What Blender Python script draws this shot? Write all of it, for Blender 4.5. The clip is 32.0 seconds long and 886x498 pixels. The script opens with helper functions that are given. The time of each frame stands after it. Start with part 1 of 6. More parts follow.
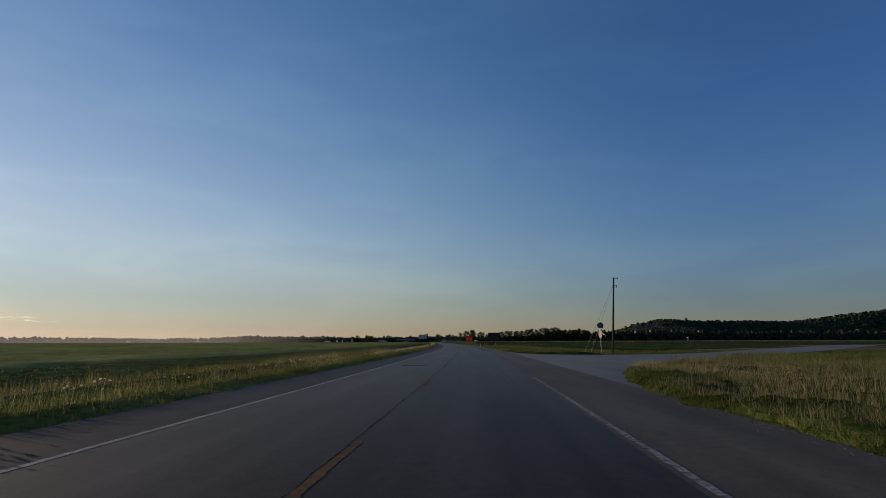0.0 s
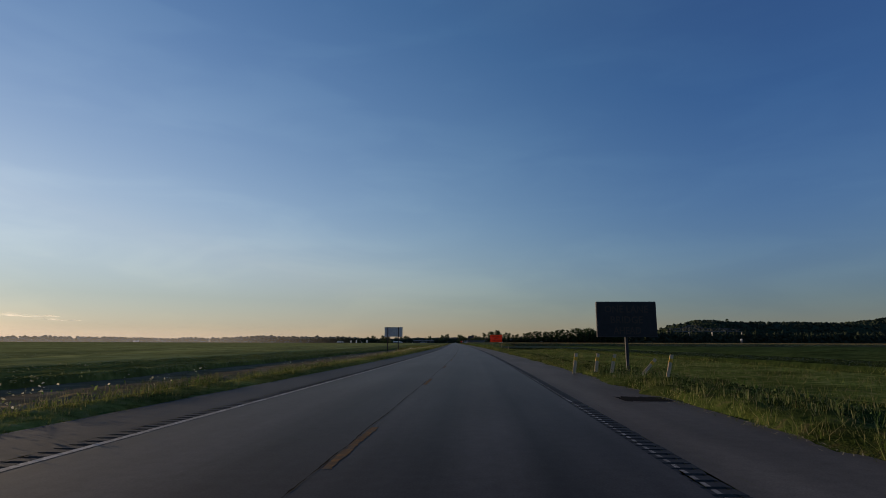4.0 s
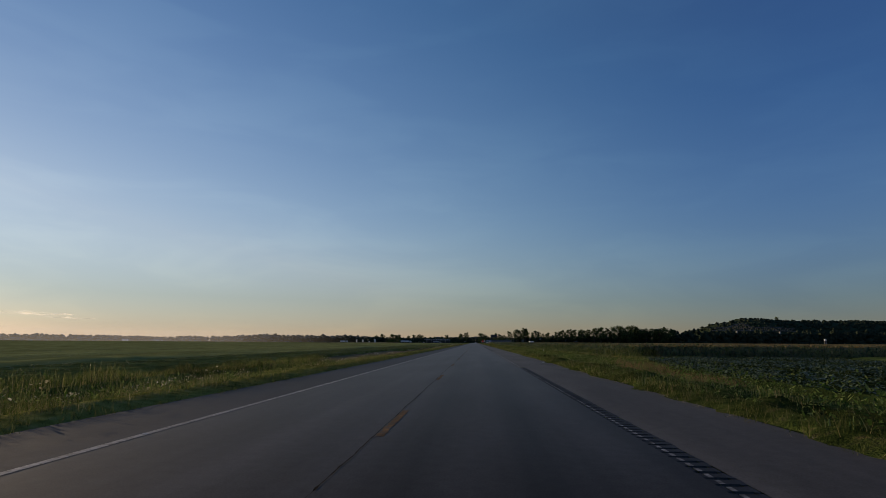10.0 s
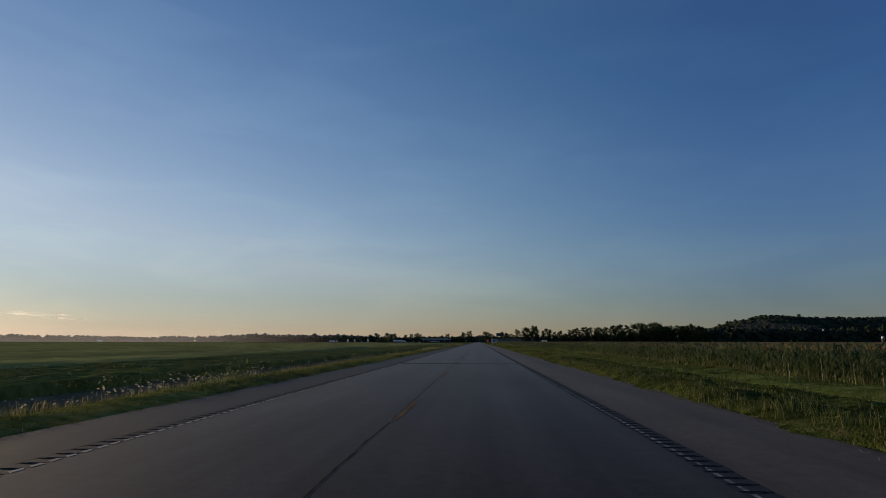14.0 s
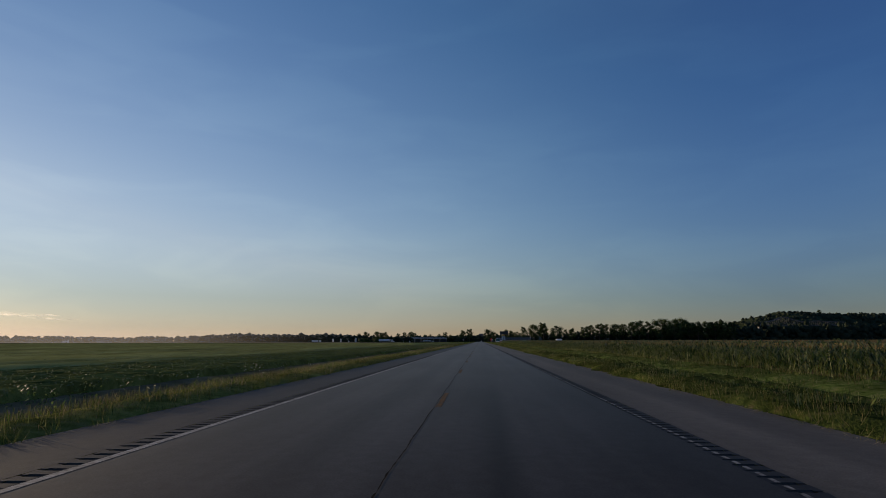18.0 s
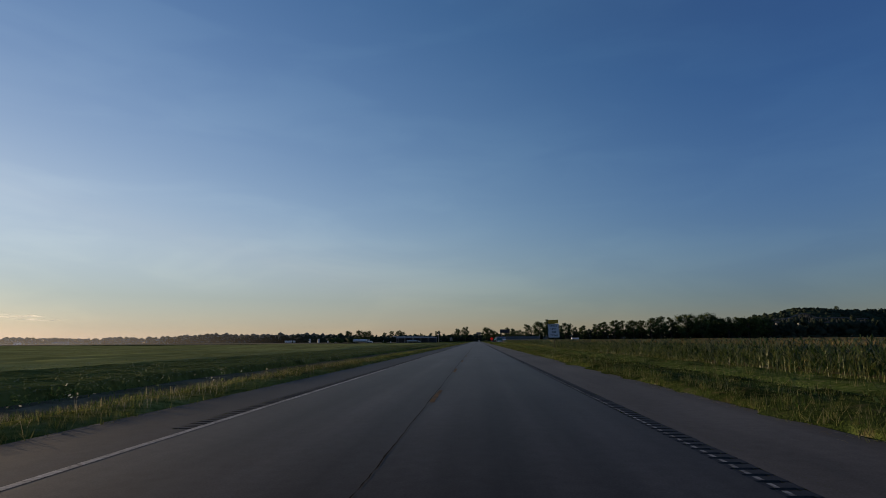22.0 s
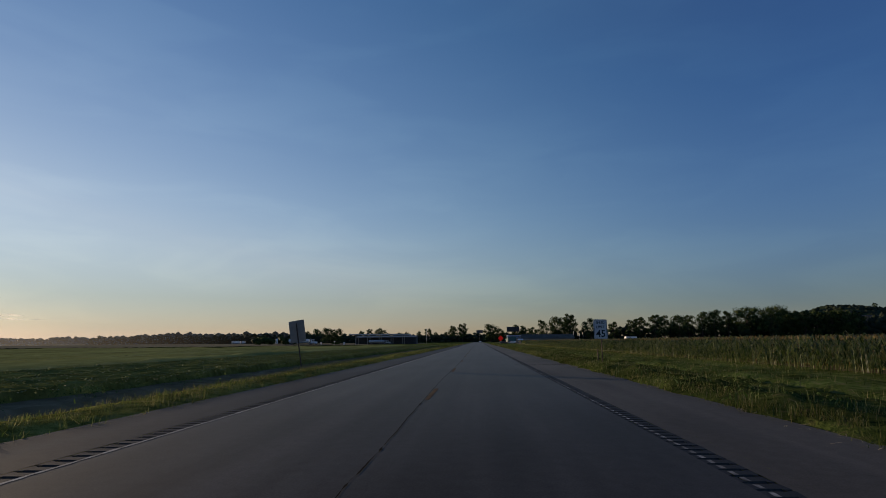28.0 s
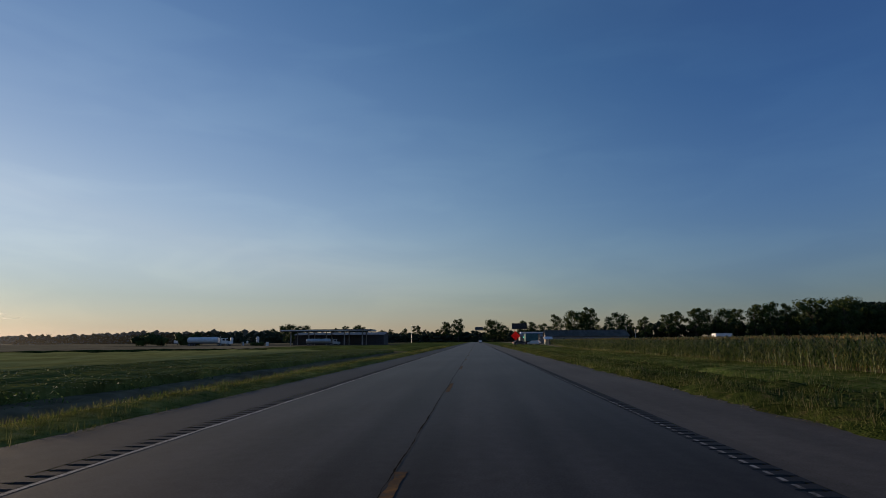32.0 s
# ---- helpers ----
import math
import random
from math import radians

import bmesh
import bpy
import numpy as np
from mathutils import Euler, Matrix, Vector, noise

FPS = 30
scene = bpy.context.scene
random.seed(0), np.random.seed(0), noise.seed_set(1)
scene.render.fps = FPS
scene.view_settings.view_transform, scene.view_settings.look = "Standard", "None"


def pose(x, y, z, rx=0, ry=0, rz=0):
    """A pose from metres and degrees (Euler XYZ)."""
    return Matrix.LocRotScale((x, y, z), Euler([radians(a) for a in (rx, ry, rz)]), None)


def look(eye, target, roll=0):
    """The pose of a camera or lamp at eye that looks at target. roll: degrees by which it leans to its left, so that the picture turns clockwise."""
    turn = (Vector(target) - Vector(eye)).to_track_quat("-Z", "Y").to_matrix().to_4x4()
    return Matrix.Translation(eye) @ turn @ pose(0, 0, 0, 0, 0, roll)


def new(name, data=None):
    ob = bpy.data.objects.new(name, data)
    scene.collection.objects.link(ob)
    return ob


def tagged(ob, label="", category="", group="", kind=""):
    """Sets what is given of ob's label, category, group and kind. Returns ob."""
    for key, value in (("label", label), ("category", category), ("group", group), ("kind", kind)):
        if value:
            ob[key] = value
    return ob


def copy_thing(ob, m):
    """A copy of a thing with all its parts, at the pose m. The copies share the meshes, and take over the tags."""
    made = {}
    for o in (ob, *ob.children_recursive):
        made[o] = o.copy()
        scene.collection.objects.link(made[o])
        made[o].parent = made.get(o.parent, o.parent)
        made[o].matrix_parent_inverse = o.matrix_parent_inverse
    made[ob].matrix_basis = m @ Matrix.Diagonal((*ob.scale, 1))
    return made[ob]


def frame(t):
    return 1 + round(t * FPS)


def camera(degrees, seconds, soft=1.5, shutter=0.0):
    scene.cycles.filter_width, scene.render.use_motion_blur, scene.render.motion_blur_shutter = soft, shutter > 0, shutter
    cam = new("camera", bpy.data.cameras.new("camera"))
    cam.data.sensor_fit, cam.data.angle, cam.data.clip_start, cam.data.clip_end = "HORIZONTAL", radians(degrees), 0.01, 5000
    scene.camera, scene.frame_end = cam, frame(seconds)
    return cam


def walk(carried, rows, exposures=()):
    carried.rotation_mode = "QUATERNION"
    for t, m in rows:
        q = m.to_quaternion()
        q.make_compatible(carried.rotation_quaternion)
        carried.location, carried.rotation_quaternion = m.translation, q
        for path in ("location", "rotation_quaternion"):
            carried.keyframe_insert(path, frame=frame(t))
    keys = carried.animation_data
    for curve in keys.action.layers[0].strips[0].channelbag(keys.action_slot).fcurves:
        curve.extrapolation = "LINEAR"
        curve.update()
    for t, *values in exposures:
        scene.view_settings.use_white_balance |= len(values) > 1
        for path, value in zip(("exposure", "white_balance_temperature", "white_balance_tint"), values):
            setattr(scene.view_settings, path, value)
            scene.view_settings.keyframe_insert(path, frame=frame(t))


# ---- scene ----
cam = camera(79.21, 32.0, soft=0.8)
PATH = [
    (0.0, pose(-10.122, -0.153, 1.40, 99.786, 0.151, -1.501)),
    (0.5, pose(-8.794, 14.827, 1.40, 99.847, 0.145, -1.224)),
    (1.0, pose(-7.548, 29.815, 1.40, 99.820, 0.181, -0.915)),
    (1.5, pose(-6.385, 44.809, 1.40, 99.804, 0.202, -0.622)),
    (2.0, pose(-5.306, 59.810, 1.40, 99.819, 0.146, -0.324)),
    (2.5, pose(-4.315, 74.818, 1.40, 99.851, 0.071, 0.029)),
    (3.0, pose(-3.420, 89.831, 1.40, 99.846, -0.000, 0.364)),
    (3.5, pose(-2.620, 104.851, 1.40, 99.902, -0.090, 0.705)),
    (4.0, pose(-1.915, 119.874, 1.40, 99.899, -0.165, 1.059)),
    (4.5, pose(-1.300, 134.901, 1.40, 99.896, -0.240, 1.381)),
    (5.0, pose(-0.772, 149.932, 1.40, 99.894, -0.315, 1.703)),
    (5.5, pose(-0.333, 164.965, 1.40, 99.891, -0.390, 2.025)),
    (6.0, pose(0.014, 180.000, 1.40, 99.881, -0.451, 2.325)),
    (6.5, pose(0.289, 195.032, 1.40, 99.865, -0.498, 2.568)),
    (7.0, pose(0.512, 210.065, 1.40, 99.857, -0.551, 2.780)),
    (7.5, pose(0.688, 225.099, 1.40, 99.865, -0.559, 2.949)),
    (8.0, pose(0.819, 240.133, 1.40, 99.880, -0.541, 3.045)),
    (8.5, pose(0.923, 255.164, 1.40, 99.873, -0.484, 3.139)),
    (9.0, pose(1.020, 270.196, 1.40, 99.860, -0.433, 3.212)),
    (9.5, pose(1.113, 285.227, 1.40, 99.862, -0.382, 3.279)),
    (10.0, pose(1.200, 300.259, 1.40, 99.857, -0.328, 3.343)),
    (10.5, pose(1.278, 315.289, 1.40, 99.860, -0.306, 3.403)),
    (11.0, pose(1.347, 330.320, 1.40, 99.862, -0.286, 3.440)),
    (11.5, pose(1.405, 345.351, 1.40, 99.854, -0.254, 3.495)),
    (12.0, pose(1.450, 360.382, 1.40, 99.844, -0.221, 3.526)),
    (12.5, pose(1.480, 375.412, 1.40, 99.835, -0.180, 3.597)),
    (13.0, pose(1.487, 390.443, 1.40, 99.835, -0.162, 3.635)),
    (13.5, pose(1.455, 405.475, 1.40, 99.813, -0.125, 3.701)),
    (14.0, pose(1.408, 420.505, 1.40, 99.816, -0.112, 3.775)),
    (14.5, pose(1.352, 435.535, 1.40, 99.805, -0.089, 3.842)),
    (15.0, pose(1.289, 450.565, 1.40, 99.798, -0.059, 3.873)),
    (15.5, pose(1.224, 465.595, 1.40, 99.791, -0.029, 3.904)),
    (16.0, pose(1.158, 480.625, 1.40, 99.784, 0.002, 3.935)),
    (16.5, pose(1.099, 495.655, 1.40, 99.777, 0.032, 3.965)),
    (17.0, pose(1.051, 510.685, 1.40, 99.762, 0.075, 3.939)),
    (17.5, pose(1.018, 525.715, 1.40, 99.778, 0.109, 3.920)),
    (18.0, pose(0.999, 540.745, 1.40, 99.752, 0.139, 3.894)),
    (18.5, pose(0.989, 555.775, 1.40, 99.749, 0.156, 3.857)),
    (19.0, pose(0.988, 570.805, 1.40, 99.746, 0.186, 3.831)),
    (19.5, pose(0.996, 585.835, 1.40, 99.742, 0.224, 3.794)),
    (20.0, pose(1.012, 600.865, 1.40, 99.732, 0.254, 3.762)),
    (20.5, pose(1.033, 615.895, 1.40, 99.732, 0.294, 3.728)),
    (21.0, pose(1.060, 630.925, 1.40, 99.733, 0.314, 3.711)),
    (21.5, pose(1.091, 645.955, 1.40, 99.730, 0.358, 3.660)),
    (22.0, pose(1.125, 660.985, 1.40, 99.736, 0.410, 3.637)),
    (22.5, pose(1.159, 676.015, 1.40, 99.732, 0.455, 3.591)),
    (23.0, pose(1.190, 691.045, 1.40, 99.738, 0.492, 3.565)),
    (23.5, pose(1.217, 706.075, 1.40, 99.763, 0.472, 3.536)),
    (24.0, pose(1.239, 721.105, 1.40, 99.761, 0.469, 3.535)),
    (24.5, pose(1.259, 736.135, 1.40, 99.756, 0.456, 3.529)),
    (25.0, pose(1.276, 751.165, 1.40, 99.769, 0.448, 3.565)),
    (25.5, pose(1.289, 766.195, 1.40, 99.745, 0.453, 3.598)),
    (26.0, pose(1.296, 781.225, 1.40, 99.753, 0.440, 3.615)),
    (26.5, pose(1.299, 796.255, 1.40, 99.761, 0.428, 3.632)),
    (27.0, pose(1.298, 811.285, 1.40, 99.768, 0.415, 3.650)),
    (27.5, pose(1.291, 826.315, 1.40, 99.776, 0.402, 3.667)),
    (28.0, pose(1.272, 841.345, 1.40, 99.780, 0.385, 3.711)),
    (28.5, pose(1.240, 856.375, 1.40, 99.734, 0.353, 3.738)),
    (29.0, pose(1.197, 871.405, 1.40, 99.717, 0.317, 3.754)),
    (29.5, pose(1.148, 886.435, 1.40, 99.700, 0.315, 3.771)),
    (30.0, pose(1.094, 901.465, 1.40, 99.712, 0.303, 3.769)),
    (30.5, pose(1.038, 916.495, 1.40, 99.716, 0.316, 3.729)),
    (31.0, pose(0.982, 931.525, 1.40, 99.724, 0.337, 3.692)),
    (31.5, pose(0.931, 946.555, 1.40, 99.710, 0.353, 3.628)),
    (32.0, pose(0.893, 961.585, 1.40, 99.724, 0.352, 3.558)),
]

walk(cam, PATH, [(0, 0.12, 6850, 17), (9.5, 0.1, 6850, 17), (11.5, 0.0, 6850, 17), (14.2, 0.02, 6850, 17), (17, 0.08, 6850, 17), (21, 0.04, 6850, 17), (23.5, 0.08, 6850, 17), (32, 0.08, 6850, 17)])

# ---------------------------------------------------------------- light
SUN_AZ, SUN_EL = 56.5, 7.7      # degrees to the left of the road's course, and above the horizon
world = bpy.data.worlds.new("dusk_sky")
scene.world = world
world.use_nodes = True
wt = world.node_tree
wt.nodes.clear()
sky = wt.nodes.new("ShaderNodeTexSky")
sky.sky_type = "NISHITA"
sky.sun_disc = False
sky.sun_elevation = radians(SUN_EL)
sky.sun_rotation = radians(-SUN_AZ)
sky.air_density, sky.dust_density, sky.ozone_density = 1.3, 0.05, 6.0
bg = wt.nodes.new("ShaderNodeBackground")
bg.inputs["Strength"].default_value = 0.15
wo = wt.nodes.new("ShaderNodeOutputWorld")
hs = wt.nodes.new("ShaderNodeHueSaturation")
tone = wt.nodes.new("ShaderNodeRGBToBW")      # the brighter parts of a dusty sky are paler
pale = wt.nodes.new("ShaderNodeMapRange")
for i, v in enumerate((0.775, 2.34, 0.95, 0.55)):
    pale.inputs[i + 1].default_value = v
wt.links.new(sky.outputs[0], tone.inputs[0])
wt.links.new(tone.outputs[0], pale.inputs[0])
wt.links.new(pale.outputs[0], hs.inputs["Saturation"])
wt.links.new(sky.outputs[0], hs.inputs["Color"])
wt.links.new(bg.outputs[0], wo.inputs[0])
sv = Vector((-math.sin(radians(SUN_AZ)) * math.cos(radians(SUN_EL)), math.cos(radians(SUN_AZ)) * math.cos(radians(SUN_EL)), math.sin(radians(SUN_EL))))


def sky_tint(source, value, low, high, tint_low, tint_high):
    """Tints the sky along a smooth run of a value."""
    ramp = wt.nodes.new("ShaderNodeMapRange")
    ramp.interpolation_type = "SMOOTHSTEP"
    ramp.inputs[1].default_value, ramp.inputs[2].default_value = low, high
    wt.links.new(value, ramp.inputs[0])
    tint = wt.nodes.new("ShaderNodeMix")
    tint.data_type = "RGBA"
    tint.inputs[6].default_value, tint.inputs[7].default_value = (*tint_low, 1), (*tint_high, 1)
    wt.links.new(ramp.outputs[0], tint.inputs[0])
    mul = wt.nodes.new("ShaderNodeMix")
    mul.data_type, mul.blend_type = "RGBA", "MULTIPLY"
    mul.inputs[0].default_value = 1
    wt.links.new(source, mul.inputs[6])
    wt.links.new(tint.outputs[2], mul.inputs[7])
    return mul.outputs[2]


dome = wt.nodes.new("ShaderNodeTexCoord")
toward = wt.nodes.new("ShaderNodeVectorMath")      # dust brightens the half of the sky towards the sun, the other half is a deeper blue
toward.operation = "DOT_PRODUCT"
toward.inputs[1].default_value = sv
wt.links.new(dome.outputs["Generated"], toward.inputs[0])
up = wt.nodes.new("ShaderNodeSeparateXYZ")
wt.links.new(dome.outputs["Generated"], up.inputs[0])
veil_map = wt.nodes.new("ShaderNodeMapping")       # faint high veils of ice cloud
veil_map.inputs["Scale"].default_value, veil_map.inputs["Rotation"].default_value = (2.2, 2.2, 9.0), (0.0, 0.16, 0.0)
wt.links.new(dome.outputs["Generated"], veil_map.inputs[0])
veil = wt.nodes.new("ShaderNodeTexNoise")
veil.inputs["Scale"].default_value, veil.inputs["Detail"].default_value, veil.inputs["Distortion"].default_value = 1.6, 5, 0.6
wt.links.new(veil_map.outputs[0], veil.inputs[0])
air = sky_tint(hs.outputs[0], toward.outputs["Value"], 0.0, 0.62, (0.68, 0.775, 0.92), (0.97, 0.99, 0.955))
air = sky_tint(air, up.outputs["Z"], 0.0, 0.24, (1.04, 0.925, 0.895), (1.0, 1.0, 1.0))
air = sky_tint(air, veil.outputs["Fac"], 0.42, 0.68, (0.97, 0.975, 0.985), (1.06, 1.045, 1.02))
wt.links.new(air, bg.inputs[0])
sun = new("sun", bpy.data.lights.new("sun", "SUN"))
sun.data.energy, sun.data.angle, sun.data.color = 4.3, radians(0.6), (1.0, 0.79, 0.52)
sun.matrix_world = look(sv * 50, (0, 0, 0))


# ---------------------------------------------------------------- materials
def material(name, colours, scale=1.0, rough=0.8, bump=0.0, metal=0.0, island=0.0, big=0.15, coord="Object", stretch=(1, 1, 1), bump_scale=None, sheen=0.0, spec=0.3, trans=0.0):
    """Mottled surface: the colours follow a fine noise, a wider noise darkens and lightens them, islands may vary."""
    m = bpy.data.materials.new(name)
    m.use_nodes = True
    nt = m.node_tree
    n, l = nt.nodes, nt.links
    bsdf = n["Principled BSDF"]
    bsdf.inputs["Roughness"].default_value = rough
    bsdf.inputs["Metallic"].default_value = metal
    bsdf.inputs["Specular IOR Level"].default_value = spec
    tc = n.new("ShaderNodeTexCoord")
    mp = n.new("ShaderNodeMapping")
    mp.inputs["Scale"].default_value = stretch
    l.new(tc.outputs[coord], mp.inputs[0])
    no = n.new("ShaderNodeTexNoise")
    no.inputs["Scale"].default_value = scale
    no.inputs["Detail"].default_value = 6
    l.new(mp.outputs[0], no.inputs[0])
    ramp = n.new("ShaderNodeValToRGB")
    el = ramp.color_ramp.elements
    while len(el) < len(colours):
        el.new(0.5)
    for i, c in enumerate(colours):
        el[i].position = 0.3 + 0.4 * i / max(1, len(colours) - 1)
        el[i].color = (*c, 1)
    fac = no.outputs["Fac"]
    if island:
        geo = n.new("ShaderNodeNewGeometry")
        mixf = n.new("ShaderNodeMix")
        mixf.inputs[0].default_value = island
        l.new(fac, mixf.inputs[2])
        l.new(geo.outputs["Random Per Island"], mixf.inputs[3])
        fac = mixf.outputs[0]
    l.new(fac, ramp.inputs[0])
    no2 = n.new("ShaderNodeTexNoise")
    no2.inputs["Scale"].default_value = scale * 0.13
    no2.inputs["Detail"].default_value = 3
    l.new(mp.outputs[0], no2.inputs[0])
    mr = n.new("ShaderNodeMapRange")
    mr.inputs[1].default_value, mr.inputs[2].default_value = 0.3, 0.7
    mr.inputs[3].default_value, mr.inputs[4].default_value = 1 - big, 1 + big
    l.new(no2.outputs["Fac"], mr.inputs[0])
    mul = n.new("ShaderNodeMix")
    mul.data_type, mul.blend_type = "RGBA", "MULTIPLY"
    mul.inputs[0].default_value = 1
    l.new(ramp.outputs[0], mul.inputs[6])
    l.new(mr.outputs[0], mul.inputs[7])
    l.new(mul.outputs[2], bsdf.inputs["Base Color"])
    if bump:
        bp = n.new("ShaderNodeBump")
        bp.inputs["Strength"].default_value = 1.0
        bp.inputs["Distance"].default_value = bump
        nb = no
        if bump_scale:
            nb = n.new("ShaderNodeTexNoise")
            nb.inputs["Scale"].default_value = bump_scale
            nb.inputs["Detail"].default_value = 4
            l.new(mp.outputs[0], nb.inputs[0])
        l.new(nb.outputs["Fac"], bp.inputs["Height"])
        l.new(bp.outputs[0], bsdf.inputs["Normal"])
    if trans:
        tr = n.new("ShaderNodeBsdfTranslucent")
        l.new(mul.outputs[2], tr.inputs[0])
        ms = n.new("ShaderNodeMixShader")
        ms.inputs[0].default_value = trans
        l.new(bsdf.outputs[0], ms.inputs[1])
        l.new(tr.outputs[0], ms.inputs[2])
        l.new(ms.outputs[0], n["Material Output"].inputs[0])
    return m


def asphalt(name, base, streak, gloss=0.05, sheen=0.2):
    """Worn asphalt: aggregate grain, long faint wheel tracks, stains and uneven gloss."""
    m = material(name, [tuple(c * 0.84 for c in base), base, tuple(c * 1.17 for c in base)], scale=38, rough=0.75, bump=0.002, big=0.1, bump_scale=90, spec=gloss)
    nt = m.node_tree
    n, l = nt.nodes, nt.links
    bsdf = n["Principled BSDF"]
    src = bsdf.inputs["Base Color"].links[0].from_socket
    tc = n["Texture Coordinate"]
    mp = n.new("ShaderNodeMapping")
    mp.inputs["Scale"].default_value = (1.1, 0.012, 1)
    l.new(tc.outputs["UV"], mp.inputs[0])
    no = n.new("ShaderNodeTexNoise")
    no.inputs["Scale"].default_value, no.inputs["Detail"].default_value = 1.0, 5
    l.new(mp.outputs[0], no.inputs[0])
    mp2 = n.new("ShaderNodeMapping")
    mp2.inputs["Scale"].default_value = (0.5, 0.13, 1)
    l.new(tc.outputs["UV"], mp2.inputs[0])
    no2 = n.new("ShaderNodeTexNoise")
    no2.inputs["Scale"].default_value, no2.inputs["Detail"].default_value = 1.0, 7
    l.new(mp2.outputs[0], no2.inputs[0])
    last = src
    for nn, amt in ((no, streak), (no2, 0.22)):
        mr = n.new("ShaderNodeMapRange")
        mr.inputs[1].default_value, mr.inputs[2].default_value = 0.3, 0.7
        mr.inputs[3].default_value, mr.inputs[4].default_value = 1 - amt, 1 + amt
        l.new(nn.outputs["Fac"], mr.inputs[0])
        mul = n.new("ShaderNodeMix")
        mul.data_type, mul.blend_type = "RGBA", "MULTIPLY"
        mul.inputs[0].default_value = 1
        l.new(last, mul.inputs[6])
        l.new(mr.outputs[0], mul.inputs[7])
        last = mul.outputs[2]
    l.new(last, bsdf.inputs["Base Color"])
    rr = n.new("ShaderNodeMapRange")
    rr.inputs[1].default_value, rr.inputs[2].default_value = 0.3, 0.7
    rr.inputs[3].default_value, rr.inputs[4].default_value = 0.8, 0.95
    l.new(no.outputs["Fac"], rr.inputs[0])
    l.new(rr.outputs[0], bsdf.inputs["Roughness"])
    # worn stone tops shine only where they are seen along the road
    graze, power, amount = n.new("ShaderNodeLayerWeight"), n.new("ShaderNodeMath"), n.new("ShaderNodeMath")
    power.operation, amount.operation = "POWER", "MULTIPLY"
    graze.inputs[0].default_value, power.inputs[1].default_value, amount.inputs[1].default_value = 0.5, 9.0, sheen
    l.new(graze.outputs["Facing"], power.inputs[0])
    l.new(power.outputs[0], amount.inputs[0])
    shine, both = n.new("ShaderNodeBsdfGlossy"), n.new("ShaderNodeMixShader")
    shine.inputs["Roughness"].default_value = 0.28
    l.new(amount.outputs[0], both.inputs[0])
    l.new(bsdf.outputs[0], both.inputs[1])
    l.new(shine.outputs[0], both.inputs[2])
    l.new(both.outputs[0], n["Material Output"].inputs[0])
    return m


M_LANE = asphalt("lane_asphalt", (0.0395, 0.0398, 0.041), 0.36, 0.03, 0.17)
M_SHOULDER = asphalt("shoulder_asphalt", (0.084, 0.0765, 0.067), 0.22, 0.03, 0.08)
# left shoulder: darker and bluer than the right one
M_SHOULDER_WEST = asphalt("dark_shoulder_asphalt", (0.032, 0.0358, 0.0405), 0.2, 0.02, 0.08)
M_SIDE = asphalt("side_road_asphalt", (0.1, 0.092, 0.08), 0.12)
M_GROOVE = material("groove_asphalt", [(0.034, 0.031, 0.028), (0.056, 0.051, 0.045)], 30, 1.0, bump=0.004, spec=0.0)
M_TAR = material("joint_sealant", [(0.006, 0.006, 0.006), (0.014, 0.013, 0.012)], 8, 1.0, spec=0.02)
M_WHITE_LINE = material("white_road_paint", [(0.12, 0.12, 0.115), (0.24, 0.24, 0.228), (0.33, 0.33, 0.315)], 14, 0.9, big=0.3, spec=0.05)
M_WORN_LINE = material("worn_white_paint", [(0.06, 0.06, 0.06), (0.17, 0.17, 0.165), (0.29, 0.29, 0.28)], 10, 0.9, big=0.3, spec=0.05)
M_YELLOW_LINE = material("yellow_road_paint", [(0.06, 0.052, 0.045), (0.095, 0.055, 0.026), (0.165, 0.083, 0.026)], 7, 0.8, big=0.3, spec=0.05)
M_VERGE = material("verge_turf", [(0.038, 0.06, 0.015), (0.08, 0.105, 0.026), (0.135, 0.14, 0.052)], 1.3, 1.0, bump=0.06, big=0.55, bump_scale=9, spec=0.0)
M_SOIL = material("field_soil", [(0.115, 0.086, 0.049), (0.162, 0.122, 0.071), (0.215, 0.165, 0.102)], 1.1, 1.0, bump=0.01, bump_scale=6, spec=0.0)
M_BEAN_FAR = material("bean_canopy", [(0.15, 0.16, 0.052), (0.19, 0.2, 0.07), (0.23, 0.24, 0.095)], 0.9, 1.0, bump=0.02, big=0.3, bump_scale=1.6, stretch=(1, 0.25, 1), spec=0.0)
# bean canopy of the right-hand field, darkened in colour for its dimmer light
M_BEAN_EAST = material("dimmed_bean_canopy", [(0.022, 0.038, 0.012), (0.036, 0.056, 0.018), (0.06, 0.08, 0.03)], 0.9, 1.0, bump=0.04, big=0.35, bump_scale=2.2, spec=0.0)
M_BEAN_GLOSS = material("glossy_bean_leaves", [(0.016, 0.03, 0.01), (0.034, 0.055, 0.018), (0.08, 0.105, 0.045)], 0.3, 0.42, island=0.7, trans=0.2, spec=0.4)
# near-black body: shade among the leaves put into the colour
M_BEAN_SHADE = material("shaded_bean_body", [(0.006, 0.011, 0.004), (0.012, 0.02, 0.007), (0.02, 0.03, 0.011)], 2.5, 1.0, bump=0.05, big=0.35, bump_scale=7, spec=0.0)
M_BEAN_BODY = material("bean_row_body", [(0.12, 0.13, 0.034), (0.17, 0.18, 0.05), (0.22, 0.225, 0.07)], 2.5, 1.0, bump=0.05, big=0.35, bump_scale=7, spec=0.0, trans=0.35)
M_STUBBLE = material("far_field", [(0.16, 0.135, 0.08), (0.21, 0.18, 0.11), (0.26, 0.225, 0.14)], 0.25, 1.0, bump=0.02, bump_scale=1.2, spec=0.0)
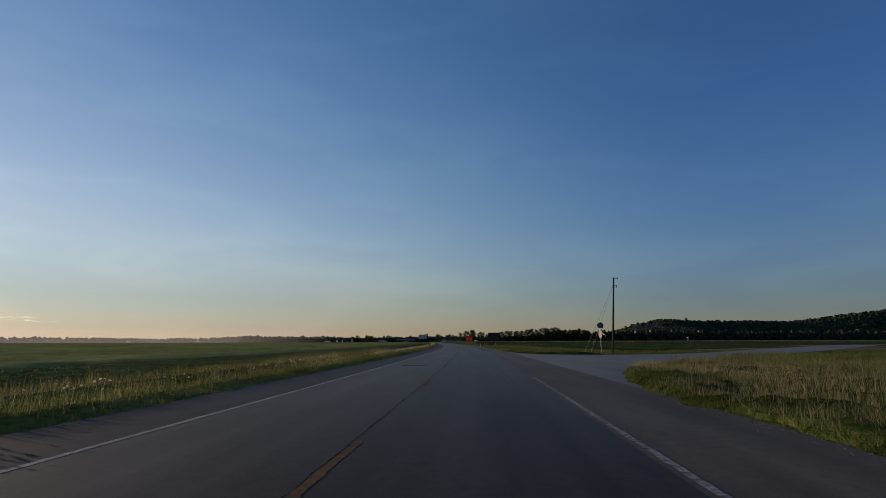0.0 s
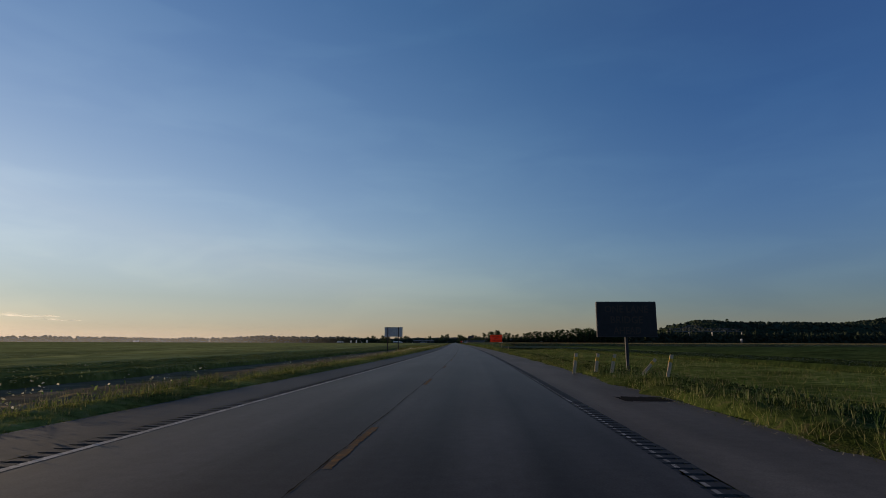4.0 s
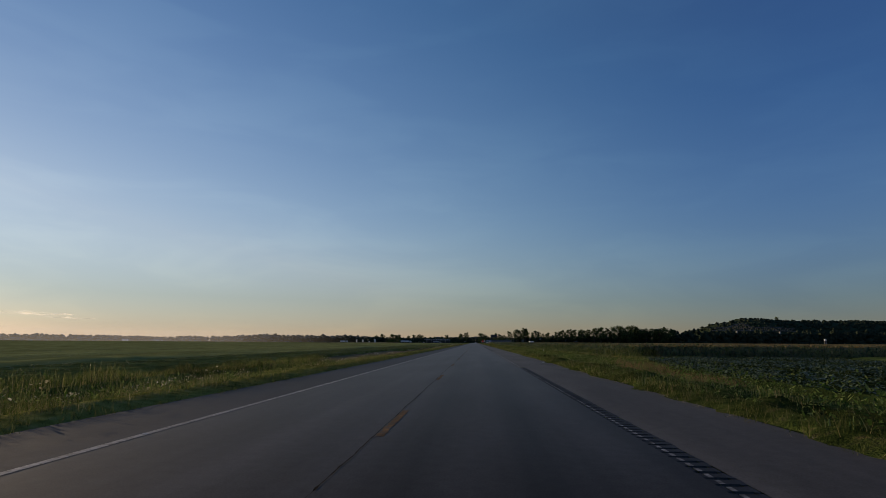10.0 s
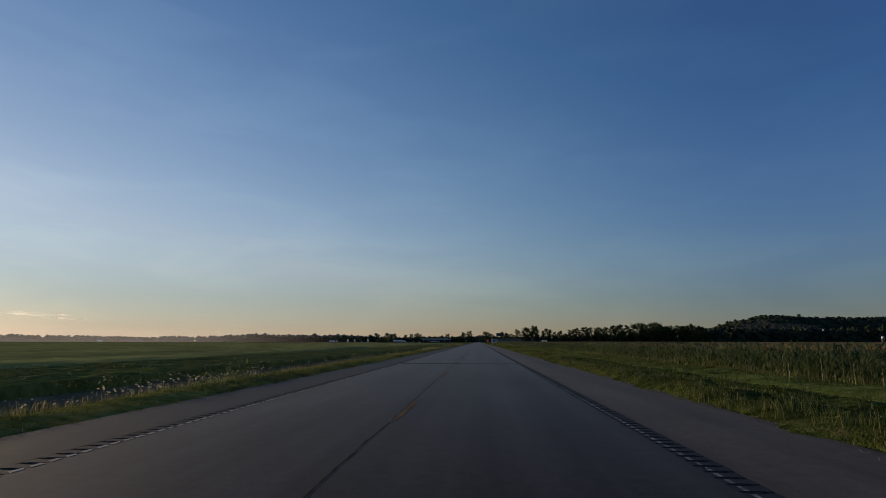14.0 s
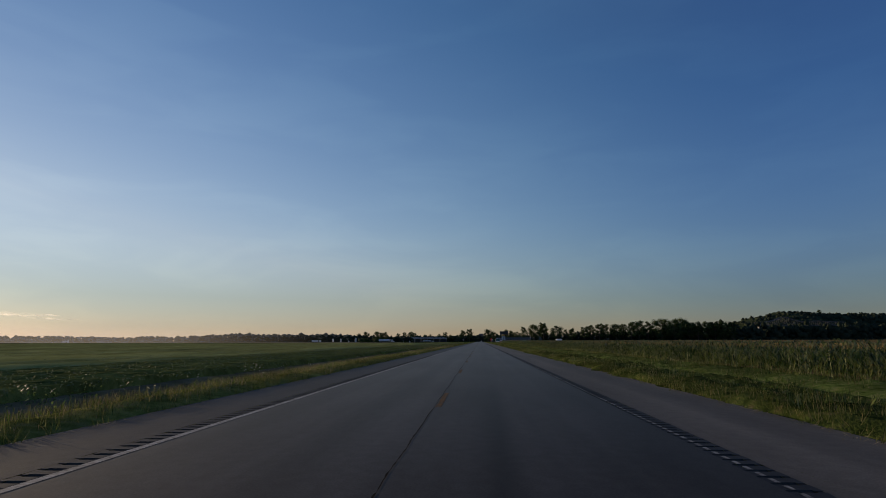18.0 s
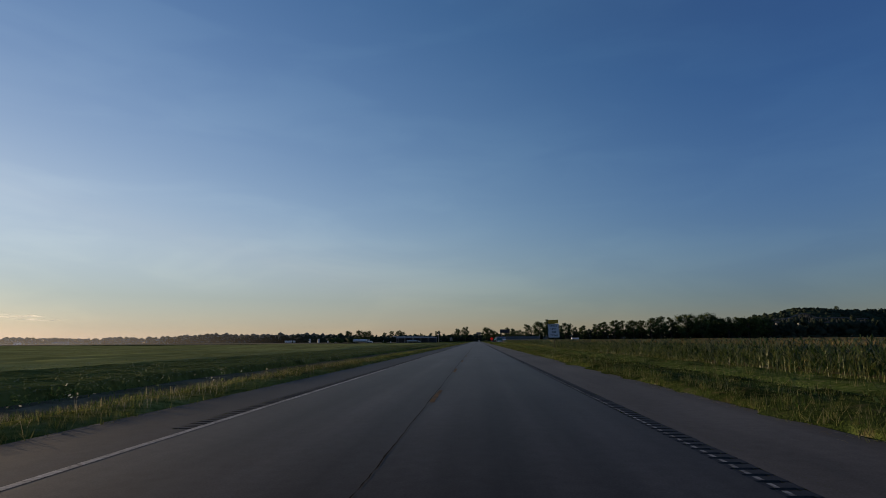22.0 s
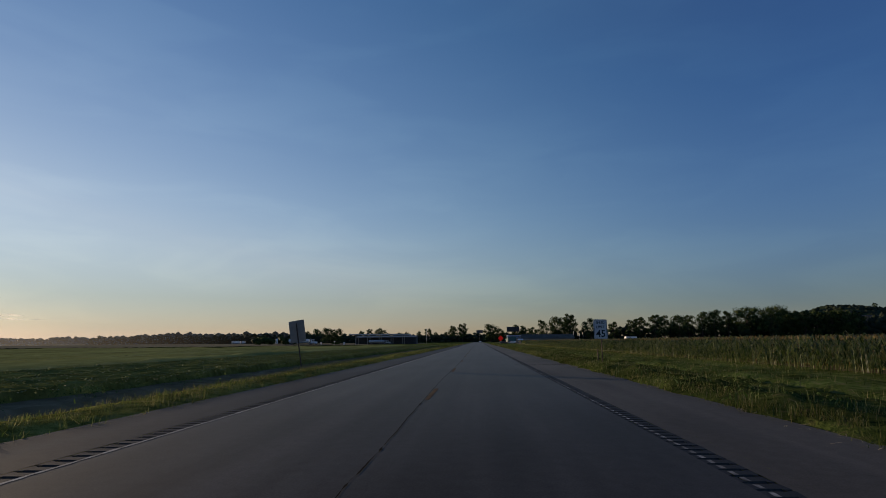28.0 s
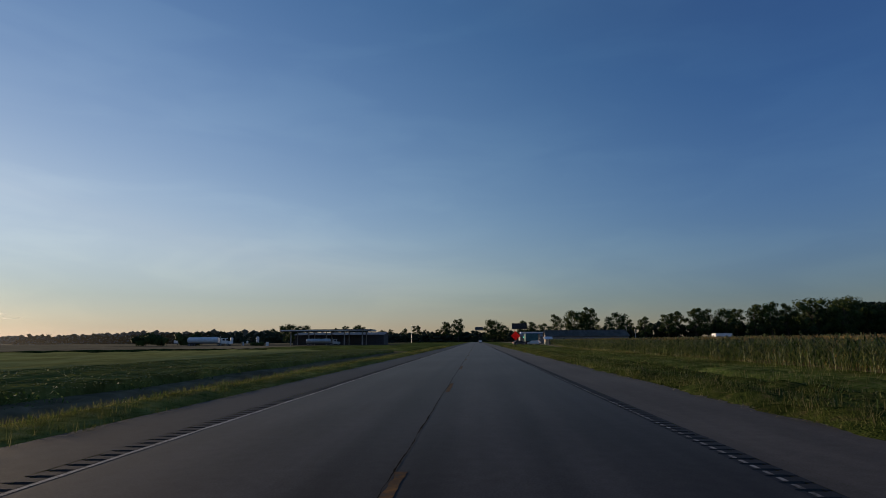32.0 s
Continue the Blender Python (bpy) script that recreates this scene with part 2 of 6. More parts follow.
M_GRAVEL = material("gravel_lot", [(0.06, 0.06, 0.04), (0.12, 0.11, 0.08)], 3, 0.95, bump=0.02, bump_scale=20, spec=0.0)
M_GRASS = material("grass_blades", [(0.03, 0.05, 0.012), (0.062, 0.086, 0.02), (0.1, 0.118, 0.034), (0.175, 0.16, 0.07)], 0.9, 0.9, island=0.55, trans=0.42, spec=0.03, big=0.5)
# one sward, its colour lightened for the shaded berm and darkened for the verge
M_SWARD_WEST = material("lightened_berm_sward", [(0.085, 0.085, 0.02), (0.14, 0.14, 0.034), (0.19, 0.18, 0.05), (0.22, 0.19, 0.07)], 3.2, 1.0, bump=0.08, big=0.4, bump_scale=22, spec=0.0)
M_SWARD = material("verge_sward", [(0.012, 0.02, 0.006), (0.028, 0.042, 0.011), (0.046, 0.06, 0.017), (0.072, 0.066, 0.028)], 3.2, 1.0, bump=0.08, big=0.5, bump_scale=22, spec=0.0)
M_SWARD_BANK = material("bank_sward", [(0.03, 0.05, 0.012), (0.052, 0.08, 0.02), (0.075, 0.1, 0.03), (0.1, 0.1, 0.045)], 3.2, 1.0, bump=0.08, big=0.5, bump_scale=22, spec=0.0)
M_COARSE = material("coarse_grass_blades", [(0.03, 0.06, 0.014), (0.065, 0.105, 0.026), (0.11, 0.14, 0.045), (0.16, 0.17, 0.07)], 0.5, 0.75, island=0.75, trans=0.3, spec=0.1)
M_PAPER = material("waxed_paper", [(0.6, 0.6, 0.58), (0.72, 0.72, 0.7)], 20, 0.6, spec=0.2)
M_WEED = material("weed_leaves", [(0.035, 0.07, 0.014), (0.08, 0.13, 0.03), (0.15, 0.19, 0.06)], 0.4, 0.8, island=0.7, trans=0.4, spec=0.05)
M_RUSSET = material("russet_dead_grass", [(0.09, 0.05, 0.026), (0.17, 0.1, 0.055), (0.27, 0.17, 0.1)], 0.6, 0.9, island=0.6, trans=0.35, spec=0.03, big=0.35)
M_TALL = material("dry_seed_grass", [(0.13, 0.13, 0.06), (0.21, 0.185, 0.1), (0.3, 0.26, 0.16)], 0.5, 0.85, island=0.6, trans=0.4, spec=0.05, big=0.35)
M_FLOWER = material("cream_wildflower", [(0.36, 0.33, 0.21), (0.56, 0.51, 0.37)], 3, 0.9, island=0.7, trans=0.4, spec=0.0)
M_BEAN = material("soybean_leaves", [(0.085, 0.11, 0.042), (0.13, 0.155, 0.066), (0.18, 0.2, 0.105)], 0.3, 0.6, island=0.55, trans=0.3, spec=0.12)
M_CORN = material("corn_leaves", [(0.016, 0.038, 0.008), (0.055, 0.095, 0.018), (0.1, 0.145, 0.034), (0.18, 0.2, 0.07)], 0.3, 0.42, island=0.8, trans=0.4, spec=0.35)
M_TASSEL = material("corn_tassel", [(0.17, 0.125, 0.058), (0.3, 0.215, 0.105)], 0.8, 0.9, island=0.6, trans=0.35, spec=0.0)
M_CORN_TOP = material("corn_canopy", [(0.1, 0.08, 0.03), (0.17, 0.12, 0.05), (0.23, 0.16, 0.075)], 0.6, 1.0, bump=0.05, bump_scale=1.5, big=0.2, spec=0.0)
M_LEAF = material("tree_leaves", [(0.018, 0.034, 0.01), (0.04, 0.065, 0.016), (0.065, 0.085, 0.025)], 0.3, 0.7, island=0.6, trans=0.12, spec=0.1)
M_LEAF_FAR = material("woodland_leaves", [(0.026, 0.035, 0.023), (0.035, 0.045, 0.029), (0.045, 0.055, 0.036)], 0.05, 0.9, island=0.3, trans=0.12, spec=0.0)
# far belt: distance haze put into the pale grey leaf colour
M_LEAF_HAZE = material("hazed_belt_leaves", [(0.15, 0.16, 0.13), (0.2, 0.205, 0.17)], 0.02, 1.0, island=0.3, trans=0.4, spec=0.0)
M_BARK = material("bark", [(0.04, 0.03, 0.022), (0.1, 0.08, 0.06)], 4, 0.9, bump=0.02)
M_HILL = material("wooded_hill", [(0.016, 0.026, 0.012), (0.035, 0.05, 0.02)], 0.05, 0.95, bump=3.0, bump_scale=0.06, spec=0.05)
M_RIDGE = material("distant_ridge", [(0.05, 0.06, 0.05), (0.08, 0.09, 0.08)], 0.01, 1.0, spec=0.0)
M_STEEL = material("galvanised_steel", [(0.3, 0.31, 0.32), (0.45, 0.46, 0.47)], 5, 0.45, metal=0.8)
M_ALU = material("dull_aluminium", [(0.32, 0.34, 0.36), (0.46, 0.48, 0.5)], 2.5, 0.5, metal=0.6, big=0.1)
M_POST = material("brown_steel_post", [(0.05, 0.035, 0.028), (0.1, 0.075, 0.06)], 6, 0.7, metal=0.3)
M_WOODPOLE = material("weathered_pole_wood", [(0.025, 0.019, 0.015), (0.06, 0.046, 0.036)], 5, 0.9, bump=0.006, stretch=(6, 6, 0.5))
M_LUMBER = material("pale_lumber", [(0.42, 0.3, 0.18), (0.58, 0.44, 0.28)], 4, 0.8, stretch=(4, 4, 0.6))
M_ORANGE = material("orange_sign_sheeting", [(0.74, 0.085, 0.008), (0.8, 0.1, 0.012)], 1.5, 0.45, big=0.06, trans=0.33)
M_BLACK = material("black_sign_ink", [(0.012, 0.012, 0.012), (0.022, 0.022, 0.022)], 6, 0.6)
M_SIGNWHITE = material("white_sign_sheeting", [(0.46, 0.47, 0.49), (0.55, 0.56, 0.57)], 2, 0.4, big=0.05)
M_SIGNYELLOW = material("yellow_sign_sheeting", [(0.6, 0.33, 0.02), (0.7, 0.4, 0.03)], 2, 0.4, big=0.05)
M_SIGNBACK = material("unpainted_sign_back", [(0.2, 0.19, 0.175), (0.27, 0.255, 0.235)], 3, 0.7, spec=0.1)
M_NAVY = material("navy_sign_sheeting", [(0.012, 0.03, 0.09), (0.02, 0.045, 0.12)], 2, 0.4)
M_SCREEN = material("black_led_screen", [(0.008, 0.008, 0.009), (0.016, 0.016, 0.017)], 4, 0.5)
M_LED = material("unlit_led", [(0.03, 0.02, 0.012), (0.05, 0.03, 0.02)], 8, 0.4)
M_YGUARD = material("yellow_plastic_guard", [(0.22, 0.16, 0.05), (0.3, 0.22, 0.08)], 4, 0.6)
M_WIRE = material("steel_wire", [(0.1, 0.1, 0.1), (0.2, 0.2, 0.2)], 4, 0.5, metal=0.6)
M_WHITE = material("white_paint", [(0.6, 0.6, 0.6), (0.74, 0.74, 0.73)], 1.2, 0.5, big=0.1)
M_RED = material("red_paint", [(0.5, 0.03, 0.02), (0.6, 0.05, 0.03)], 2, 0.5)
M_RED_FABRIC = material("red_sign_fabric", [(0.75, 0.045, 0.025), (0.85, 0.07, 0.035)], 2, 0.6, trans=0.4)
M_BLUE = material("blue_paint", [(0.05, 0.14, 0.3), (0.08, 0.2, 0.4)], 2, 0.45)
M_ROOF = material("dark_metal_roof", [(0.05, 0.05, 0.055), (0.09, 0.09, 0.095)], 1, 0.5, stretch=(1, 0.1, 1))
M_ROOF_PALE = material("weathered_pale_roof", [(0.085, 0.076, 0.062), (0.13, 0.118, 0.1)], 0.8, 1.0, stretch=(1, 0.1, 1), spec=0.0)
M_TEAL = material("teal_paint", [(0.02, 0.09, 0.1), (0.035, 0.13, 0.14)], 2, 0.5)
M_STRAW = material("dead_grass_litter", [(0.14, 0.11, 0.06), (0.32, 0.26, 0.17)], 3, 1.0, island=0.8, spec=0.0)
M_WALL = material("grey_siding", [(0.2, 0.19, 0.18), (0.3, 0.29, 0.27)], 2, 0.8)
M_DARK = material("dark_cladding", [(0.03, 0.03, 0.032), (0.06, 0.06, 0.065)], 2, 0.7)
M_TYRE = material("tyre_rubber", [(0.012, 0.012, 0.012), (0.025, 0.025, 0.025)], 8, 0.9)
M_GLASS = material("dark_window_glass", [(0.015, 0.018, 0.022), (0.03, 0.035, 0.04)], 1, 0.1, spec=0.6)
M_TRUSS = material("grey_bridge_steel", [(0.09, 0.092, 0.095), (0.13, 0.13, 0.13)], 0.3, 0.9, spec=0.0)


M_GREEN_LAMP = material("green_lamp", [(0.02, 0.3, 0.16), (0.03, 0.36, 0.2)], 4, 0.4)
M_GREEN_LAMP.node_tree.nodes["Principled BSDF"].inputs["Emission Color"].default_value = (0.1, 1.0, 0.6, 1)
M_GREEN_LAMP.node_tree.nodes["Principled BSDF"].inputs["Emission Strength"].default_value = 2.5


# ---------------------------------------------------------------- the road's course
HEAD_T = [0, 2, 4, 6, 8, 10, 13]
HEAD_A = [-5.227, -3.958, -2.524, -1.217, -0.533, -0.278, -0.072]
_s = np.arange(0, 391, 1.0)
_h = np.radians(np.interp(_s, np.array(HEAD_T) * 30.06, HEAD_A))
_x = np.concatenate([[0], np.cumsum(-(np.sin(_h[1:]) + np.sin(_h[:-1])) / 2)])
_y = np.concatenate([[0], np.cumsum((np.cos(_h[1:]) + np.cos(_h[:-1])) / 2)])
_x -= _x[-1]


def course(s):
    """x, y and heading of the road's middle line, s metres along it; s may be an array."""
    s = np.asarray(s, float)
    a = np.interp(s, _s, _h)
    a = np.where(s > _s[-1], 0.0, a)
    x = np.interp(s, _s, _x) + np.where(s < 0, -s * math.sin(_h[0]), 0)
    y = np.interp(s, _s, _y) + np.where(s > _s[-1], s - _s[-1], 0) + np.where(s < 0, s * math.cos(_h[0]), 0)
    return x, y, a


def place(s, u):
    """World x and y of a spot u metres to the right of the road's middle."""
    x, y, a = course(s)
    return x + u * np.cos(a), y + u * np.sin(a)


def smooth(a, b, v):
    k = np.clip((np.asarray(v, float) - a) / (b - a), 0, 1)
    return k * k * (3 - 2 * k)


PU = [-9000, -31, -29.5, -15, -13, -11.2, -9.2, -7.6, -6.7, -5.9, -5.5, -5.2, 6.2, 6.5, 6.9, 8.5, 12, 15, 18, 9000]
PZ = [-0.6, -0.6, -0.6, -0.6, -0.68, -1.3, -0.7, -0.14, 0.03, 0.0, -0.012, -0.15, -0.15, -0.012, -0.03, -0.12, -0.5, -0.85, -0.7, -0.7]


def vnoise(a, b, seed=0):
    """Smooth lattice noise between 0 and 1."""
    a, b = np.broadcast_arrays(np.asarray(a, float), np.asarray(b, float))
    i, j = np.floor(a), np.floor(b)
    fa, fb = a - i, b - j
    fa, fb = fa * fa * (3 - 2 * fa), fb * fb * (3 - 2 * fb)

    def corner(p, q):
        h = np.sin(p * 127.1 + q * 311.7 + seed * 74.7) * 43758.5453
        return h - np.floor(h)

    lo = corner(i, j) * (1 - fa) + corner(i + 1, j) * fa
    hi = corner(i, j + 1) * (1 - fa) + corner(i + 1, j + 1) * fa
    return lo * (1 - fb) + hi * fb


def ground_z(s, u):
    z = np.interp(u, PU, PZ)
    lift = smooth(-20, 12, s) * (1 - smooth(66, 95, s)) * (1 - smooth(70, 130, u)) * (np.asarray(u) > 0)
    away = np.abs(np.asarray(s) - (64 + (np.asarray(u) - 34) * 1.13))
    lift = np.maximum(lift, smooth(18, 30, u) * (1 - smooth(18, 45, away)) * (1 - smooth(170, 260, u)))
    flat = smooth(1085, 1130, s)
    z = z * (1 - 0.93 * lift)
    shallow = np.maximum(1 - smooth(88, 122, s), smooth(240, 275, s) * (1 - smooth(325, 375, s))) * smooth(9.0, 10.4, -np.asarray(u)) * (1 - smooth(13.0, 16.0, -np.asarray(u)))
    z = z + 0.45 * shallow
    z = z - 0.42 * np.interp(u, [8.4, 9.6, 11, 12.5, 15], [0, 0.7, 1, 0.8, 0]) * smooth(300, 390, s)
    return np.where(np.abs(u) > 7, z * (1 - 0.75 * flat), z)


def sward(s, u):
    """How far the matted, clumpy growth of the verges stands above the soil."""
    s, u = np.asarray(s, float), np.asarray(u, float)
    clump = 0.35 * vnoise(s / 1.5, u / 0.9, 1) + 0.25 * vnoise(s / 0.55, u / 0.45, 2) + 0.4 * vnoise(s / 4.5, u / 2.2, 3)
    west = np.interp(u, [-8.7, -8.0, -7.2, -6.6, -6.1, -5.8, -5.58], [0, 0.05, 0.1, 0.1, 0.06, 0.03, 0]) * (0.4 + 1.2 * clump)
    east = np.interp(u, [6.42, 6.6, 6.9, 7.4, 8.3, 9.4, 12, 40], [0, 0.12, 0.24, 0.3, 0.36, 0.22, 0.26, 0.28]) * (0.1 + 1.6 * clump ** 1.4)
    return np.where(u < 0, west, east)


# ---------------------------------------------------------------- mesh helpers
def mesh_object(name, verts, faces, mat, parent=None, uv=None):
    """One mesh out of arrays; faces is an (n, k) array of corners."""
    me = bpy.data.meshes.new(name)
    verts = np.asarray(verts, np.float32)
    faces = np.asarray(faces, np.int32)
    k = faces.shape[1]
    me.vertices.add(len(verts))
    me.vertices.foreach_set("co", verts.ravel())
    me.loops.add(faces.size)
    me.loops.foreach_set("vertex_index", faces.ravel())
    me.polygons.add(len(faces))
    me.polygons.foreach_set("loop_start", np.arange(0, faces.size, k, dtype=np.int32))
    me.polygons.foreach_set("loop_total", np.full(len(faces), k, np.int32))
    me.update(calc_edges=True)
    if uv is not None:
        layer = me.uv_layers.new(name="UVMap")
        layer.data.foreach_set("uv", np.asarray(uv, np.float32)[faces.ravel()].ravel())
    for m in (mat if isinstance(mat, (list, tuple)) else [mat]):
        me.materials.append(m)
    ob = new(name, me)
    if parent:
        ob.parent = parent
    return ob


def part(name, bm, mat, parent=None, label="", smooth_shade=False):
    me = bpy.data.meshes.new(name)
    bmesh.ops.recalc_face_normals(bm, faces=bm.faces)
    if smooth_shade:
        for f in bm.faces:
            f.smooth = True
    bm.to_mesh(me)
    bm.free()
    me.materials.append(mat)
    ob = new(name, me)
    ob.parent = parent
    return tagged(ob, label)


def empty(name, m, label, category, group="", kind=""):
    ob = new(name)
    ob.empty_display_size = 0.3
    ob.matrix_world = m
    return tagged(ob, label, category, group, kind)


def box(sx, sy, sz, at=(0, 0, 0), rot=(0, 0, 0), bevel=0.0, bm=None):
    """A box whose base's middle is at the given place; a bevel rounds its edges."""
    bm = bm or bmesh.new()
    m = pose(*at, *rot) @ Matrix.Translation((0, 0, sz / 2)) @ Matrix.Diagonal((sx, sy, sz, 1))
    r = bmesh.ops.create_cube(bm, size=1, matrix=m)
    if bevel:
        es = list({e for v in r["verts"] for e in v.link_edges})
        bmesh.ops.bevel(bm, geom=es, offset=bevel, segments=2, affect="EDGES")
    return bm


def tube(a, b, r1, r2=None, n=10, bm=None):
    bm = bm or bmesh.new()
    a, b = Vector(a), Vector(b)
    q = (b - a).to_track_quat("Z", "Y").to_matrix().to_4x4()
    bmesh.ops.create_cone(bm, cap_ends=True, segments=n, radius1=r1, radius2=r1 if r2 is None else r2, depth=(b - a).length, matrix=Matrix.Translation((a + b) / 2) @ q)
    return bm


def plate(points, depth, bm=None):
    """A plate in the xz plane, its front face at y = 0 and its back at y = depth."""
    bm = bm or bmesh.new()
    vs = [bm.verts.new((x, 0, z)) for x, z in points]
    f = bm.faces.new(vs)
    r = bmesh.ops.extrude_face_region(bm, geom=[f])
    bmesh.ops.translate(bm, vec=(0, depth, 0), verts=[v for v in r["geom"] if isinstance(v, bmesh.types.BMVert)])
    return bm


def rounded(w, h, r, n=4):
    pts = []
    for cx, cz, a0 in ((w / 2 - r, h - r, 0), (-w / 2 + r, h - r, 90), (-w / 2 + r, r, 180), (w / 2 - r, r, 270)):
        for i in range(n + 1):
            a = radians(a0 + 90 * i / n)
            pts.append((cx + r * math.cos(a), cz + r * math.sin(a)))
    return pts


def words(name, text, size, width, at, mat, parent, depth=0.002):
    """Raised lettering of the built-in font, fitted to a width, facing -y, its middle at the given place."""
    cu = bpy.data.curves.new(name, "FONT")
    cu.body, cu.align_x, cu.size, cu.extrude, cu.offset, cu.resolution_u = text, "CENTER", 1.0, 0.0, 0.0 if "M" in text else 0.016, 2
    tmp = new(name + "_tmp", cu)
    bpy.context.view_layer.update()
    me = bpy.data.meshes.new_from_object(tmp)
    bpy.data.objects.remove(tmp)
    co = np.empty(len(me.vertices) * 3, np.float32)
    me.vertices.foreach_get("co", co)
    co = co.reshape(-1, 3)
    lo, hi = co.min(0), co.max(0)
    c = np.empty_like(co)
    c[:, 0] = (co[:, 0] - (lo[0] + hi[0]) / 2) / (hi[0] - lo[0]) * width + at[0]
    c[:, 1] = at[1] - depth
    c[:, 2] = (co[:, 1] - lo[1]) / (hi[1] - lo[1]) * size + at[2]
    if "M" in text:      # strokes thickened by three staggered layers, as the outline offset folds this letter
        tri = [tuple(p.vertices) for p in me.polygons]
        n = len(c)
        c = np.concatenate([c + np.array([d * 0.032 * size, -abs(d) * 0.0008, 0]) for d in (0, -1, 1.5)])
        me = bpy.data.meshes.new(name)
        me.from_pydata(c.tolist(), [], [tuple(i + k * n for i in t) for k in range(3) for t in tri])
    else:
        me.vertices.foreach_set("co", c.ravel())
    me.materials.append(mat)
    me.name = name
    ob = new(name, me)
    ob.parent = parent
    return ob


def bean_edge(s):
    """How far the right-hand beans keep off the road: their edge swings out towards the corn."""
    return np.interp(s, [285, 325, 340, 350, 364], [13.4, 13.4, 15.0, 17.4, 20.5])


# ---------------------------------------------------------------- ground, one sheet to the horizon
U_COLS = [-5200, -3500, -2400, -1600, -1100, -750, -500, -330, -220, -150, -110, -80, -60, -45, -36, -31, -29, -24, -18, -15, -13, -11.2, -9.2, -7.6, -6.7, -5.9, -5.2,
          6.2, 6.9, 8.5, 10, 12, 15, 18, 22, 26, 30, 36, 45, 60, 80, 110, 150, 220, 330, 500, 750, 1100, 1600, 2400, 3500, 5200]
S_ROWS = list(range(-160, -40, 20)) + list(range(-40, 1300, 5)) + [1320, 1360, 1420, 1500, 1600, 1750, 1950, 2200, 2600, 3100, 3800, 4900]


def build_ground():
    ss, uu = np.meshgrid(np.array(S_ROWS, float), np.array(U_COLS, float), indexing="ij")
    x, y = place(ss, uu)
    z = ground_z(ss, uu)
    rng = np.random.default_rng(3)
    calm = (ss > -20) & (ss < 240) & (uu > 0) & (uu < 225) & ((ss < 100) | (uu > 28))
    z = z + np.where((np.abs(uu) > 7.5) & ~calm, rng.normal(0, 0.03, z.shape), 0) + np.where((uu > 8.2) & (uu < 19) & ~calm, rng.normal(0, 0.07, z.shape), 0)
    nr, nc = ss.shape
    idx = np.arange(nr * nc).reshape(nr, nc)
    faces = np.stack([idx[:-1, :-1], idx[:-1, 1:], idx[1:, 1:], idx[1:, :-1]], -1).reshape(-1, 4)
    ob = mesh_object("ground", np.stack([x, y, z], -1).reshape(-1, 3), faces, [M_VERGE, M_SOIL, M_STUBBLE, M_GRAVEL])
    cs = ((ss[:-1, :-1] + ss[1:, 1:]) / 2).ravel()
    cu = ((uu[:-1, :-1] + uu[1:, 1:]) / 2).ravel()
    mi = np.zeros(len(faces), np.int32)
    mi[(cu < -13) & (cs < 1068)] = 1
    mi[(cu < -60) & (cs > 1010)] = 2
    mi[(cu < -8.2) & ((cs > 345) | ((cs < 250) & (cs > 116))) & (cs < 1068)] = 1
    mi[(cu > 30) & (cs > 90) & (cs < 364)] = 1
    mi[(cu > bean_edge(cs)) & (cs > 285) & (cs < 364)] = 1
    mi[(cu > 20 + 4.5 * smooth(790, 880, cs)) & (cs >= 378) & (cs < 1142)] = 1
    mi[(cs > 1110) & (cu > 20)] = 2
    mi[(cs > 1165) & (cu < -40) & (cu > -160) & (cs < 1300)] = 3
    mi[(cu > 700)] = 2
    ob.data.polygons.foreach_set("material_index", mi)
    return tagged(ob, "green verges, dark field soil and far stubble on a flat plain", "ground", kind="structure")


ground = build_ground()


def ribbon(name, u0, u1, s0, s1, ds, z, mat, parent=None, nu=1):
    s = np.linspace(s0, s1, max(2, math.ceil((s1 - s0) / ds) + 1))
    u = np.linspace(u0, u1, nu + 1)
    ss, uu = np.meshgrid(s, u, indexing="ij")
    x, y = place(ss, uu)
    idx = np.arange(ss.size).reshape(ss.shape)
    faces = np.stack([idx[:-1, :-1], idx[:-1, 1:], idx[1:, 1:], idx[1:, :-1]], -1).reshape(-1, 4)
    v = np.stack([x, y, np.full_like(x, z)], -1).reshape(-1, 3)
    return mesh_object(name, v, faces, mat, parent, uv=np.stack([uu, ss], -1).reshape(-1, 2))


road = tagged(new("road"), "straight two-lane asphalt highway with paved shoulders and worn markings", "road", kind="structure")
L_LINE, R_LINE = -3.55, 3.9
S0, S1 = -120, 1500
ribbon("lane_surface", -3.62, 3.76, S0, S1, 3, 0.0, M_LANE, road, 4)
ribbon("left_shoulder", -5.6, -4.16, S0, S1, 3, 0.0, M_SHOULDER_WEST, road, 2)
ribbon("right_shoulder", 4.44, 6.6, S0, S1, 3, 0.0, M_SHOULDER, road, 2)
LEFT_RUMBLE = [(102, 262), (384, 596), (670.2, 1080)]
RIGHT_RUMBLE = [(78, 332), (388, 1080)]


def strip_gaps(spans):
    out, a = [], S0
    for b, c in spans:
        out.append((a, b))
        a = c
    return out + [(a, S1)]


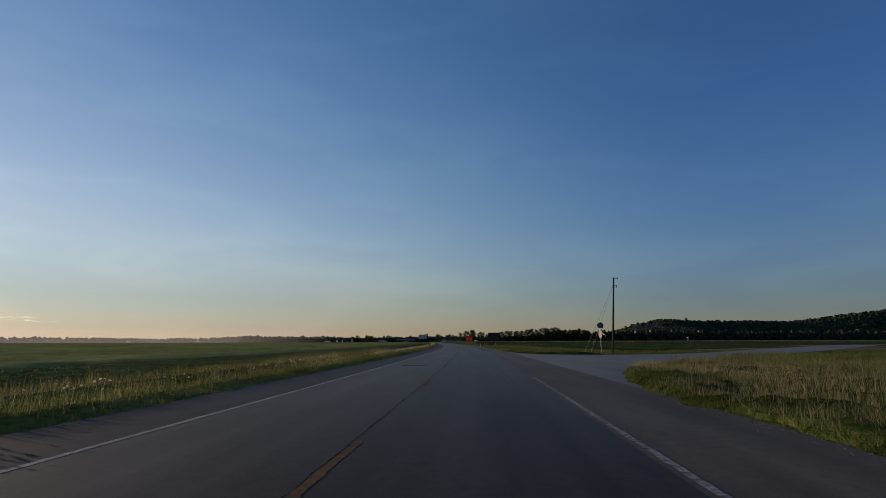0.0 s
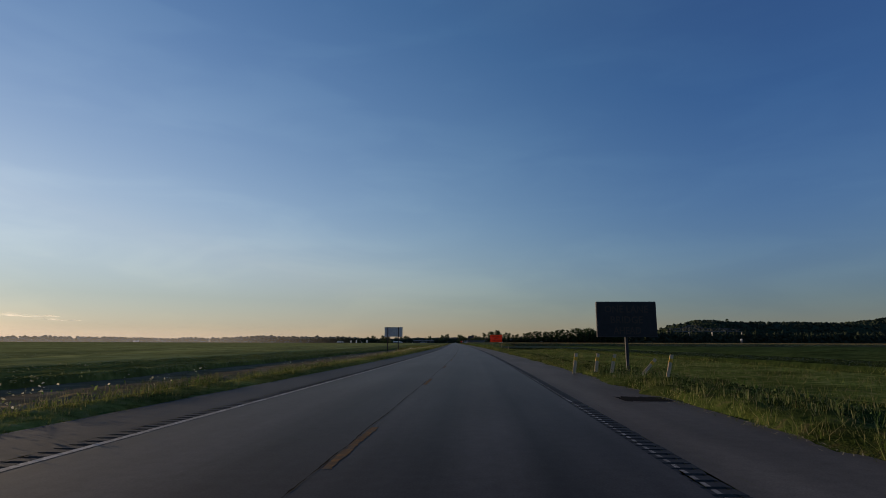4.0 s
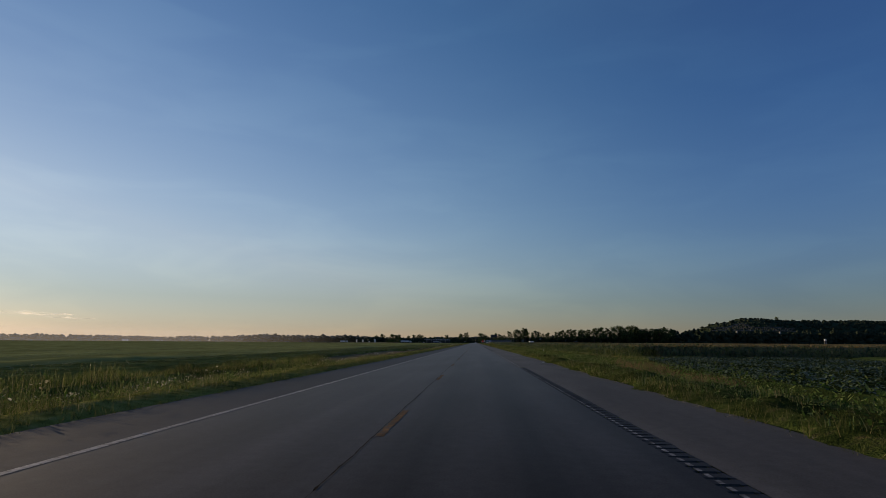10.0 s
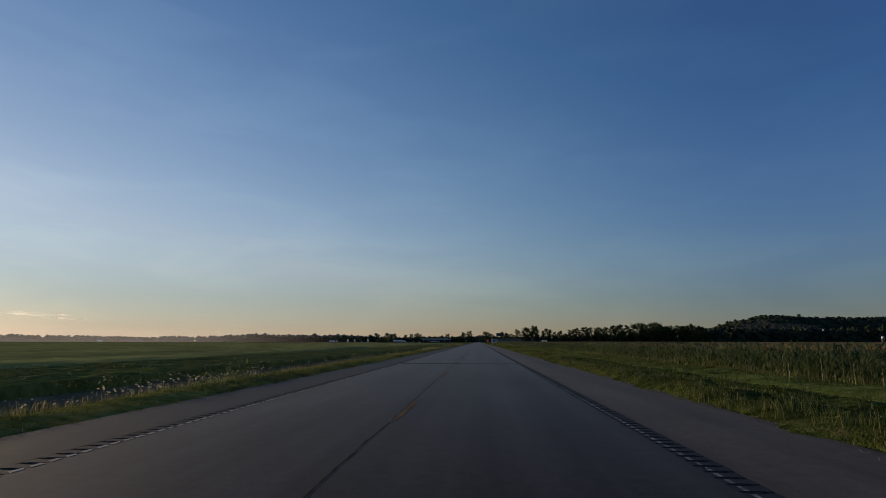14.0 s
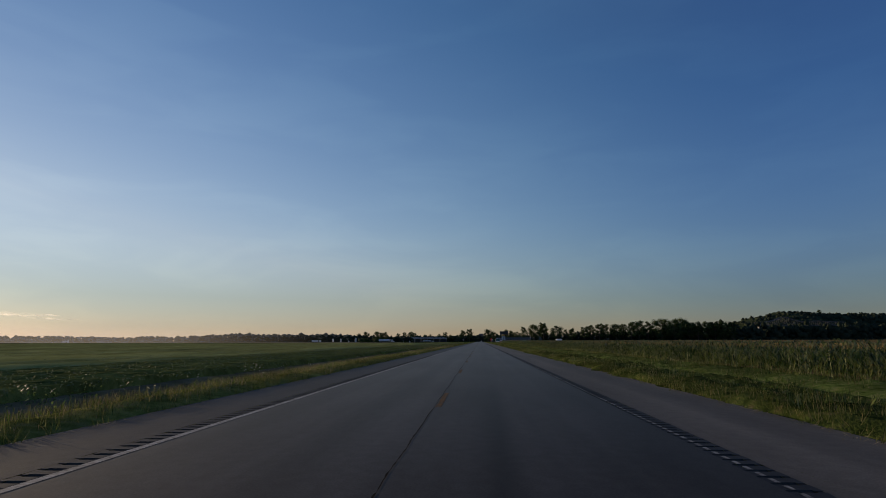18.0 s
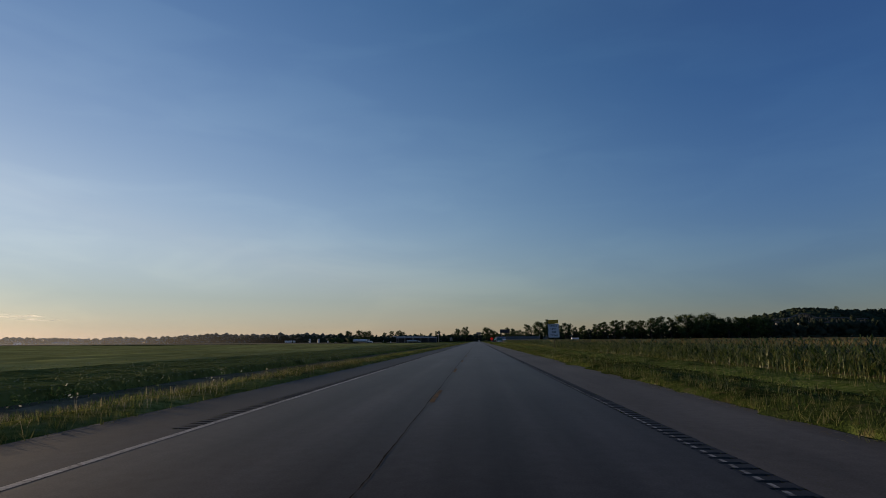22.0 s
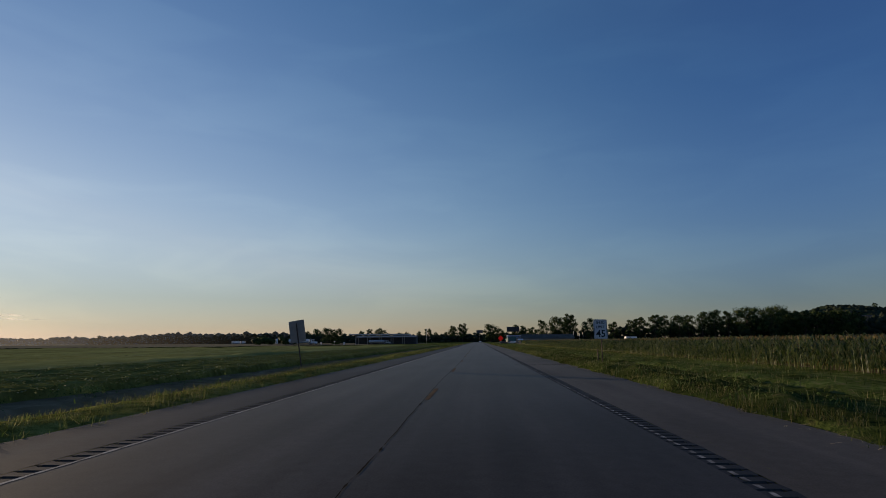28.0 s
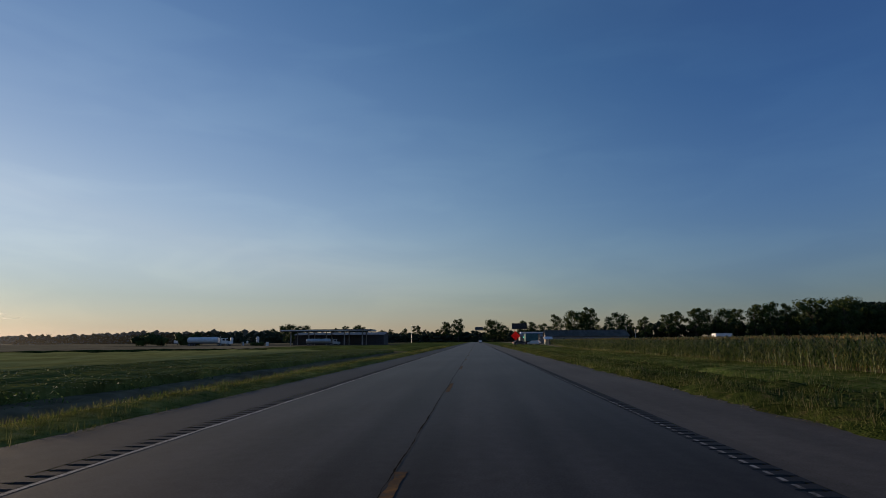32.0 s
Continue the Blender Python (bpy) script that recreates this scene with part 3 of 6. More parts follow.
def rumble(name, u0, u1, s0, s1, painted=False, narrow=1.0):
    """Milled grooves, one every 0.27 m, each a shallow rounded trough; a narrow run makes their tapering ends."""
    n = int((s1 - s0) / 0.272)
    gap = (s1 - s0) / n
    k = 0.055 + (np.array([0, 0.012, 0.035, 0.075, 0.098, 0.11]) - 0.055) * narrow
    d = np.array([0, -0.007, -0.012, -0.012, -0.007, 0]) * narrow
    s = (s0 + np.arange(n)[:, None] * gap + k).ravel()
    z = np.tile(d, n)
    rng = np.random.default_rng(int(s0) + 7)
    jit = np.repeat(rng.normal(0, 0.012, n), len(k))
    a = np.full(len(s), u0) + (jit if u0 < 0 and narrow < 1 else 0)
    b = np.full(len(s), u1) + (jit if u0 > 0 and narrow < 1 else 0)
    x0, y0 = place(s, a)
    x1, y1 = place(s, b)
    v = np.concatenate([np.stack([x0, y0, z], -1), np.stack([x1, y1, z], -1)])
    i = np.arange(len(s) - 1)
    f = np.stack([i, i + len(s), i + len(s) + 1, i + 1], -1)
    uv = np.concatenate([np.stack([a, s], -1), np.stack([b, s], -1)])
    ob = mesh_object(name, v, f, [M_GROOVE, M_SHOULDER_WEST, M_WORN_LINE], road, uv)
    ob.data.shade_flat()
    flat = (np.arange(len(f)) % len(k)) == len(k) - 1
    ob.data.polygons.foreach_set("material_index", np.where(flat, 2 if painted else 1, 0).astype(np.int32))
    return tagged(ob, "row of milled rumble grooves", kind="stuff")


JOINT_S = [-120, 65, 190, 202, 245, 425, 546, 696, 850, 862, 878, 907, 950]
JOINT_U = [-0.11, -0.11, -0.12, -0.13, -0.02, -0.2, 0.0, -0.05, -0.05, -0.1, 0.02, -0.05, -0.03]
DASH_S = [60, 250, 520, 593, 653, 701, 761, 882, 960]      # the dashes' far ends against an even pitch of 12.19 m
DASH_END = [7.89, 7.2, 7.45, 7.6, 6.87, 6.37, 5.3, 4.8, 5.0]


def wavy(name, u, w, s0, s1, ds, z, mat, amp, seed, ragged=0.0):
    """A thin band along the road that wanders and frays a little."""
    rng = np.random.default_rng(seed)
    s = np.arange(s0, s1, ds)
    k = np.convolve(rng.normal(0, 1, len(s) + 12), np.hanning(13) / 6, "valid")[: len(s)] * amp
    if u is None:
        u = np.interp(s, JOINT_S, JOINT_U)
    e = rng.normal(0, ragged, (2, len(s)))
    x0, y0 = place(s, u - w / 2 + k + e[0])
    x1, y1 = place(s, u + w / 2 + k + e[1])
    zz = np.full(len(s), z)
    v = np.concatenate([np.stack([x0, y0, zz], -1), np.stack([x1, y1, zz], -1)])
    i = np.arange(len(s) - 1)
    return mesh_object(name, v, np.stack([i, i + len(s), i + len(s) + 1, i + 1], -1), mat, road)


# each run of the strips: from, to, painted, narrowed
LEFT_RUNS = [(-3.93, -3.86, False, 0.5), (-3.86, -3.64, False, 1.0)]
RIGHT_RUNS = [(3.86, 3.925, False, 0.7), (3.925, 3.98, True, 1.0), (3.98, 4.12, False, 1.0), (4.12, 4.19, False, 0.5)]
for spans, u0, u1, runs in ((LEFT_RUMBLE, -4.16, -3.62, LEFT_RUNS), (RIGHT_RUMBLE, 3.76, 4.44, RIGHT_RUNS)):
    g0, g1 = runs[0][0], runs[-1][1]
    for a, b in spans:
        for r0, r1, painted, narrow in runs:
            rumble("rumble_strip", r0, r1, a, b, painted, narrow)
        ribbon("strip_edge", u0, g0 - 0.012 * (g0 < 0), a, b, 3, 0.0, M_LANE if g0 > 0 else M_SHOULDER_WEST, road)
        ribbon("strip_edge", g1, u1, a, b, 3, -0.001, M_SHOULDER if g0 > 0 else M_SHOULDER_WEST, road)
    for a, b in strip_gaps(spans):
        ribbon("strip_surface", u0, u1, a, b, 3, 0.0, M_SHOULDER if g0 > 0 else M_SHOULDER_WEST, road)


wavy("left_edge_line", L_LINE, 0.12, S0, 390, 1.0, 0.004, M_WHITE_LINE, 0.006, 1, 0.004)
wavy("left_edge_line", L_LINE, 0.12, 468, 690, 1.0, 0.004, M_WHITE_LINE, 0.006, 7, 0.004)
wavy("left_edge_line", L_LINE - 0.045, 0.06, 775, 868, 0.136, 0.004, M_WHITE_LINE, 0.012, 8, 0.007)
wavy("left_edge_line", L_LINE, 0.12, 868, 928, 1.0, 0.004, M_WHITE_LINE, 0.006, 11, 0.004)
wavy("left_edge_line", L_LINE - 0.03, 0.075, 928, S1, 0.272, 0.004, M_WHITE_LINE, 0.01, 12, 0.006)


def broken_line(u, w, a, b, seed):
    """An edge line that the milled grooves cut into short worn pieces."""
    rng = np.random.default_rng(seed)
    pitch = (b - a) / round((b - a) / 0.2721)
    s = a + np.arange(int((b - a) / pitch)) * pitch + 0.15
    n = len(s)
    q = []
    for du, ds in ((-0.5, 0), (0.5, 0), (0.5, 1), (-0.5, 1)):
        x, y = place(s + ds * rng.uniform(0.15, 0.2, n) - 0.05 * du, u + du * w * rng.uniform(0.75, 1.15, n))
        q.append(np.stack([x, y, np.full(n, 0.004)], -1))
    ob = mesh_object("left_edge_line", np.stack(q, 1).reshape(-1, 3), np.arange(n * 4).reshape(-1, 4), M_WHITE_LINE, road)
    return tagged(ob, "white edge line broken by grooves", kind="stuff")


broken_line(L_LINE - 0.1, 0.085, 389.99, 467.83, 10)
broken_line(L_LINE - 0.06, 0.075, 690.06, 774.96, 9)
wavy("right_edge_line", R_LINE, 0.11, S0, 23, 0.25, 0.004, M_WORN_LINE, 0.006, 2, 0.008)
wavy("right_edge_line", R_LINE + 0.02, 0.1, 57, 77.5, 0.25, 0.004, M_WORN_LINE, 0.006, 3, 0.012)
wavy("right_edge_line", R_LINE + 0.02, 0.085, 332, 388, 0.3, 0.004, M_WORN_LINE, 0.004, 6, 0.009)
wavy("centre_joint", None, 0.013, S0, S1, 0.13, 0.005, M_TAR, 0.022, 4, 0.006)
for i in range(-8, 100):
    end = i * 12.19 + float(np.interp(i * 12.19, DASH_S, DASH_END))
    wavy("yellow_dash", float(np.interp(end, JOINT_S, JOINT_U)) + 0.085, 0.115, end - 3.1, end, 0.1, 0.004, M_YELLOW_LINE, 0.006, 50 + i, 0.01)
for i, (sa, sb, u) in enumerate(((768, 774, 1.75), (777, 780, 1.9), (13, 28, 3.86), (40, 62, 4.1), (706, 709, 0.9), (20, 45, 2.9))):
    wavy("crack", u, 0.009, sa, sb, 0.2, 0.005, M_TAR, 0.04, 200 + i, 0.006)


# dark band across the road: tar joints, and other marks in their colour
def cross_mark(s, u0, u1, w, seed):
    rng = np.random.default_rng(seed)
    u = np.linspace(u0, u1, 26)
    k = rng.normal(0, min(0.05, w * 0.15), len(u))
    x0, y0 = place(s - w / 2 + k, u)
    x1, y1 = place(s + w / 2 + k + rng.normal(0, min(0.06, w * 0.2), len(u)), u)
    z = np.full(len(u), 0.006)
    v = np.concatenate([np.stack([x0, y0, z], -1), np.stack([x1, y1, z], -1)])
    i = np.arange(len(u) - 1)
    mesh_object("cross_mark", v, np.stack([i, i + 1, i + len(u) + 1, i + len(u)], -1), M_TAR, road)


cross_mark(456, -3.6, 3.95, 0.5, 1)
# dark patch on the right shoulder, then a dark strip in the left lane
cross_mark(134.5, 5.3, 6.5, 1.1, 2)
cross_mark(32.0, -2.6, -1.25, 0.35, 3)
cross_mark(874.3, 3.4, 6.4, 0.16, 4)
cross_mark(336.3, 5.5, 6.5, 0.05, 5)
for s_joint in (276.5, 336.45):
    for u_joint in (4.0, 4.42, 4.85, 5.24):
        cross_mark(s_joint, u_joint, u_joint + 0.22, 0.05, int(u_joint * 10))

# side road, joining from the right: its near and far edges as pairs of (u, s)
SIDE_PAIRS = [((6.55, 15), (6.55, 75)), ((7.2, 20.5), (7.3, 64)), ((8.4, 25), (9.0, 59)), ((10.5, 30), (12.5, 57)), ((16.5, 38.5), (19, 57)), ((24, 47), (25, 61)), ((34, 58), (33, 70)), ((60, 88), (56, 99)), ((150, 187), (146, 198))]


def build_side_road():
    n = len(SIDE_PAIRS)
    uv = np.array([p for pair in SIDE_PAIRS for p in pair], float)
    x, y = place(uv[:, 1], uv[:, 0])
    z = np.where(uv[:, 0] < 40, 0.004, -0.02)
    i = np.arange(n - 1) * 2
    f = np.stack([i, i + 2, i + 3, i + 1], -1)
    ob = mesh_object("side_road", np.stack([x, y, z], -1), f, M_SIDE, None, uv)
    return tagged(ob, "paved side road curving off into the fields", "road", kind="structure")


side_road = build_side_road()
NEAR_U, NEAR_S = [p[0][0] for p in SIDE_PAIRS], [p[0][1] for p in SIDE_PAIRS]
FAR_U, FAR_S = [p[1][0] for p in SIDE_PAIRS], [p[1][1] for p in SIDE_PAIRS]


def on_side_road(s, u):
    return (u > 5.9) & (u < 146) & (s > np.interp(u, NEAR_U, NEAR_S) - 0.2) & (s < np.interp(u, FAR_U, FAR_S) + 0.2)


# ---------------------------------------------------------------- growth along the road, built as large joined meshes
def corn_edge(s):
    """How far the first corn row stands from the road's middle."""
    return 20.0 + 2.6 * (1 - smooth(376, 402, s)) + 4.5 * smooth(790, 880, s)


def corn_top(s):
    """World height of the tassels' tips: the corn stands taller towards the yards."""
    return 1.27 + 0.09 * smooth(560, 690, s) + 0.33 * smooth(800, 880, s)


def blades(name, s, u, height, per, spread, width, mat, lean=0.35, seed=0, label="", z_off=0.0):
    """Tufts of pointed blades at the given spots."""
    rng = np.random.default_rng(seed)
    keep = ~on_side_road(s, u)
    s, u, height = s[keep], u[keep], height[keep]
    n = len(s) * per
    S, U, Hh = np.repeat(s, per), np.repeat(u, per), np.repeat(height, per)
    S = S + rng.normal(0, spread, n)
    U = U + rng.normal(0, spread, n)
    x, y = place(S, U)
    z = ground_z(S, U) - 0.02 + z_off + 0.85 * sward(S, U)
    a = rng.uniform(0, 2 * np.pi, n)
    h = Hh * rng.uniform(0.55, 1.1, n)
    w = width * rng.uniform(0.6, 1.3, n) / 2
    la, ll = rng.uniform(0, 2 * np.pi, n), np.abs(rng.normal(0, lean, n)) * h
    b0 = np.stack([x - np.cos(a) * w, y - np.sin(a) * w, z], -1)
    b1 = np.stack([x + np.cos(a) * w, y + np.sin(a) * w, z], -1)
    tip = np.stack([x + np.cos(la) * ll, y + np.sin(la) * ll, z + h], -1)
    v = np.stack([b0, b1, tip], 1).reshape(-1, 3)
    ob = mesh_object(name, v, np.arange(n * 3).reshape(-1, 3), mat)
    return tagged(ob, label, "grass", kind="stuff")


def tufts(name, s, u, height, per, spread, width, mat, seed, label, lean=0.3):
    """Tufts of long bent blades, each of a stiff lower and a drooping upper half."""
    rng = np.random.default_rng(seed)
    keep = ~on_side_road(s, u)
    s, u, height = s[keep], u[keep], height[keep]
    n = len(s) * per
    S, U = np.repeat(s, per) + rng.normal(0, spread, n), np.repeat(u, per) + rng.normal(0, spread, n)
    x, y = place(S, U)
    z = ground_z(S, U) + 0.7 * sward(S, U) - 0.03
    h = np.repeat(height, per) * rng.uniform(0.5, 1.15, n)
    a, w = rng.uniform(0, 6.28, n), width * rng.uniform(0.6, 1.3, n) / 2
    out, droop = np.abs(rng.normal(lean, 0.2, n)) * h, rng.uniform(0.1, 0.5, n) * h
    dx, dy = np.cos(a), np.sin(a)
    px, py = -dy * w, dx * w
    mx, my, mz = x + dx * out * 0.45, y + dy * out * 0.45, z + h * 0.72
    v = np.stack([np.stack([x - px, y - py, z], -1), np.stack([x + px, y + py, z], -1), np.stack([mx + px, my + py, mz], -1), np.stack([mx - px, my - py, mz], -1),
                  np.stack([x + dx * out * 1.4, y + dy * out * 1.4, z + h - droop], -1)], 1).reshape(-1, 3)
    i = np.arange(n)[:, None] * 5
    f = np.concatenate([i + [0, 1, 2], i + [0, 2, 3], i + [3, 2, 4]])
    return tagged(mesh_object(name, v, f, mat), label, "grass", kind="stuff")


def patchy(s, u, seed, scale=0.09):
    """Slow random variation along the verge, 0 to 1."""
    rng = np.random.default_rng(seed)
    p = rng.uniform(0, 6.28, 6)
    k = np.array([0.11, 0.27, 0.053, 0.61, 0.021, 0.37]) * scale / 0.09
    v = sum(np.sin(s * k[i] + u * (0.3 + 0.2 * i) + p[i]) for i in range(6))
    return np.clip(0.5 + v / 5, 0, 1)


def strip_points(n, s0, s1, u0, u1, seed, edge=0.0):
    rng = np.random.default_rng(seed)
    s = rng.uniform(s0, s1, n)
    u = rng.uniform(u0, u1, n)
    if edge:
        u = u + edge * (patchy(s, s * 0, seed + 5, 0.6) - 0.5)
    return s, u


VERGE_END = 1090


def sward_sheet(s0, s1, u0, u1, ds, du, label, seed, mat=M_SWARD):
    """The matted body of the verge's growth, with clumps and hollows."""
    rng = np.random.default_rng(seed)
    ss, uu = np.meshgrid(np.arange(s0, s1, ds), np.arange(u0, u1 + du / 2, du), indexing="ij")
    ss = ss + rng.uniform(-0.3, 0.3, ss.shape) * ds
    h = sward(ss, uu) * rng.uniform(0.75, 1.15, ss.shape)
    z = ground_z(ss, uu) + np.where(on_side_road(ss, uu), -0.08, h)
    fray = (0.75 * (vnoise(ss / 1.6, 0, 31) - 0.6) + 0.4 * (vnoise(ss / 0.5, 0, 32) - 0.5)) * (1.0 if u0 > 0 else 0.6)
    near = np.where(np.abs(uu) < 7, 1 - smooth(5.5 if u0 < 0 else 6.45, 5.95 if u0 < 0 else 6.9, np.abs(uu)), 0)
    near = np.where(on_side_road(ss, uu), 0, near)
    uu = uu - np.sign(uu) * fray * near
    z = np.where(near > 0.2, np.maximum(z, 0.012), z)
    x, y = place(ss, uu)
    for edge in ((0, -1) if u0 > 0 else (-1, 0)):
        z[:, edge] -= 0.05 if abs(u1 if edge else u0) < 7 else 0.15
    idx = np.arange(ss.size).reshape(ss.shape)
    f = np.stack([idx[:-1, :-1], idx[:-1, 1:], idx[1:, 1:], idx[1:, :-1]], -1).reshape(-1, 4)
    ob = mesh_object("verge_growth", np.stack([x, y, z], -1).reshape(-1, 3), f, mat)
    ob.data.shade_smooth()
    return tagged(ob, label, "grass", kind="stuff")


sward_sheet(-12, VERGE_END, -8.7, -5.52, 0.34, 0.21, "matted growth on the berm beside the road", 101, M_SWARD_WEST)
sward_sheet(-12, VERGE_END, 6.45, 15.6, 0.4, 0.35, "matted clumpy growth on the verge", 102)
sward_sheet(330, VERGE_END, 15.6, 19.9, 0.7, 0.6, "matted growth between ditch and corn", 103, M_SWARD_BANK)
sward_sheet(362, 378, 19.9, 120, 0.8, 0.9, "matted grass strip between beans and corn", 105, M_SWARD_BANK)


def ditch_soil(s0, s1):
    """Crumbly bare soil in the ditch and on its banks."""
    rng = np.random.default_rng(106)
    ss, uu = np.meshgrid(np.arange(s0, s1, 0.45), np.arange(-13.6, -7.9, 0.28), indexing="ij")
    z = ground_z(ss, uu) + 0.02 + 0.16 * (vnoise(ss / 1.1, uu / 0.7, 61) - 0.35) + 0.1 * (vnoise(ss / 3.5, uu / 1.2, 62) - 0.4) + rng.normal(0, 0.022, ss.shape)
    z[0], z[-1] = z[0] - 0.3, z[-1] - 0.3
    z[:, 0] -= 0.2
    z[:, -1] -= 0.2
    x, y = place(ss + rng.uniform(-0.15, 0.15, ss.shape), uu + rng.uniform(-0.1, 0.1, ss.shape))
    idx = np.arange(ss.size).reshape(ss.shape)
    f = np.stack([idx[:-1, :-1], idx[:-1, 1:], idx[1:, 1:], idx[1:, :-1]], -1).reshape(-1, 4)
    ob = mesh_object("ditch_soil", np.stack([x, y, z], -1).reshape(-1, 3), f, M_SOIL)
    return tagged(ob, "crumbly bare brown soil in the roadside ditch", "soil", kind="stuff")


ditch_soil(118, 250)
ditch_soil(352, 1066)
s, u = strip_points(9000, -12, VERGE_END, -6.5, -5.4, 10, 0.4)
blades("grass_verge", s, u, 0.1 + 0.14 * patchy(s, u, 1), 10, 0.09, 0.011, M_GRASS, 0.6, seed=9, label="short green grass at the pavement's edge")
s, u = strip_points(24000, -12, VERGE_END, -8.8, -6.2, 11, 0.35)
wide = 1 - smooth(315, 370, s)
k = u > -7.7 - 1.2 * wide * np.maximum(smooth(240, 275, s), 1 - smooth(95, 120, s))
wide = wide + 0.75 * smooth(520, 570, s) * (1 - smooth(690, 760, s))
s, u, wide = s[k], u[k], wide[k]
blades("grass_verge", s, u, 0.1 + 0.13 * wide + (0.1 + 0.13 * wide) * patchy(s, u, 1, 0.15), 10, 0.12, 0.012, M_GRASS, 0.55, seed=12, label="uneven green grass along the paved shoulder")
s, u = strip_points(5500, 345, VERGE_END, -12.8, -7.6, 13)
blades("grass_verge", s, u, 0.08 + 0.14 * patchy(s, u, 2), 6, 0.17, 0.018, M_GRASS, 0.45, seed=14, label="rough grass on the ditch bank")
s, u = strip_points(17000, -12, VERGE_END, 6.45, 10, 15, 0.5)
blades("grass_verge", s, u, 0.08 + 0.2 * vnoise(s / 1.6, u / 1.1, 21), 10, 0.13, 0.012, M_GRASS, 0.6, seed=16, label="low green grass along the paved shoulder")
s, u = strip_points(20000, -12, VERGE_END, 9.3, 30, 17)
k = u < np.where(s < 376, np.where((s > 285) & (s < 364), bean_edge(s) + 0.2, 30), corn_edge(s) + 0.4)
s, u = s[k], u[k]
blades("grass_verge", s, u, 0.16 + 0.34 * patchy(s, u, 4, 0.3), 7, 0.26, 0.026, M_GRASS, 0.8, seed=18, label="rough green grass in the roadside ditch")
s, u = strip_points(4800, 246, 352, -14.6, -8.4, 27)
blades("grass_verge", s, u, 0.34 + 0.5 * patchy(s, u, 2, 0.3), 9, 0.2, 0.026, M_GRASS, 0.5, seed=28, label="tall rough grass filling the shallow ditch")
s, u = strip_points(4300, -25, 114, -16.2, -8.2, 55)
blades("grass_verge", s, u, 0.3 + 0.4 * patchy(s, u, 2, 0.3), 9, 0.2, 0.022, M_GRASS, 0.5, seed=56, label="tall rough grass beside the highway")
s, u = strip_points(2400, -25, 112, -15.6, -6.6, 57)
blades("seed_grass", s, u, 0.5 + 0.35 * patchy(s, u, 6, 0.3), 9, 0.25, 0.012, M_TALL, 0.35, 58, "golden seeding grass beside the highway")
s, u = strip_points(8000, 345, VERGE_END, -8.0, -6.5, 59)
blades("grass_verge", s, u, 0.16 + 0.2 * vnoise(s / 2.5, u / 1.2, 41), 7, 0.14, 0.009, M_GRASS, 0.5, seed=60, label="lush grass along the crest of the berm")
s, u = strip_points(1500, 392, 625, -8.3, -7.0, 61)
k = vnoise(s / 6, u / 2, 42) > 0.38
tufts("seed_grass", s[k], u[k], 0.3 + 0.22 * vnoise(s[k] / 3, u[k], 43), 8, 0.14, 0.01, M_TALL, 62, "pale seeding grass nodding over the berm", 0.5)
# seeding grass
s, u = strip_points(9000, -12, VERGE_END, -8.6, -6.0, 19)
k = patchy(s, u, 5, 0.05) > 0.42
k &= s < 350
q = (s > 500) & (s < 700) & (u > -7.8)
tufts("seed_grass", s[q], u[q], 0.26 + 0.14 * patchy(s[q], u[q], 6), 9, 0.22, 0.008, M_TALL, 29, "pale dry seeding grass on the verge", 0.7)
blades("seed_grass", s[k], u[k], 0.3 + 0.22 * patchy(s[k], u[k], 6), 4, 0.12, 0.006, M_TALL, 0.35, 20, "tall dry seeding grass")
s, u = strip_points(6500, -6, 50, 7.0, 40, 25)
blades("grass_verge", s, u, 0.12 + 0.18 * patchy(s, u, 7, 0.2) + 0.3 * smooth(13, 20, u), 9, 0.16, 0.016, M_GRASS, 0.7, seed=26, label="green grass at the corner of the side road")
s, u = strip_points(5200, -4, 42, 6.8, 24, 21)
k = vnoise(s / 5, u / 3, 12) > 0.38
s, u = s[k], u[k]
blades("seed_grass", s, u, 0.24 + 0.26 * patchy(s, u, 7, 0.2), 9, 0.16, 0.011, M_TALL, 0.5, 22, "golden seeding grass at the corner of the side road")
s, u = strip_points(1500, 60, VERGE_END, 7.2, 13, 23)
k = patchy(s, u, 8, 0.06) > 0.5
blades("seed_grass", s[k], u[k], 0.26 + 0.2 * patchy(s[k], u[k], 9), 7, 0.12, 0.007, M_TALL, 0.45, 24, "tall dry seeding grass")


s, u = strip_points(6500, 60, VERGE_END, 6.5, 7.5, 117, 0.5)
blades("grass_verge", s, u, 0.16 + 0.26 * vnoise(s / 1.2, u / 0.8, 22), 10, 0.12, 0.012, M_GRASS, 0.6, seed=118, label="ragged grass overhanging the pavement's edge")
s, u = strip_points(9000, 60, VERGE_END, 6.55, 11.5, 111)
k = vnoise(s / 3.0, u / 1.6, 9) > 0.42
tufts("coarse_grass", s[k], u[k], 0.22 + 0.3 * vnoise(s[k] / 2, u[k] / 2, 8), 7, 0.1, 0.014, M_COARSE, 112, "coarse bent grass in tufts on the verge")
s, u = strip_points(1500, 363, 376.5, 14, 75, 119)
blades("grass_verge", s, u, 0.2 + 0.3 * vnoise(s / 2, u / 2, 23), 9, 0.3, 0.026, M_GRASS, 0.7, seed=120, label="rough grass strip between the beans and the corn")
s, u = strip_points(520, 326, 360, 11.6, 16.5, 121)
k = (np.abs(u - bean_edge(s) + 1.6) < 1.5 + 0.6 * vnoise(s / 3, 0, 24)) & (vnoise(s / 2.5, u / 1.5, 25) > 0.3)
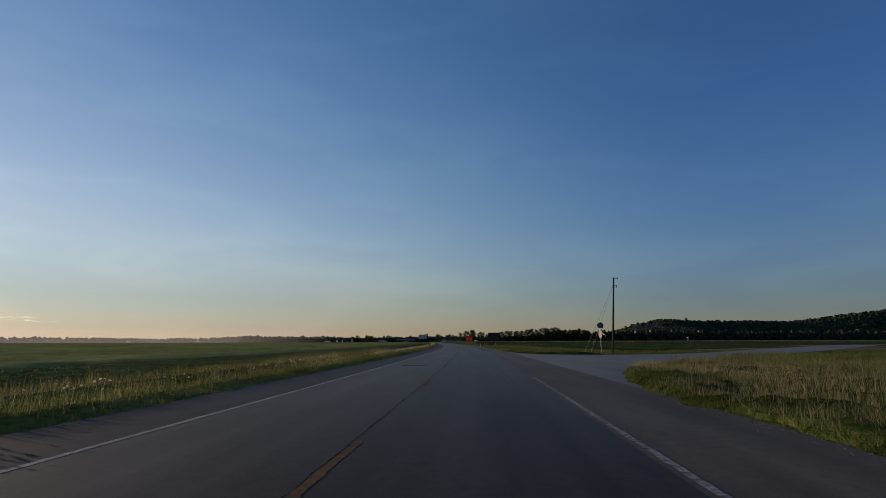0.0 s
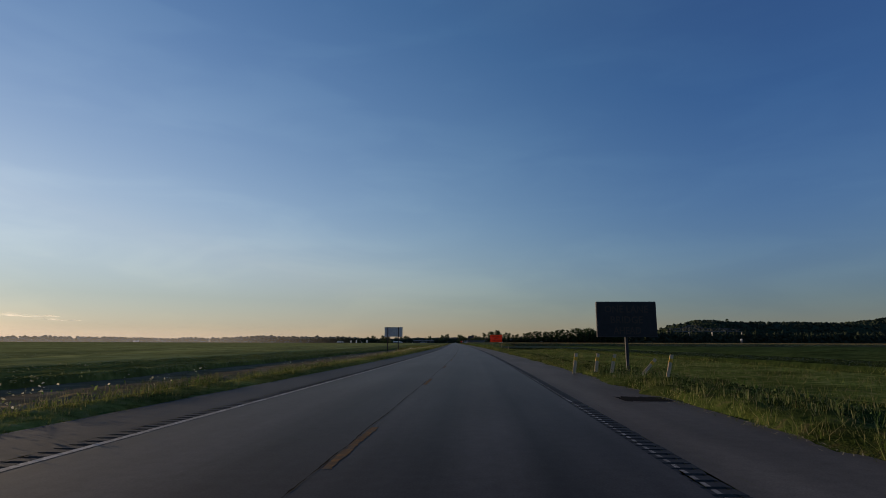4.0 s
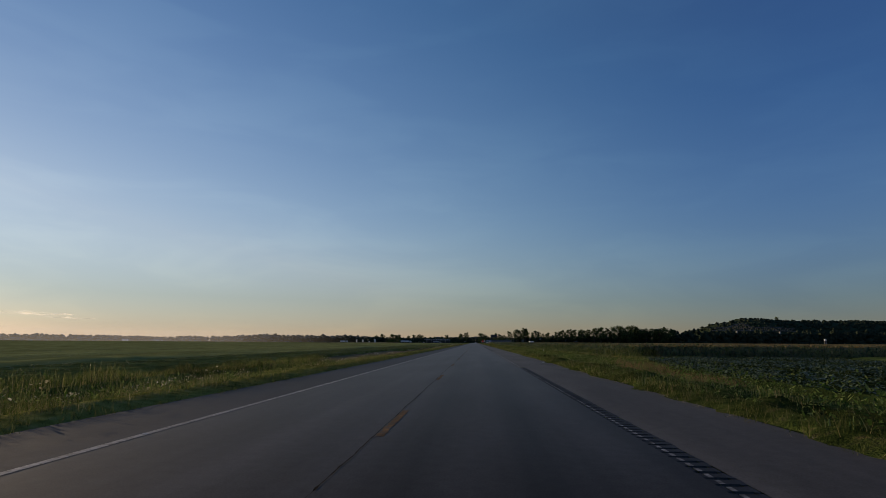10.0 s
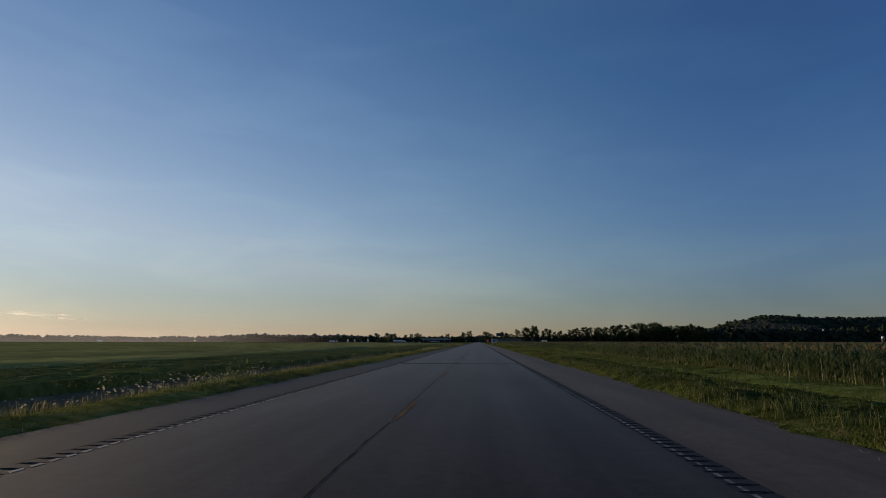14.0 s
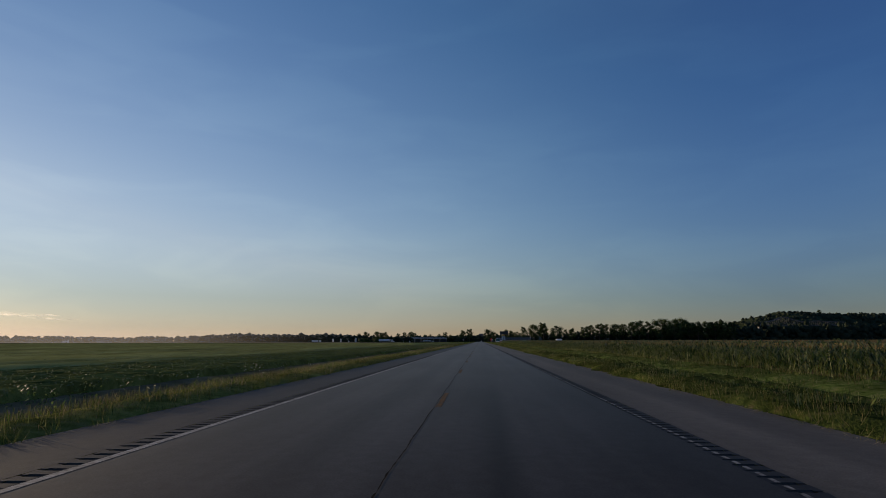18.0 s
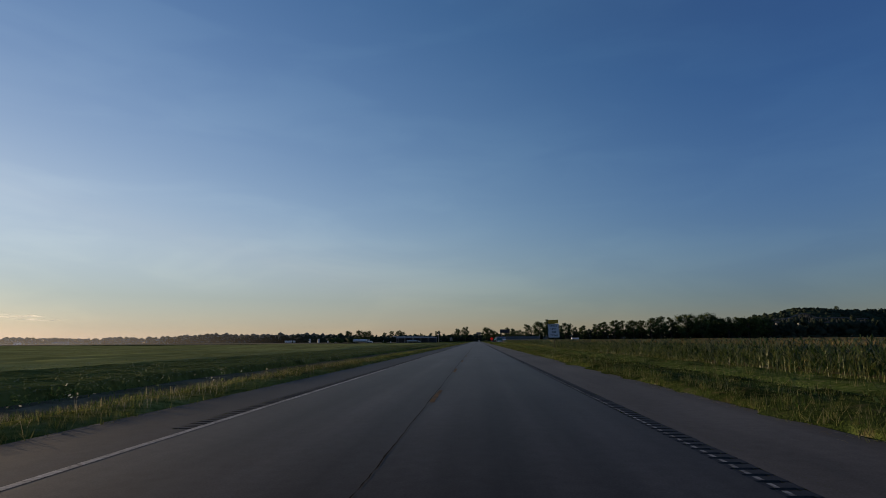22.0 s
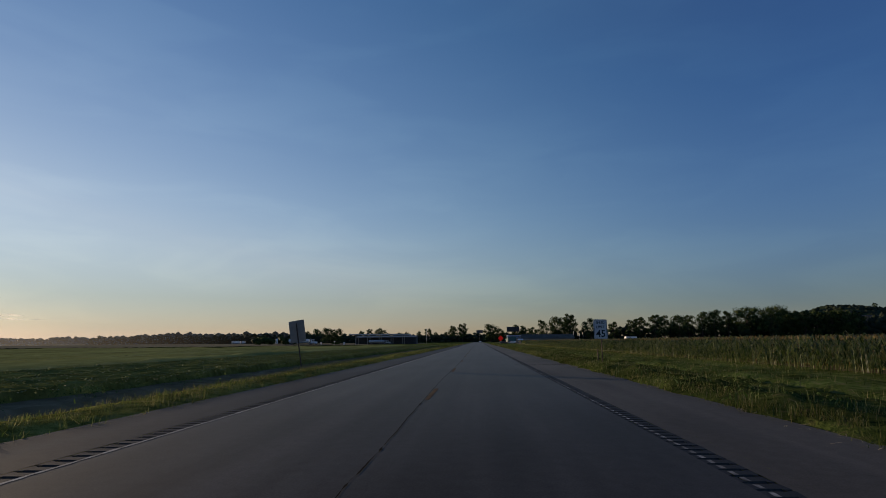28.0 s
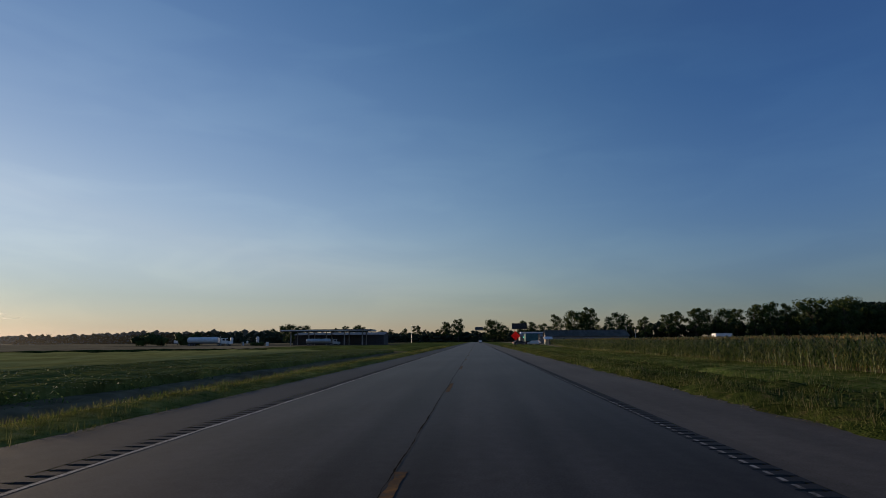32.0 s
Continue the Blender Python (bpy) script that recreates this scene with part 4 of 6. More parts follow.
blades("dead_grass", s[k], u[k], 0.32 + 0.3 * vnoise(s[k] / 2, u[k] / 2, 26), 26, 0.3, 0.014, M_RUSSET, 0.5, 122, "russet dead grass along the edge of the beans")
s, u = strip_points(7000, 362, VERGE_END, 12, 19.6, 113)
k = vnoise(s / 3.0, u / 1.6, 10) > 0.5
tufts("coarse_grass", s[k], u[k], 0.2 + 0.25 * vnoise(s[k] / 2, u[k] / 2, 8), 6, 0.14, 0.022, M_COARSE, 114, "coarse bent grass before the corn")
s, u = strip_points(5000, -12, VERGE_END, -7.6, -6.1, 115)
k = vnoise(s / 4.0, u / 1.6, 11) > 0.5
tufts("coarse_grass", s[k], u[k], 0.18 + 0.2 * vnoise(s[k] / 2, u[k] / 2, 8), 7, 0.08, 0.012, M_COARSE, 116, "coarse bent grass on the berm")


def litter(n, u0, u1, seed, label, big=1.0):
    """Short dead stalks lying on the pavement's edge."""
    rng = np.random.default_rng(seed)
    s, u = rng.uniform(0, VERGE_END, n), u1 + 0.05 - (u1 - u0) * np.abs(rng.normal(0, 0.3, n))
    k = (patchy(s, u, seed, 0.5) > 0.5) & ~on_side_road(s, u)
    s, u = s[k], u[k]
    x, y = place(s, u)
    a, ln, w = rng.uniform(0, 3.14, len(s)), big * rng.uniform(0.02, 0.08, len(s)), big * rng.uniform(0.003, 0.008, len(s))
    c, sn = np.cos(a), np.sin(a)
    z = np.full(len(s), 0.012)
    q = [np.stack([x + du * ln * c - dv * w * sn, y + du * ln * sn + dv * w * c, z + dz], -1) for du, dv, dz in ((-1, -1, 0), (1, -1, 0.015), (1, 1, 0.015), (-1, 1, 0))]
    ob = mesh_object("grass_litter", np.stack(q, 1).reshape(-1, 3), np.arange(len(s) * 4).reshape(-1, 4), M_STRAW)
    return tagged(ob, label, "litter", kind="stuff")


litter(20000, 5.9, 6.55, 91, "dead grass stalks scattered on the shoulder's edge")
litter(900, 6.1, 6.6, 93, "bleached stalks lying at the pavement's edge", 2.1)


def paper_cup(s, u, turn):
    """A crushed paper cup lying on its side, with a rolled rim and a base."""
    px, py = place(s, u)
    root = new("paper_cup")
    root.location, root.rotation_euler = (float(px), float(py), 0.0), (0, 0, turn)
    tagged(root, "crushed white paper cup lying at the shoulder's edge", "cup")
    rng = np.random.default_rng(77)
    ring = []
    for d, r in ((-0.08, 0.028), (-0.03, 0.031), (0.02, 0.036), (0.06, 0.039), (0.08, 0.041)):
        ring.append([(d, r * math.cos(q * 0.5236), 0.024 + 0.6 * r * math.sin(q * 0.5236) + float(rng.normal(0, 0.002))) for q in range(12)])
    bm = bmesh.new()
    vs = [[bm.verts.new(c) for c in one] for one in ring]
    for k in range(4):
        for q in range(12):
            bm.faces.new((vs[k][q], vs[k][(q + 1) % 12], vs[k + 1][(q + 1) % 12], vs[k + 1][q]))
    part("body", bm, M_PAPER, root)
    bm = bmesh.new()
    bm.faces.new([bm.verts.new(c) for c in ring[0]])
    part("base", bm, M_PAPER, root)
    bm = bmesh.new()
    lip = [[bm.verts.new((0.08 + e, c[1] * f, 0.024 + (c[2] - 0.024) * f)) for c in ring[4]] for e, f in ((-0.004, 1.02), (0.0, 1.09), (0.004, 1.02))]
    for k in range(2):
        for q in range(12):
            bm.faces.new((lip[k][q], lip[k][(q + 1) % 12], lip[k + 1][(q + 1) % 12], lip[k + 1][q]))
    part("rim", bm, M_PAPER, root, "rolled rim")


paper_cup(340.1, 6.2, -0.35)


def flowers(n, s0, s1, u0, u1, seed):
    rng = np.random.default_rng(seed)
    s, u = rng.uniform(s0, s1, n), rng.uniform(u0, u1, n)
    k = patchy(s, u, seed, 0.12) > 0.35
    s, u = s[k], u[k]
    n = len(s)
    x, y = place(s, u)
    z = ground_z(s, u)
    h = rng.uniform(0.4, 0.7, n)
    verts, faces = [], []
    for i in range(n):
        for j in range(rng.integers(2, 6)):
            cx, cy, cz = x[i] + rng.normal(0, 0.12), y[i] + rng.normal(0, 0.12), z[i] + h[i] * rng.uniform(0.75, 1.0)
            r = rng.uniform(0.014, 0.036)
            tx, ty = rng.normal(0, 0.5, 2)
            b = len(verts)
            verts.append((cx, cy, cz - 0.3 * r))
            for q in range(5):
                verts.append((cx + r * math.cos(q * 1.2566), cy + r * math.sin(q * 1.2566), cz + r * (tx * math.cos(q * 1.2566) + ty * math.sin(q * 1.2566)) + rng.normal(0, 0.006)))
            faces += [(b, b + 1 + q, b + 1 + (q + 1) % 5) for q in range(5)]
    ob = mesh_object("wildflowers", verts, faces, M_FLOWER)
    tagged(ob, "flat pale flower heads among the verge grass", "flowers", kind="stuff")
    blades("wildflower_stems", s, u, h, 2, 0.06, 0.006, M_TALL, 0.15, seed + 1, "thin stems of the verge wildflowers")


flowers(420, 90, 118, -9.3, -6.9, 45)
flowers(500, 5, 300, -8.2, -6.6, 31)
flowers(1500, 45, 132, -8.4, -6.9, 37)
flowers(900, 190, 350, -11.5, -6.6, 39)
flowers(110, 430, 445, -8.7, -7.6, 47)
flowers(130, 514, 534, -8.7, -7.6, 48)
flowers(400, 300, 700, -8.0, -7.0, 33)


def weeds(name, n, s0, s1, u0, u1, seed, label, tall=1.0):
    """Clumps of broad-leaved weeds among the grass."""
    rng = np.random.default_rng(seed)
    s, u = rng.uniform(s0, s1, n), rng.uniform(u0, u1, n)
    k = (patchy(s, u, seed, 0.25) > 0.45) & ~on_side_road(s, u)
    s, u = s[k], u[k]
    per = 14
    m = len(s) * per
    size = np.repeat(rng.uniform(0.5, 1.3, len(s)), per)
    S, U = np.repeat(s, per) + rng.normal(0, 0.16, m) * size, np.repeat(u, per) + rng.normal(0, 0.16, m) * size
    x, y = place(S, U)
    z = ground_z(S, U) + 0.7 * sward(S, U) + rng.uniform(0.03, 0.36, m) * size * tall
    r = rng.uniform(0.014, 0.036, m) * size
    a, t1, t2 = rng.uniform(0, 6.28, m), rng.normal(0, 0.7, m), rng.normal(0, 0.7, m)
    c, sn = np.cos(a), np.sin(a)
    q = [np.stack([x + r * (du * c - dv * sn), y + r * (du * sn + dv * c), z + r * (du * t1 + dv * t2)], -1) for du, dv in ((-1.2, 0), (0, -0.6), (1.4, 0), (0, 0.6))]
    ob = mesh_object(name, np.stack(q, 1).reshape(-1, 3), np.arange(m * 4).reshape(-1, 4), M_WEED)
    return tagged(ob, label, "weeds", kind="stuff")


weeds("verge_weeds", 3600, 440, 1066, -14.4, -13.2, 40, "low weeds along the edge of the bean field")
weeds("ditch_weeds", 260, 428, 446, -8.9, -7.7, 44, "clump of tall leafy weeds behind the berm", 1.7)
weeds("ditch_weeds", 900, 440, 1066, -10.0, -8.2, 43, "scattered tall weeds in the bare ditch", 1.6)
weeds("verge_weeds", 7000, 56, VERGE_END, 6.8, 15, 35, "clumps of broad-leaved weeds on the verge")
weeds("verge_weeds", 2600, 282, 378, 7.1, 14.5, 41, "tall leafy weeds between shoulder and beans", 1.9)
weeds("verge_weeds", 1700, 246, 350, -14.5, -8.0, 38, "tall broad-leaved weeds in the shallow ditch", 1.7)
weeds("verge_weeds", 2000, 0, 350, -8.4, -6.2, 36, "clumps of broad-leaved weeds on the verge")


def beans(name, s0, s1, u0, u1, rowgap, step, seed, label, mat=M_BEAN, per=6, low=0.34, high=0.53, size=1.0, edge=None):
    """Rows of soybean plants, each a heap of broad tilted leaves."""
    rng = np.random.default_rng(seed)
    us = np.arange(u0, u1, rowgap)
    n = int((s1 - s0) / step)
    S = (s0 + (np.arange(n)[None, :] + rng.uniform(-0.4, 0.4, (len(us), n))) * step).ravel()
    U = np.repeat(us, n) + rng.normal(0, 0.05, len(S))
    k = (patchy(S, U, seed, 0.03) > 0.12) & ~on_side_road(S, U)
    if edge:
        k &= U > edge(S)
    S, U = S[k], U[k]
    m = len(S) * per
    S, U = np.repeat(S, per), np.repeat(U, per)
    S = S + rng.normal(0, 0.2, m)
    U = U + rng.normal(0, 0.19, m)
    x, y = place(S, U)
    z = np.maximum(ground_z(S, U), -0.62) + rng.uniform(low, high, m)
    r = rng.uniform(0.026, 0.05, m) * size
    a = rng.uniform(0, 6.28, m)
    t1, t2 = rng.normal(0, 0.45, m), rng.normal(0, 0.45, m)
    c, sn = np.cos(a), np.sin(a)
    q = []
    for du, dv in ((-1, 0), (0, -0.8), (1.2, 0), (0, 0.8)):
        q.append(np.stack([x + r * (du * c - dv * sn), y + r * (du * sn + dv * c), z + r * (du * t1 + dv * t2)], -1))
    v = np.stack(q, 1).reshape(-1, 3)
    ob = mesh_object(name, v, np.arange(m * 4).reshape(-1, 4), mat)
    return tagged(ob, label, "crop", kind="stuff")


beans("soybean_rows", 420, 1065, -26.2, -13.9, 0.76, 0.65, 41, "rows of knee-high green soybean plants")
beans("soybean_rows", -20, 420, -26.2, -16.8, 0.76, 0.7, 42, "rows of knee-high green soybean plants")
beans("soybean_rows", -20, 1000, -44, -26.4, 0.76, 1.3, 49, "rows of knee-high green soybean plants", M_BEAN, 5, 0.45, 0.55, 1.05)
beans("soybean_rows", -20, 960, -80, -44.5, 1.52, 1.7, 50, "rows of knee-high green soybean plants", M_BEAN, 4, 0.45, 0.55, 1.3)
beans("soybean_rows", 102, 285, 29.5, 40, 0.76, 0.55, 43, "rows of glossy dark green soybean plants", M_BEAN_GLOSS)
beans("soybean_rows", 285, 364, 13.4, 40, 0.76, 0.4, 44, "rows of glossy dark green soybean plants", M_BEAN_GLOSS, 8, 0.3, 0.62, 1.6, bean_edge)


def bean_ridges(name, s0, s1, u0, u1, seed, mat, edge=None):
    """The leafy body of soybean rows: one lumpy ridge for each row, with dark furrows between."""
    rng = np.random.default_rng(seed)
    rows = np.arange(u0, u1, 0.76)
    ss, uu = np.meshgrid(np.arange(s0, s1, 0.9), (rows[:, None] + np.array([-0.38, -0.16, 0.12])).ravel(), indexing="ij")
    prof = np.tile(np.array([0.385, 0.43, 0.42]), len(rows))
    z = np.maximum(ground_z(ss, uu), -0.62) + prof + rng.normal(0, 0.022, ss.shape)
    for side in (z[0], z[-1], z[:, 0], z[:, -1]):
        side[:] = -0.7
    if edge:
        z = np.where(uu < edge(ss) + 0.3, -1.5, z)
    uu = uu + rng.normal(0, 0.05, ss.shape)
    x, y = place(ss, uu)
    idx = np.arange(ss.size).reshape(ss.shape)
    f = np.stack([idx[:-1, :-1], idx[:-1, 1:], idx[1:, 1:], idx[1:, :-1]], -1).reshape(-1, 4)
    ob = mesh_object(name, np.stack([x, y, z], -1).reshape(-1, 3), f, mat)
    ob.data.shade_flat()
    return tagged(ob, "leafy ridges of the soybean rows", "crop", kind="stuff")


bean_ridges("soybean_ridges", 420, 1065, -26.2, -14.7, 47, M_BEAN_BODY)
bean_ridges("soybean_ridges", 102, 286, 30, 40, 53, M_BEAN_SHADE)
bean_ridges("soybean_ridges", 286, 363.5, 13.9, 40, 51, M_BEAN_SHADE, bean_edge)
bean_ridges("soybean_ridges", -20, 420, -26.2, -17.6, 48, M_BEAN_BODY)


def field_end(u):
    """How far along the road the wide bean field reaches, u metres from the road."""
    return np.interp(u, [-1700, -400, -180, -95, -62, 0], [1090, 1030, 985, 1010, 1062, 1066])


def weed_row(name, u0, u1, height, seed, label):
    """A dark ragged row of tall weeds along the field's far end."""
    rng = np.random.default_rng(seed)
    u = np.concatenate([np.arange(u1, -200, -0.9), np.arange(-200, u0, -3.0)])
    s = field_end(u) + 2.0
    V, F = [], []
    prof = [(-0.9, 0.0), (-0.6, 0.7), (-0.1, 1.0), (0.5, 0.75), (0.9, 0.0)]
    for k, (d, h) in enumerate(prof):
        x, y = place(s + d + rng.normal(0, 0.15, len(u)), u)
        V.append(np.stack([x, y, -0.65 + h * height * rng.uniform(0.9, 1.1, len(u))], -1))
    n = len(u)
    i = np.arange(n - 1)
    for k in range(len(prof) - 1):
        F.append(np.stack([i + k * n, i + 1 + k * n, i + 1 + (k + 1) * n, i + (k + 1) * n], -1))
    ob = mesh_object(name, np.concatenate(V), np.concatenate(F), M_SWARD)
    ob.data.shade_flat()
    return tagged(ob, label, "weeds", kind="stuff")


weed_row("weed_row", -1650, -40, 0.8, 104, "dark row of tall weeds along the field's far end")


def canopy_sheet(name, s0, s1, cols, zc, amp, mat, label, category, seed, ds=2.5):
    """The closed top of a crop farther off: an uneven skin with a near edge that drops to the soil."""
    rng = np.random.default_rng(seed)
    ss, uu = np.meshgrid(np.arange(s0, s1, ds), np.array(cols, float), indexing="ij")
    x, y = place(ss, uu)
    z = zc + rng.normal(0, amp, ss.shape) + 0.5 * (vnoise(uu / 3.1, ss / 34, seed) - 0.5) + 0.2 * (vnoise(uu / 9.0, ss / 60, seed + 1) - 0.5)
    if cols[0] < 0:
        z = np.where(ss > field_end(uu), zc - 0.6, z)
    z[:, 0] = zc - 0.18 if cols[0] < 0 else zc - 0.5
    z[:, -1] = zc - 0.5
    z[0], z[-1] = zc - 0.5, zc - 0.5
    idx = np.arange(ss.size).reshape(ss.shape)
    f = np.stack([idx[:-1, :-1], idx[:-1, 1:], idx[1:, 1:], idx[1:, :-1]], -1).reshape(-1, 4)
    ob = mesh_object(name, np.stack([x, y, z], -1).reshape(-1, 3), f, mat)
    return tagged(ob, label, category, kind="stuff")


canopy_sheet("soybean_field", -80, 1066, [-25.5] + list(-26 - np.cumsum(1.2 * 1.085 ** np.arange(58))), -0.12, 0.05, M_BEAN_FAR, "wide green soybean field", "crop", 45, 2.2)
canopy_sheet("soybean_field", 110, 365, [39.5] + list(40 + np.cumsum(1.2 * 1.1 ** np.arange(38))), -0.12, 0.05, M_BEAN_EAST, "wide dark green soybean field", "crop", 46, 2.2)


def corn(name, s, u, seed, leaves=7, label="rows of tall ripening corn with drying lower leaves", top_only=False, tw=0.03):
    """Corn plants: a stalk, arching leaves and a tassel each, joined into one crop."""
    rng = np.random.default_rng(seed)
    n = len(s)
    x, y = place(s, u)
    z0 = ground_z(s, u)
    H = corn_top(s) - z0 + rng.normal(0, 0.05, n)
    V, F = [], []
    base = 0
    # stalks and tassels
    a = rng.uniform(0, 3.14, n)
    w = 0.016
    st = np.stack([np.stack([x - w * np.cos(a), y - w * np.sin(a), z0], -1), np.stack([x + w * np.cos(a), y + w * np.sin(a), z0], -1), np.stack([x, y, z0 + H], -1)], 1)
    V.append(st.reshape(-1, 3))
    F.append(np.arange(n * 3).reshape(-1, 3))
    base += n * 3
    for k in range(leaves):
        f = (k + 0.5) / leaves
        if top_only:
            f = 0.72 + 0.28 * f
        hz = z0 + H * (0.08 + 0.8 * f) + rng.normal(0, 0.05, n)
        L = (0.75 - 0.4 * abs(f - 0.5)) * rng.uniform(0.7, 1.15, n)
        az = rng.uniform(0, 6.28, n)
        up = rng.uniform(0.7, 1.7, n)
        droop = rng.uniform(0.25, 0.7, n) + (0.5 if f < 0.35 else 0)
        ww = rng.uniform(0.024, 0.046, n)
        dx, dy = np.cos(az), np.sin(az)
        px, py = -dy, dx
        p0 = np.stack([x, y, hz], -1)
        mid = np.stack([x + dx * L * 0.45, y + dy * L * 0.45, hz + L * 0.45 * up], -1)
        tip = np.stack([x + dx * L * 0.85, y + dy * L * 0.85, hz + L * (0.4 * up - droop * 0.6)], -1)
        side = np.stack([px * ww, py * ww, np.zeros(n)], -1)
        q = np.stack([p0 - side * 0.6, p0 + side * 0.6, mid + side, mid - side, tip], 1)
        V.append(q.reshape(-1, 3))
        i = base + np.arange(n)[:, None] * 5
        F.append(np.concatenate([i + [0, 1, 2], i + [0, 2, 3], i + [3, 2, 4]]))
        base += n * 5
    ob = mesh_object(name, np.concatenate(V), np.concatenate(F), M_CORN)
    tagged(ob, label, "crop", kind="stuff")
    m = n * 3
    X, Y, Z = np.repeat(x, 3), np.repeat(y, 3), np.repeat(z0 + H, 3) - 0.3
    az, ln = rng.uniform(0, 6.28, m), rng.uniform(0.18, 0.3, m)
    t = np.stack([np.stack([X, Y, Z], -1), np.stack([X + tw * np.cos(az), Y + tw * np.sin(az), Z], -1),
                  np.stack([X + ln * 0.22 * np.cos(az), Y + ln * 0.22 * np.sin(az), Z + ln], -1)], 1)
    ob = mesh_object("corn_tassels", t.reshape(-1, 3), np.arange(m * 3).reshape(-1, 3), M_TASSEL)
    tagged(ob, "tan tassels on top of the corn", "crop", kind="stuff")


def corn_field():
    rng = np.random.default_rng(61)
    S, U = [], []
    for r in range(5):
        s = np.arange(376, 1138, 0.21) + rng.uniform(-0.06, 0.06, len(np.arange(376, 1138, 0.21)))
        S.append(s)
        U.append(corn_edge(s) + r * 0.76 + rng.normal(0, 0.06, len(s)))
    corn("corn_rows", np.concatenate(S), np.concatenate(U), 62)
    S, U = [], []
    for r in range(9):
        s = np.arange(376, 1138, 0.8) + rng.uniform(-0.2, 0.2, len(np.arange(376, 1138, 0.8)))
        S.append(s)
        U.append(corn_edge(s) + 3.8 + r * 1.5 + rng.normal(0, 0.15, len(s)))
    corn("corn_rows", np.concatenate(S), np.concatenate(U), 63, 3, "tops of corn rows behind the field's edge", True, 0.035)
    S, U = [], []
    for r in range(3):
        u = np.concatenate([np.arange(24.6, 75, 0.24), np.arange(75, 420, 0.8)])
        u = u + rng.uniform(-0.1, 0.1, len(u))
        U.append(u)
        S.append(376 + r * 0.8 + rng.normal(0, 0.1, len(u)))
    corn("corn_rows", np.concatenate(S), np.concatenate(U), 64, 8, "end rows of tall green corn", tw=0.09)
    S, U = [], []
    for r in range(8):
        u = np.concatenate([np.arange(24, 200, 0.5), np.arange(200, 420, 1.0)])
        u = u + rng.uniform(-0.2, 0.2, len(u))
        U.append(u)
        S.append(378.6 + r * 0.9 + rng.normal(0, 0.15, len(u)))
    corn("corn_rows", np.concatenate(S), np.concatenate(U), 65, 1, "tops of corn rows behind the end rows", True, 0.13)
    # the closed top of the field behind those rows
    ss, k = np.meshgrid(np.arange(378.5, 1140, 2.5), np.concatenate([[0, 0.01], np.cumsum(1.5 * 1.09 ** np.arange(45))]), indexing="ij")
    uu = corn_edge(ss) + 4.2 + k
    x, y = place(ss, uu)
    z = corn_top(ss) - 0.14 + rng.normal(0, 0.05, ss.shape)
    z[:, 0] = -0.7
    z[0] = -0.7
    z[-1] = -0.7
    idx = np.arange(ss.size).reshape(ss.shape)
    f = np.stack([idx[:-1, :-1], idx[:-1, 1:], idx[1:, 1:], idx[1:, :-1]], -1).reshape(-1, 4)
    ob = mesh_object("corn_field", np.stack([x, y, z], -1).reshape(-1, 3), f, M_CORN_TOP)
    tagged(ob, "tan and green top of a wide corn field", "crop", kind="stuff")


corn_field()


# ---------------------------------------------------------------- trees
def crown_quads(rng, lobes, per, size, flat=0.75):
    """Leaf clumps: small bent quads spread through and over several lobes; leaves gaps and a ragged outline."""
    V = []
    for (cx, cy, cz, rx, ry, rz) in lobes:
        n = per
        d = rng.normal(0, 1, (n, 3))
        d /= np.linalg.norm(d, axis=1)[:, None]
        r = rng.uniform(0.35, 1.08, n) ** 0.6
        c = np.stack([cx + d[:, 0] * rx * r, cy + d[:, 1] * ry * r, cz + d[:, 2] * rz * r], -1)
        a = rng.normal(0, 1, (n, 3))
        a /= np.linalg.norm(a, axis=1)[:, None]
        b = np.cross(a, rng.normal(0, 1, (n, 3)))
        b /= np.linalg.norm(b, axis=1)[:, None] + 1e-6
        sz = (size * rng.uniform(0.5, 1.3, n))[:, None]
        bend = rng.normal(0, 0.3, (n, 1)) * sz * np.cross(a, b)
        V.append(np.stack([c - a * sz, c - b * sz * flat + bend, c + a * sz, c + b * sz * flat - bend], 1))
    return np.concatenate(V).reshape(-1, 3)


def crown_cores(rng, lobes, fill):
    """The dense inside of far crowns: a lumpy rounded mass within every lobe."""
    th = np.linspace(-0.9, 1.4, 3)
    ph = np.arange(6) * math.pi / 3
    t, p = np.meshgrid(th, ph, indexing="ij")
    d = np.stack([np.cos(t) * np.cos(p), np.cos(t) * np.sin(p), np.sin(t)], -1).reshape(-1, 3)
    i, j = np.meshgrid(np.arange(2), np.arange(6), indexing="ij")
    q = np.stack([i * 6 + j, i * 6 + (j + 1) % 6, (i + 1) * 6 + (j + 1) % 6, (i + 1) * 6 + j], -1).reshape(-1, 4)
    L = np.array(lobes)
    v = L[:, None, :3] + d[None] * L[:, None, 3:] * fill * rng.uniform(0.75, 1.1, (len(L), len(d), 1))
    f = q[None] + (np.arange(len(L)) * len(d))[:, None, None]
    return v.reshape(-1, 3), f.reshape(-1, 4)


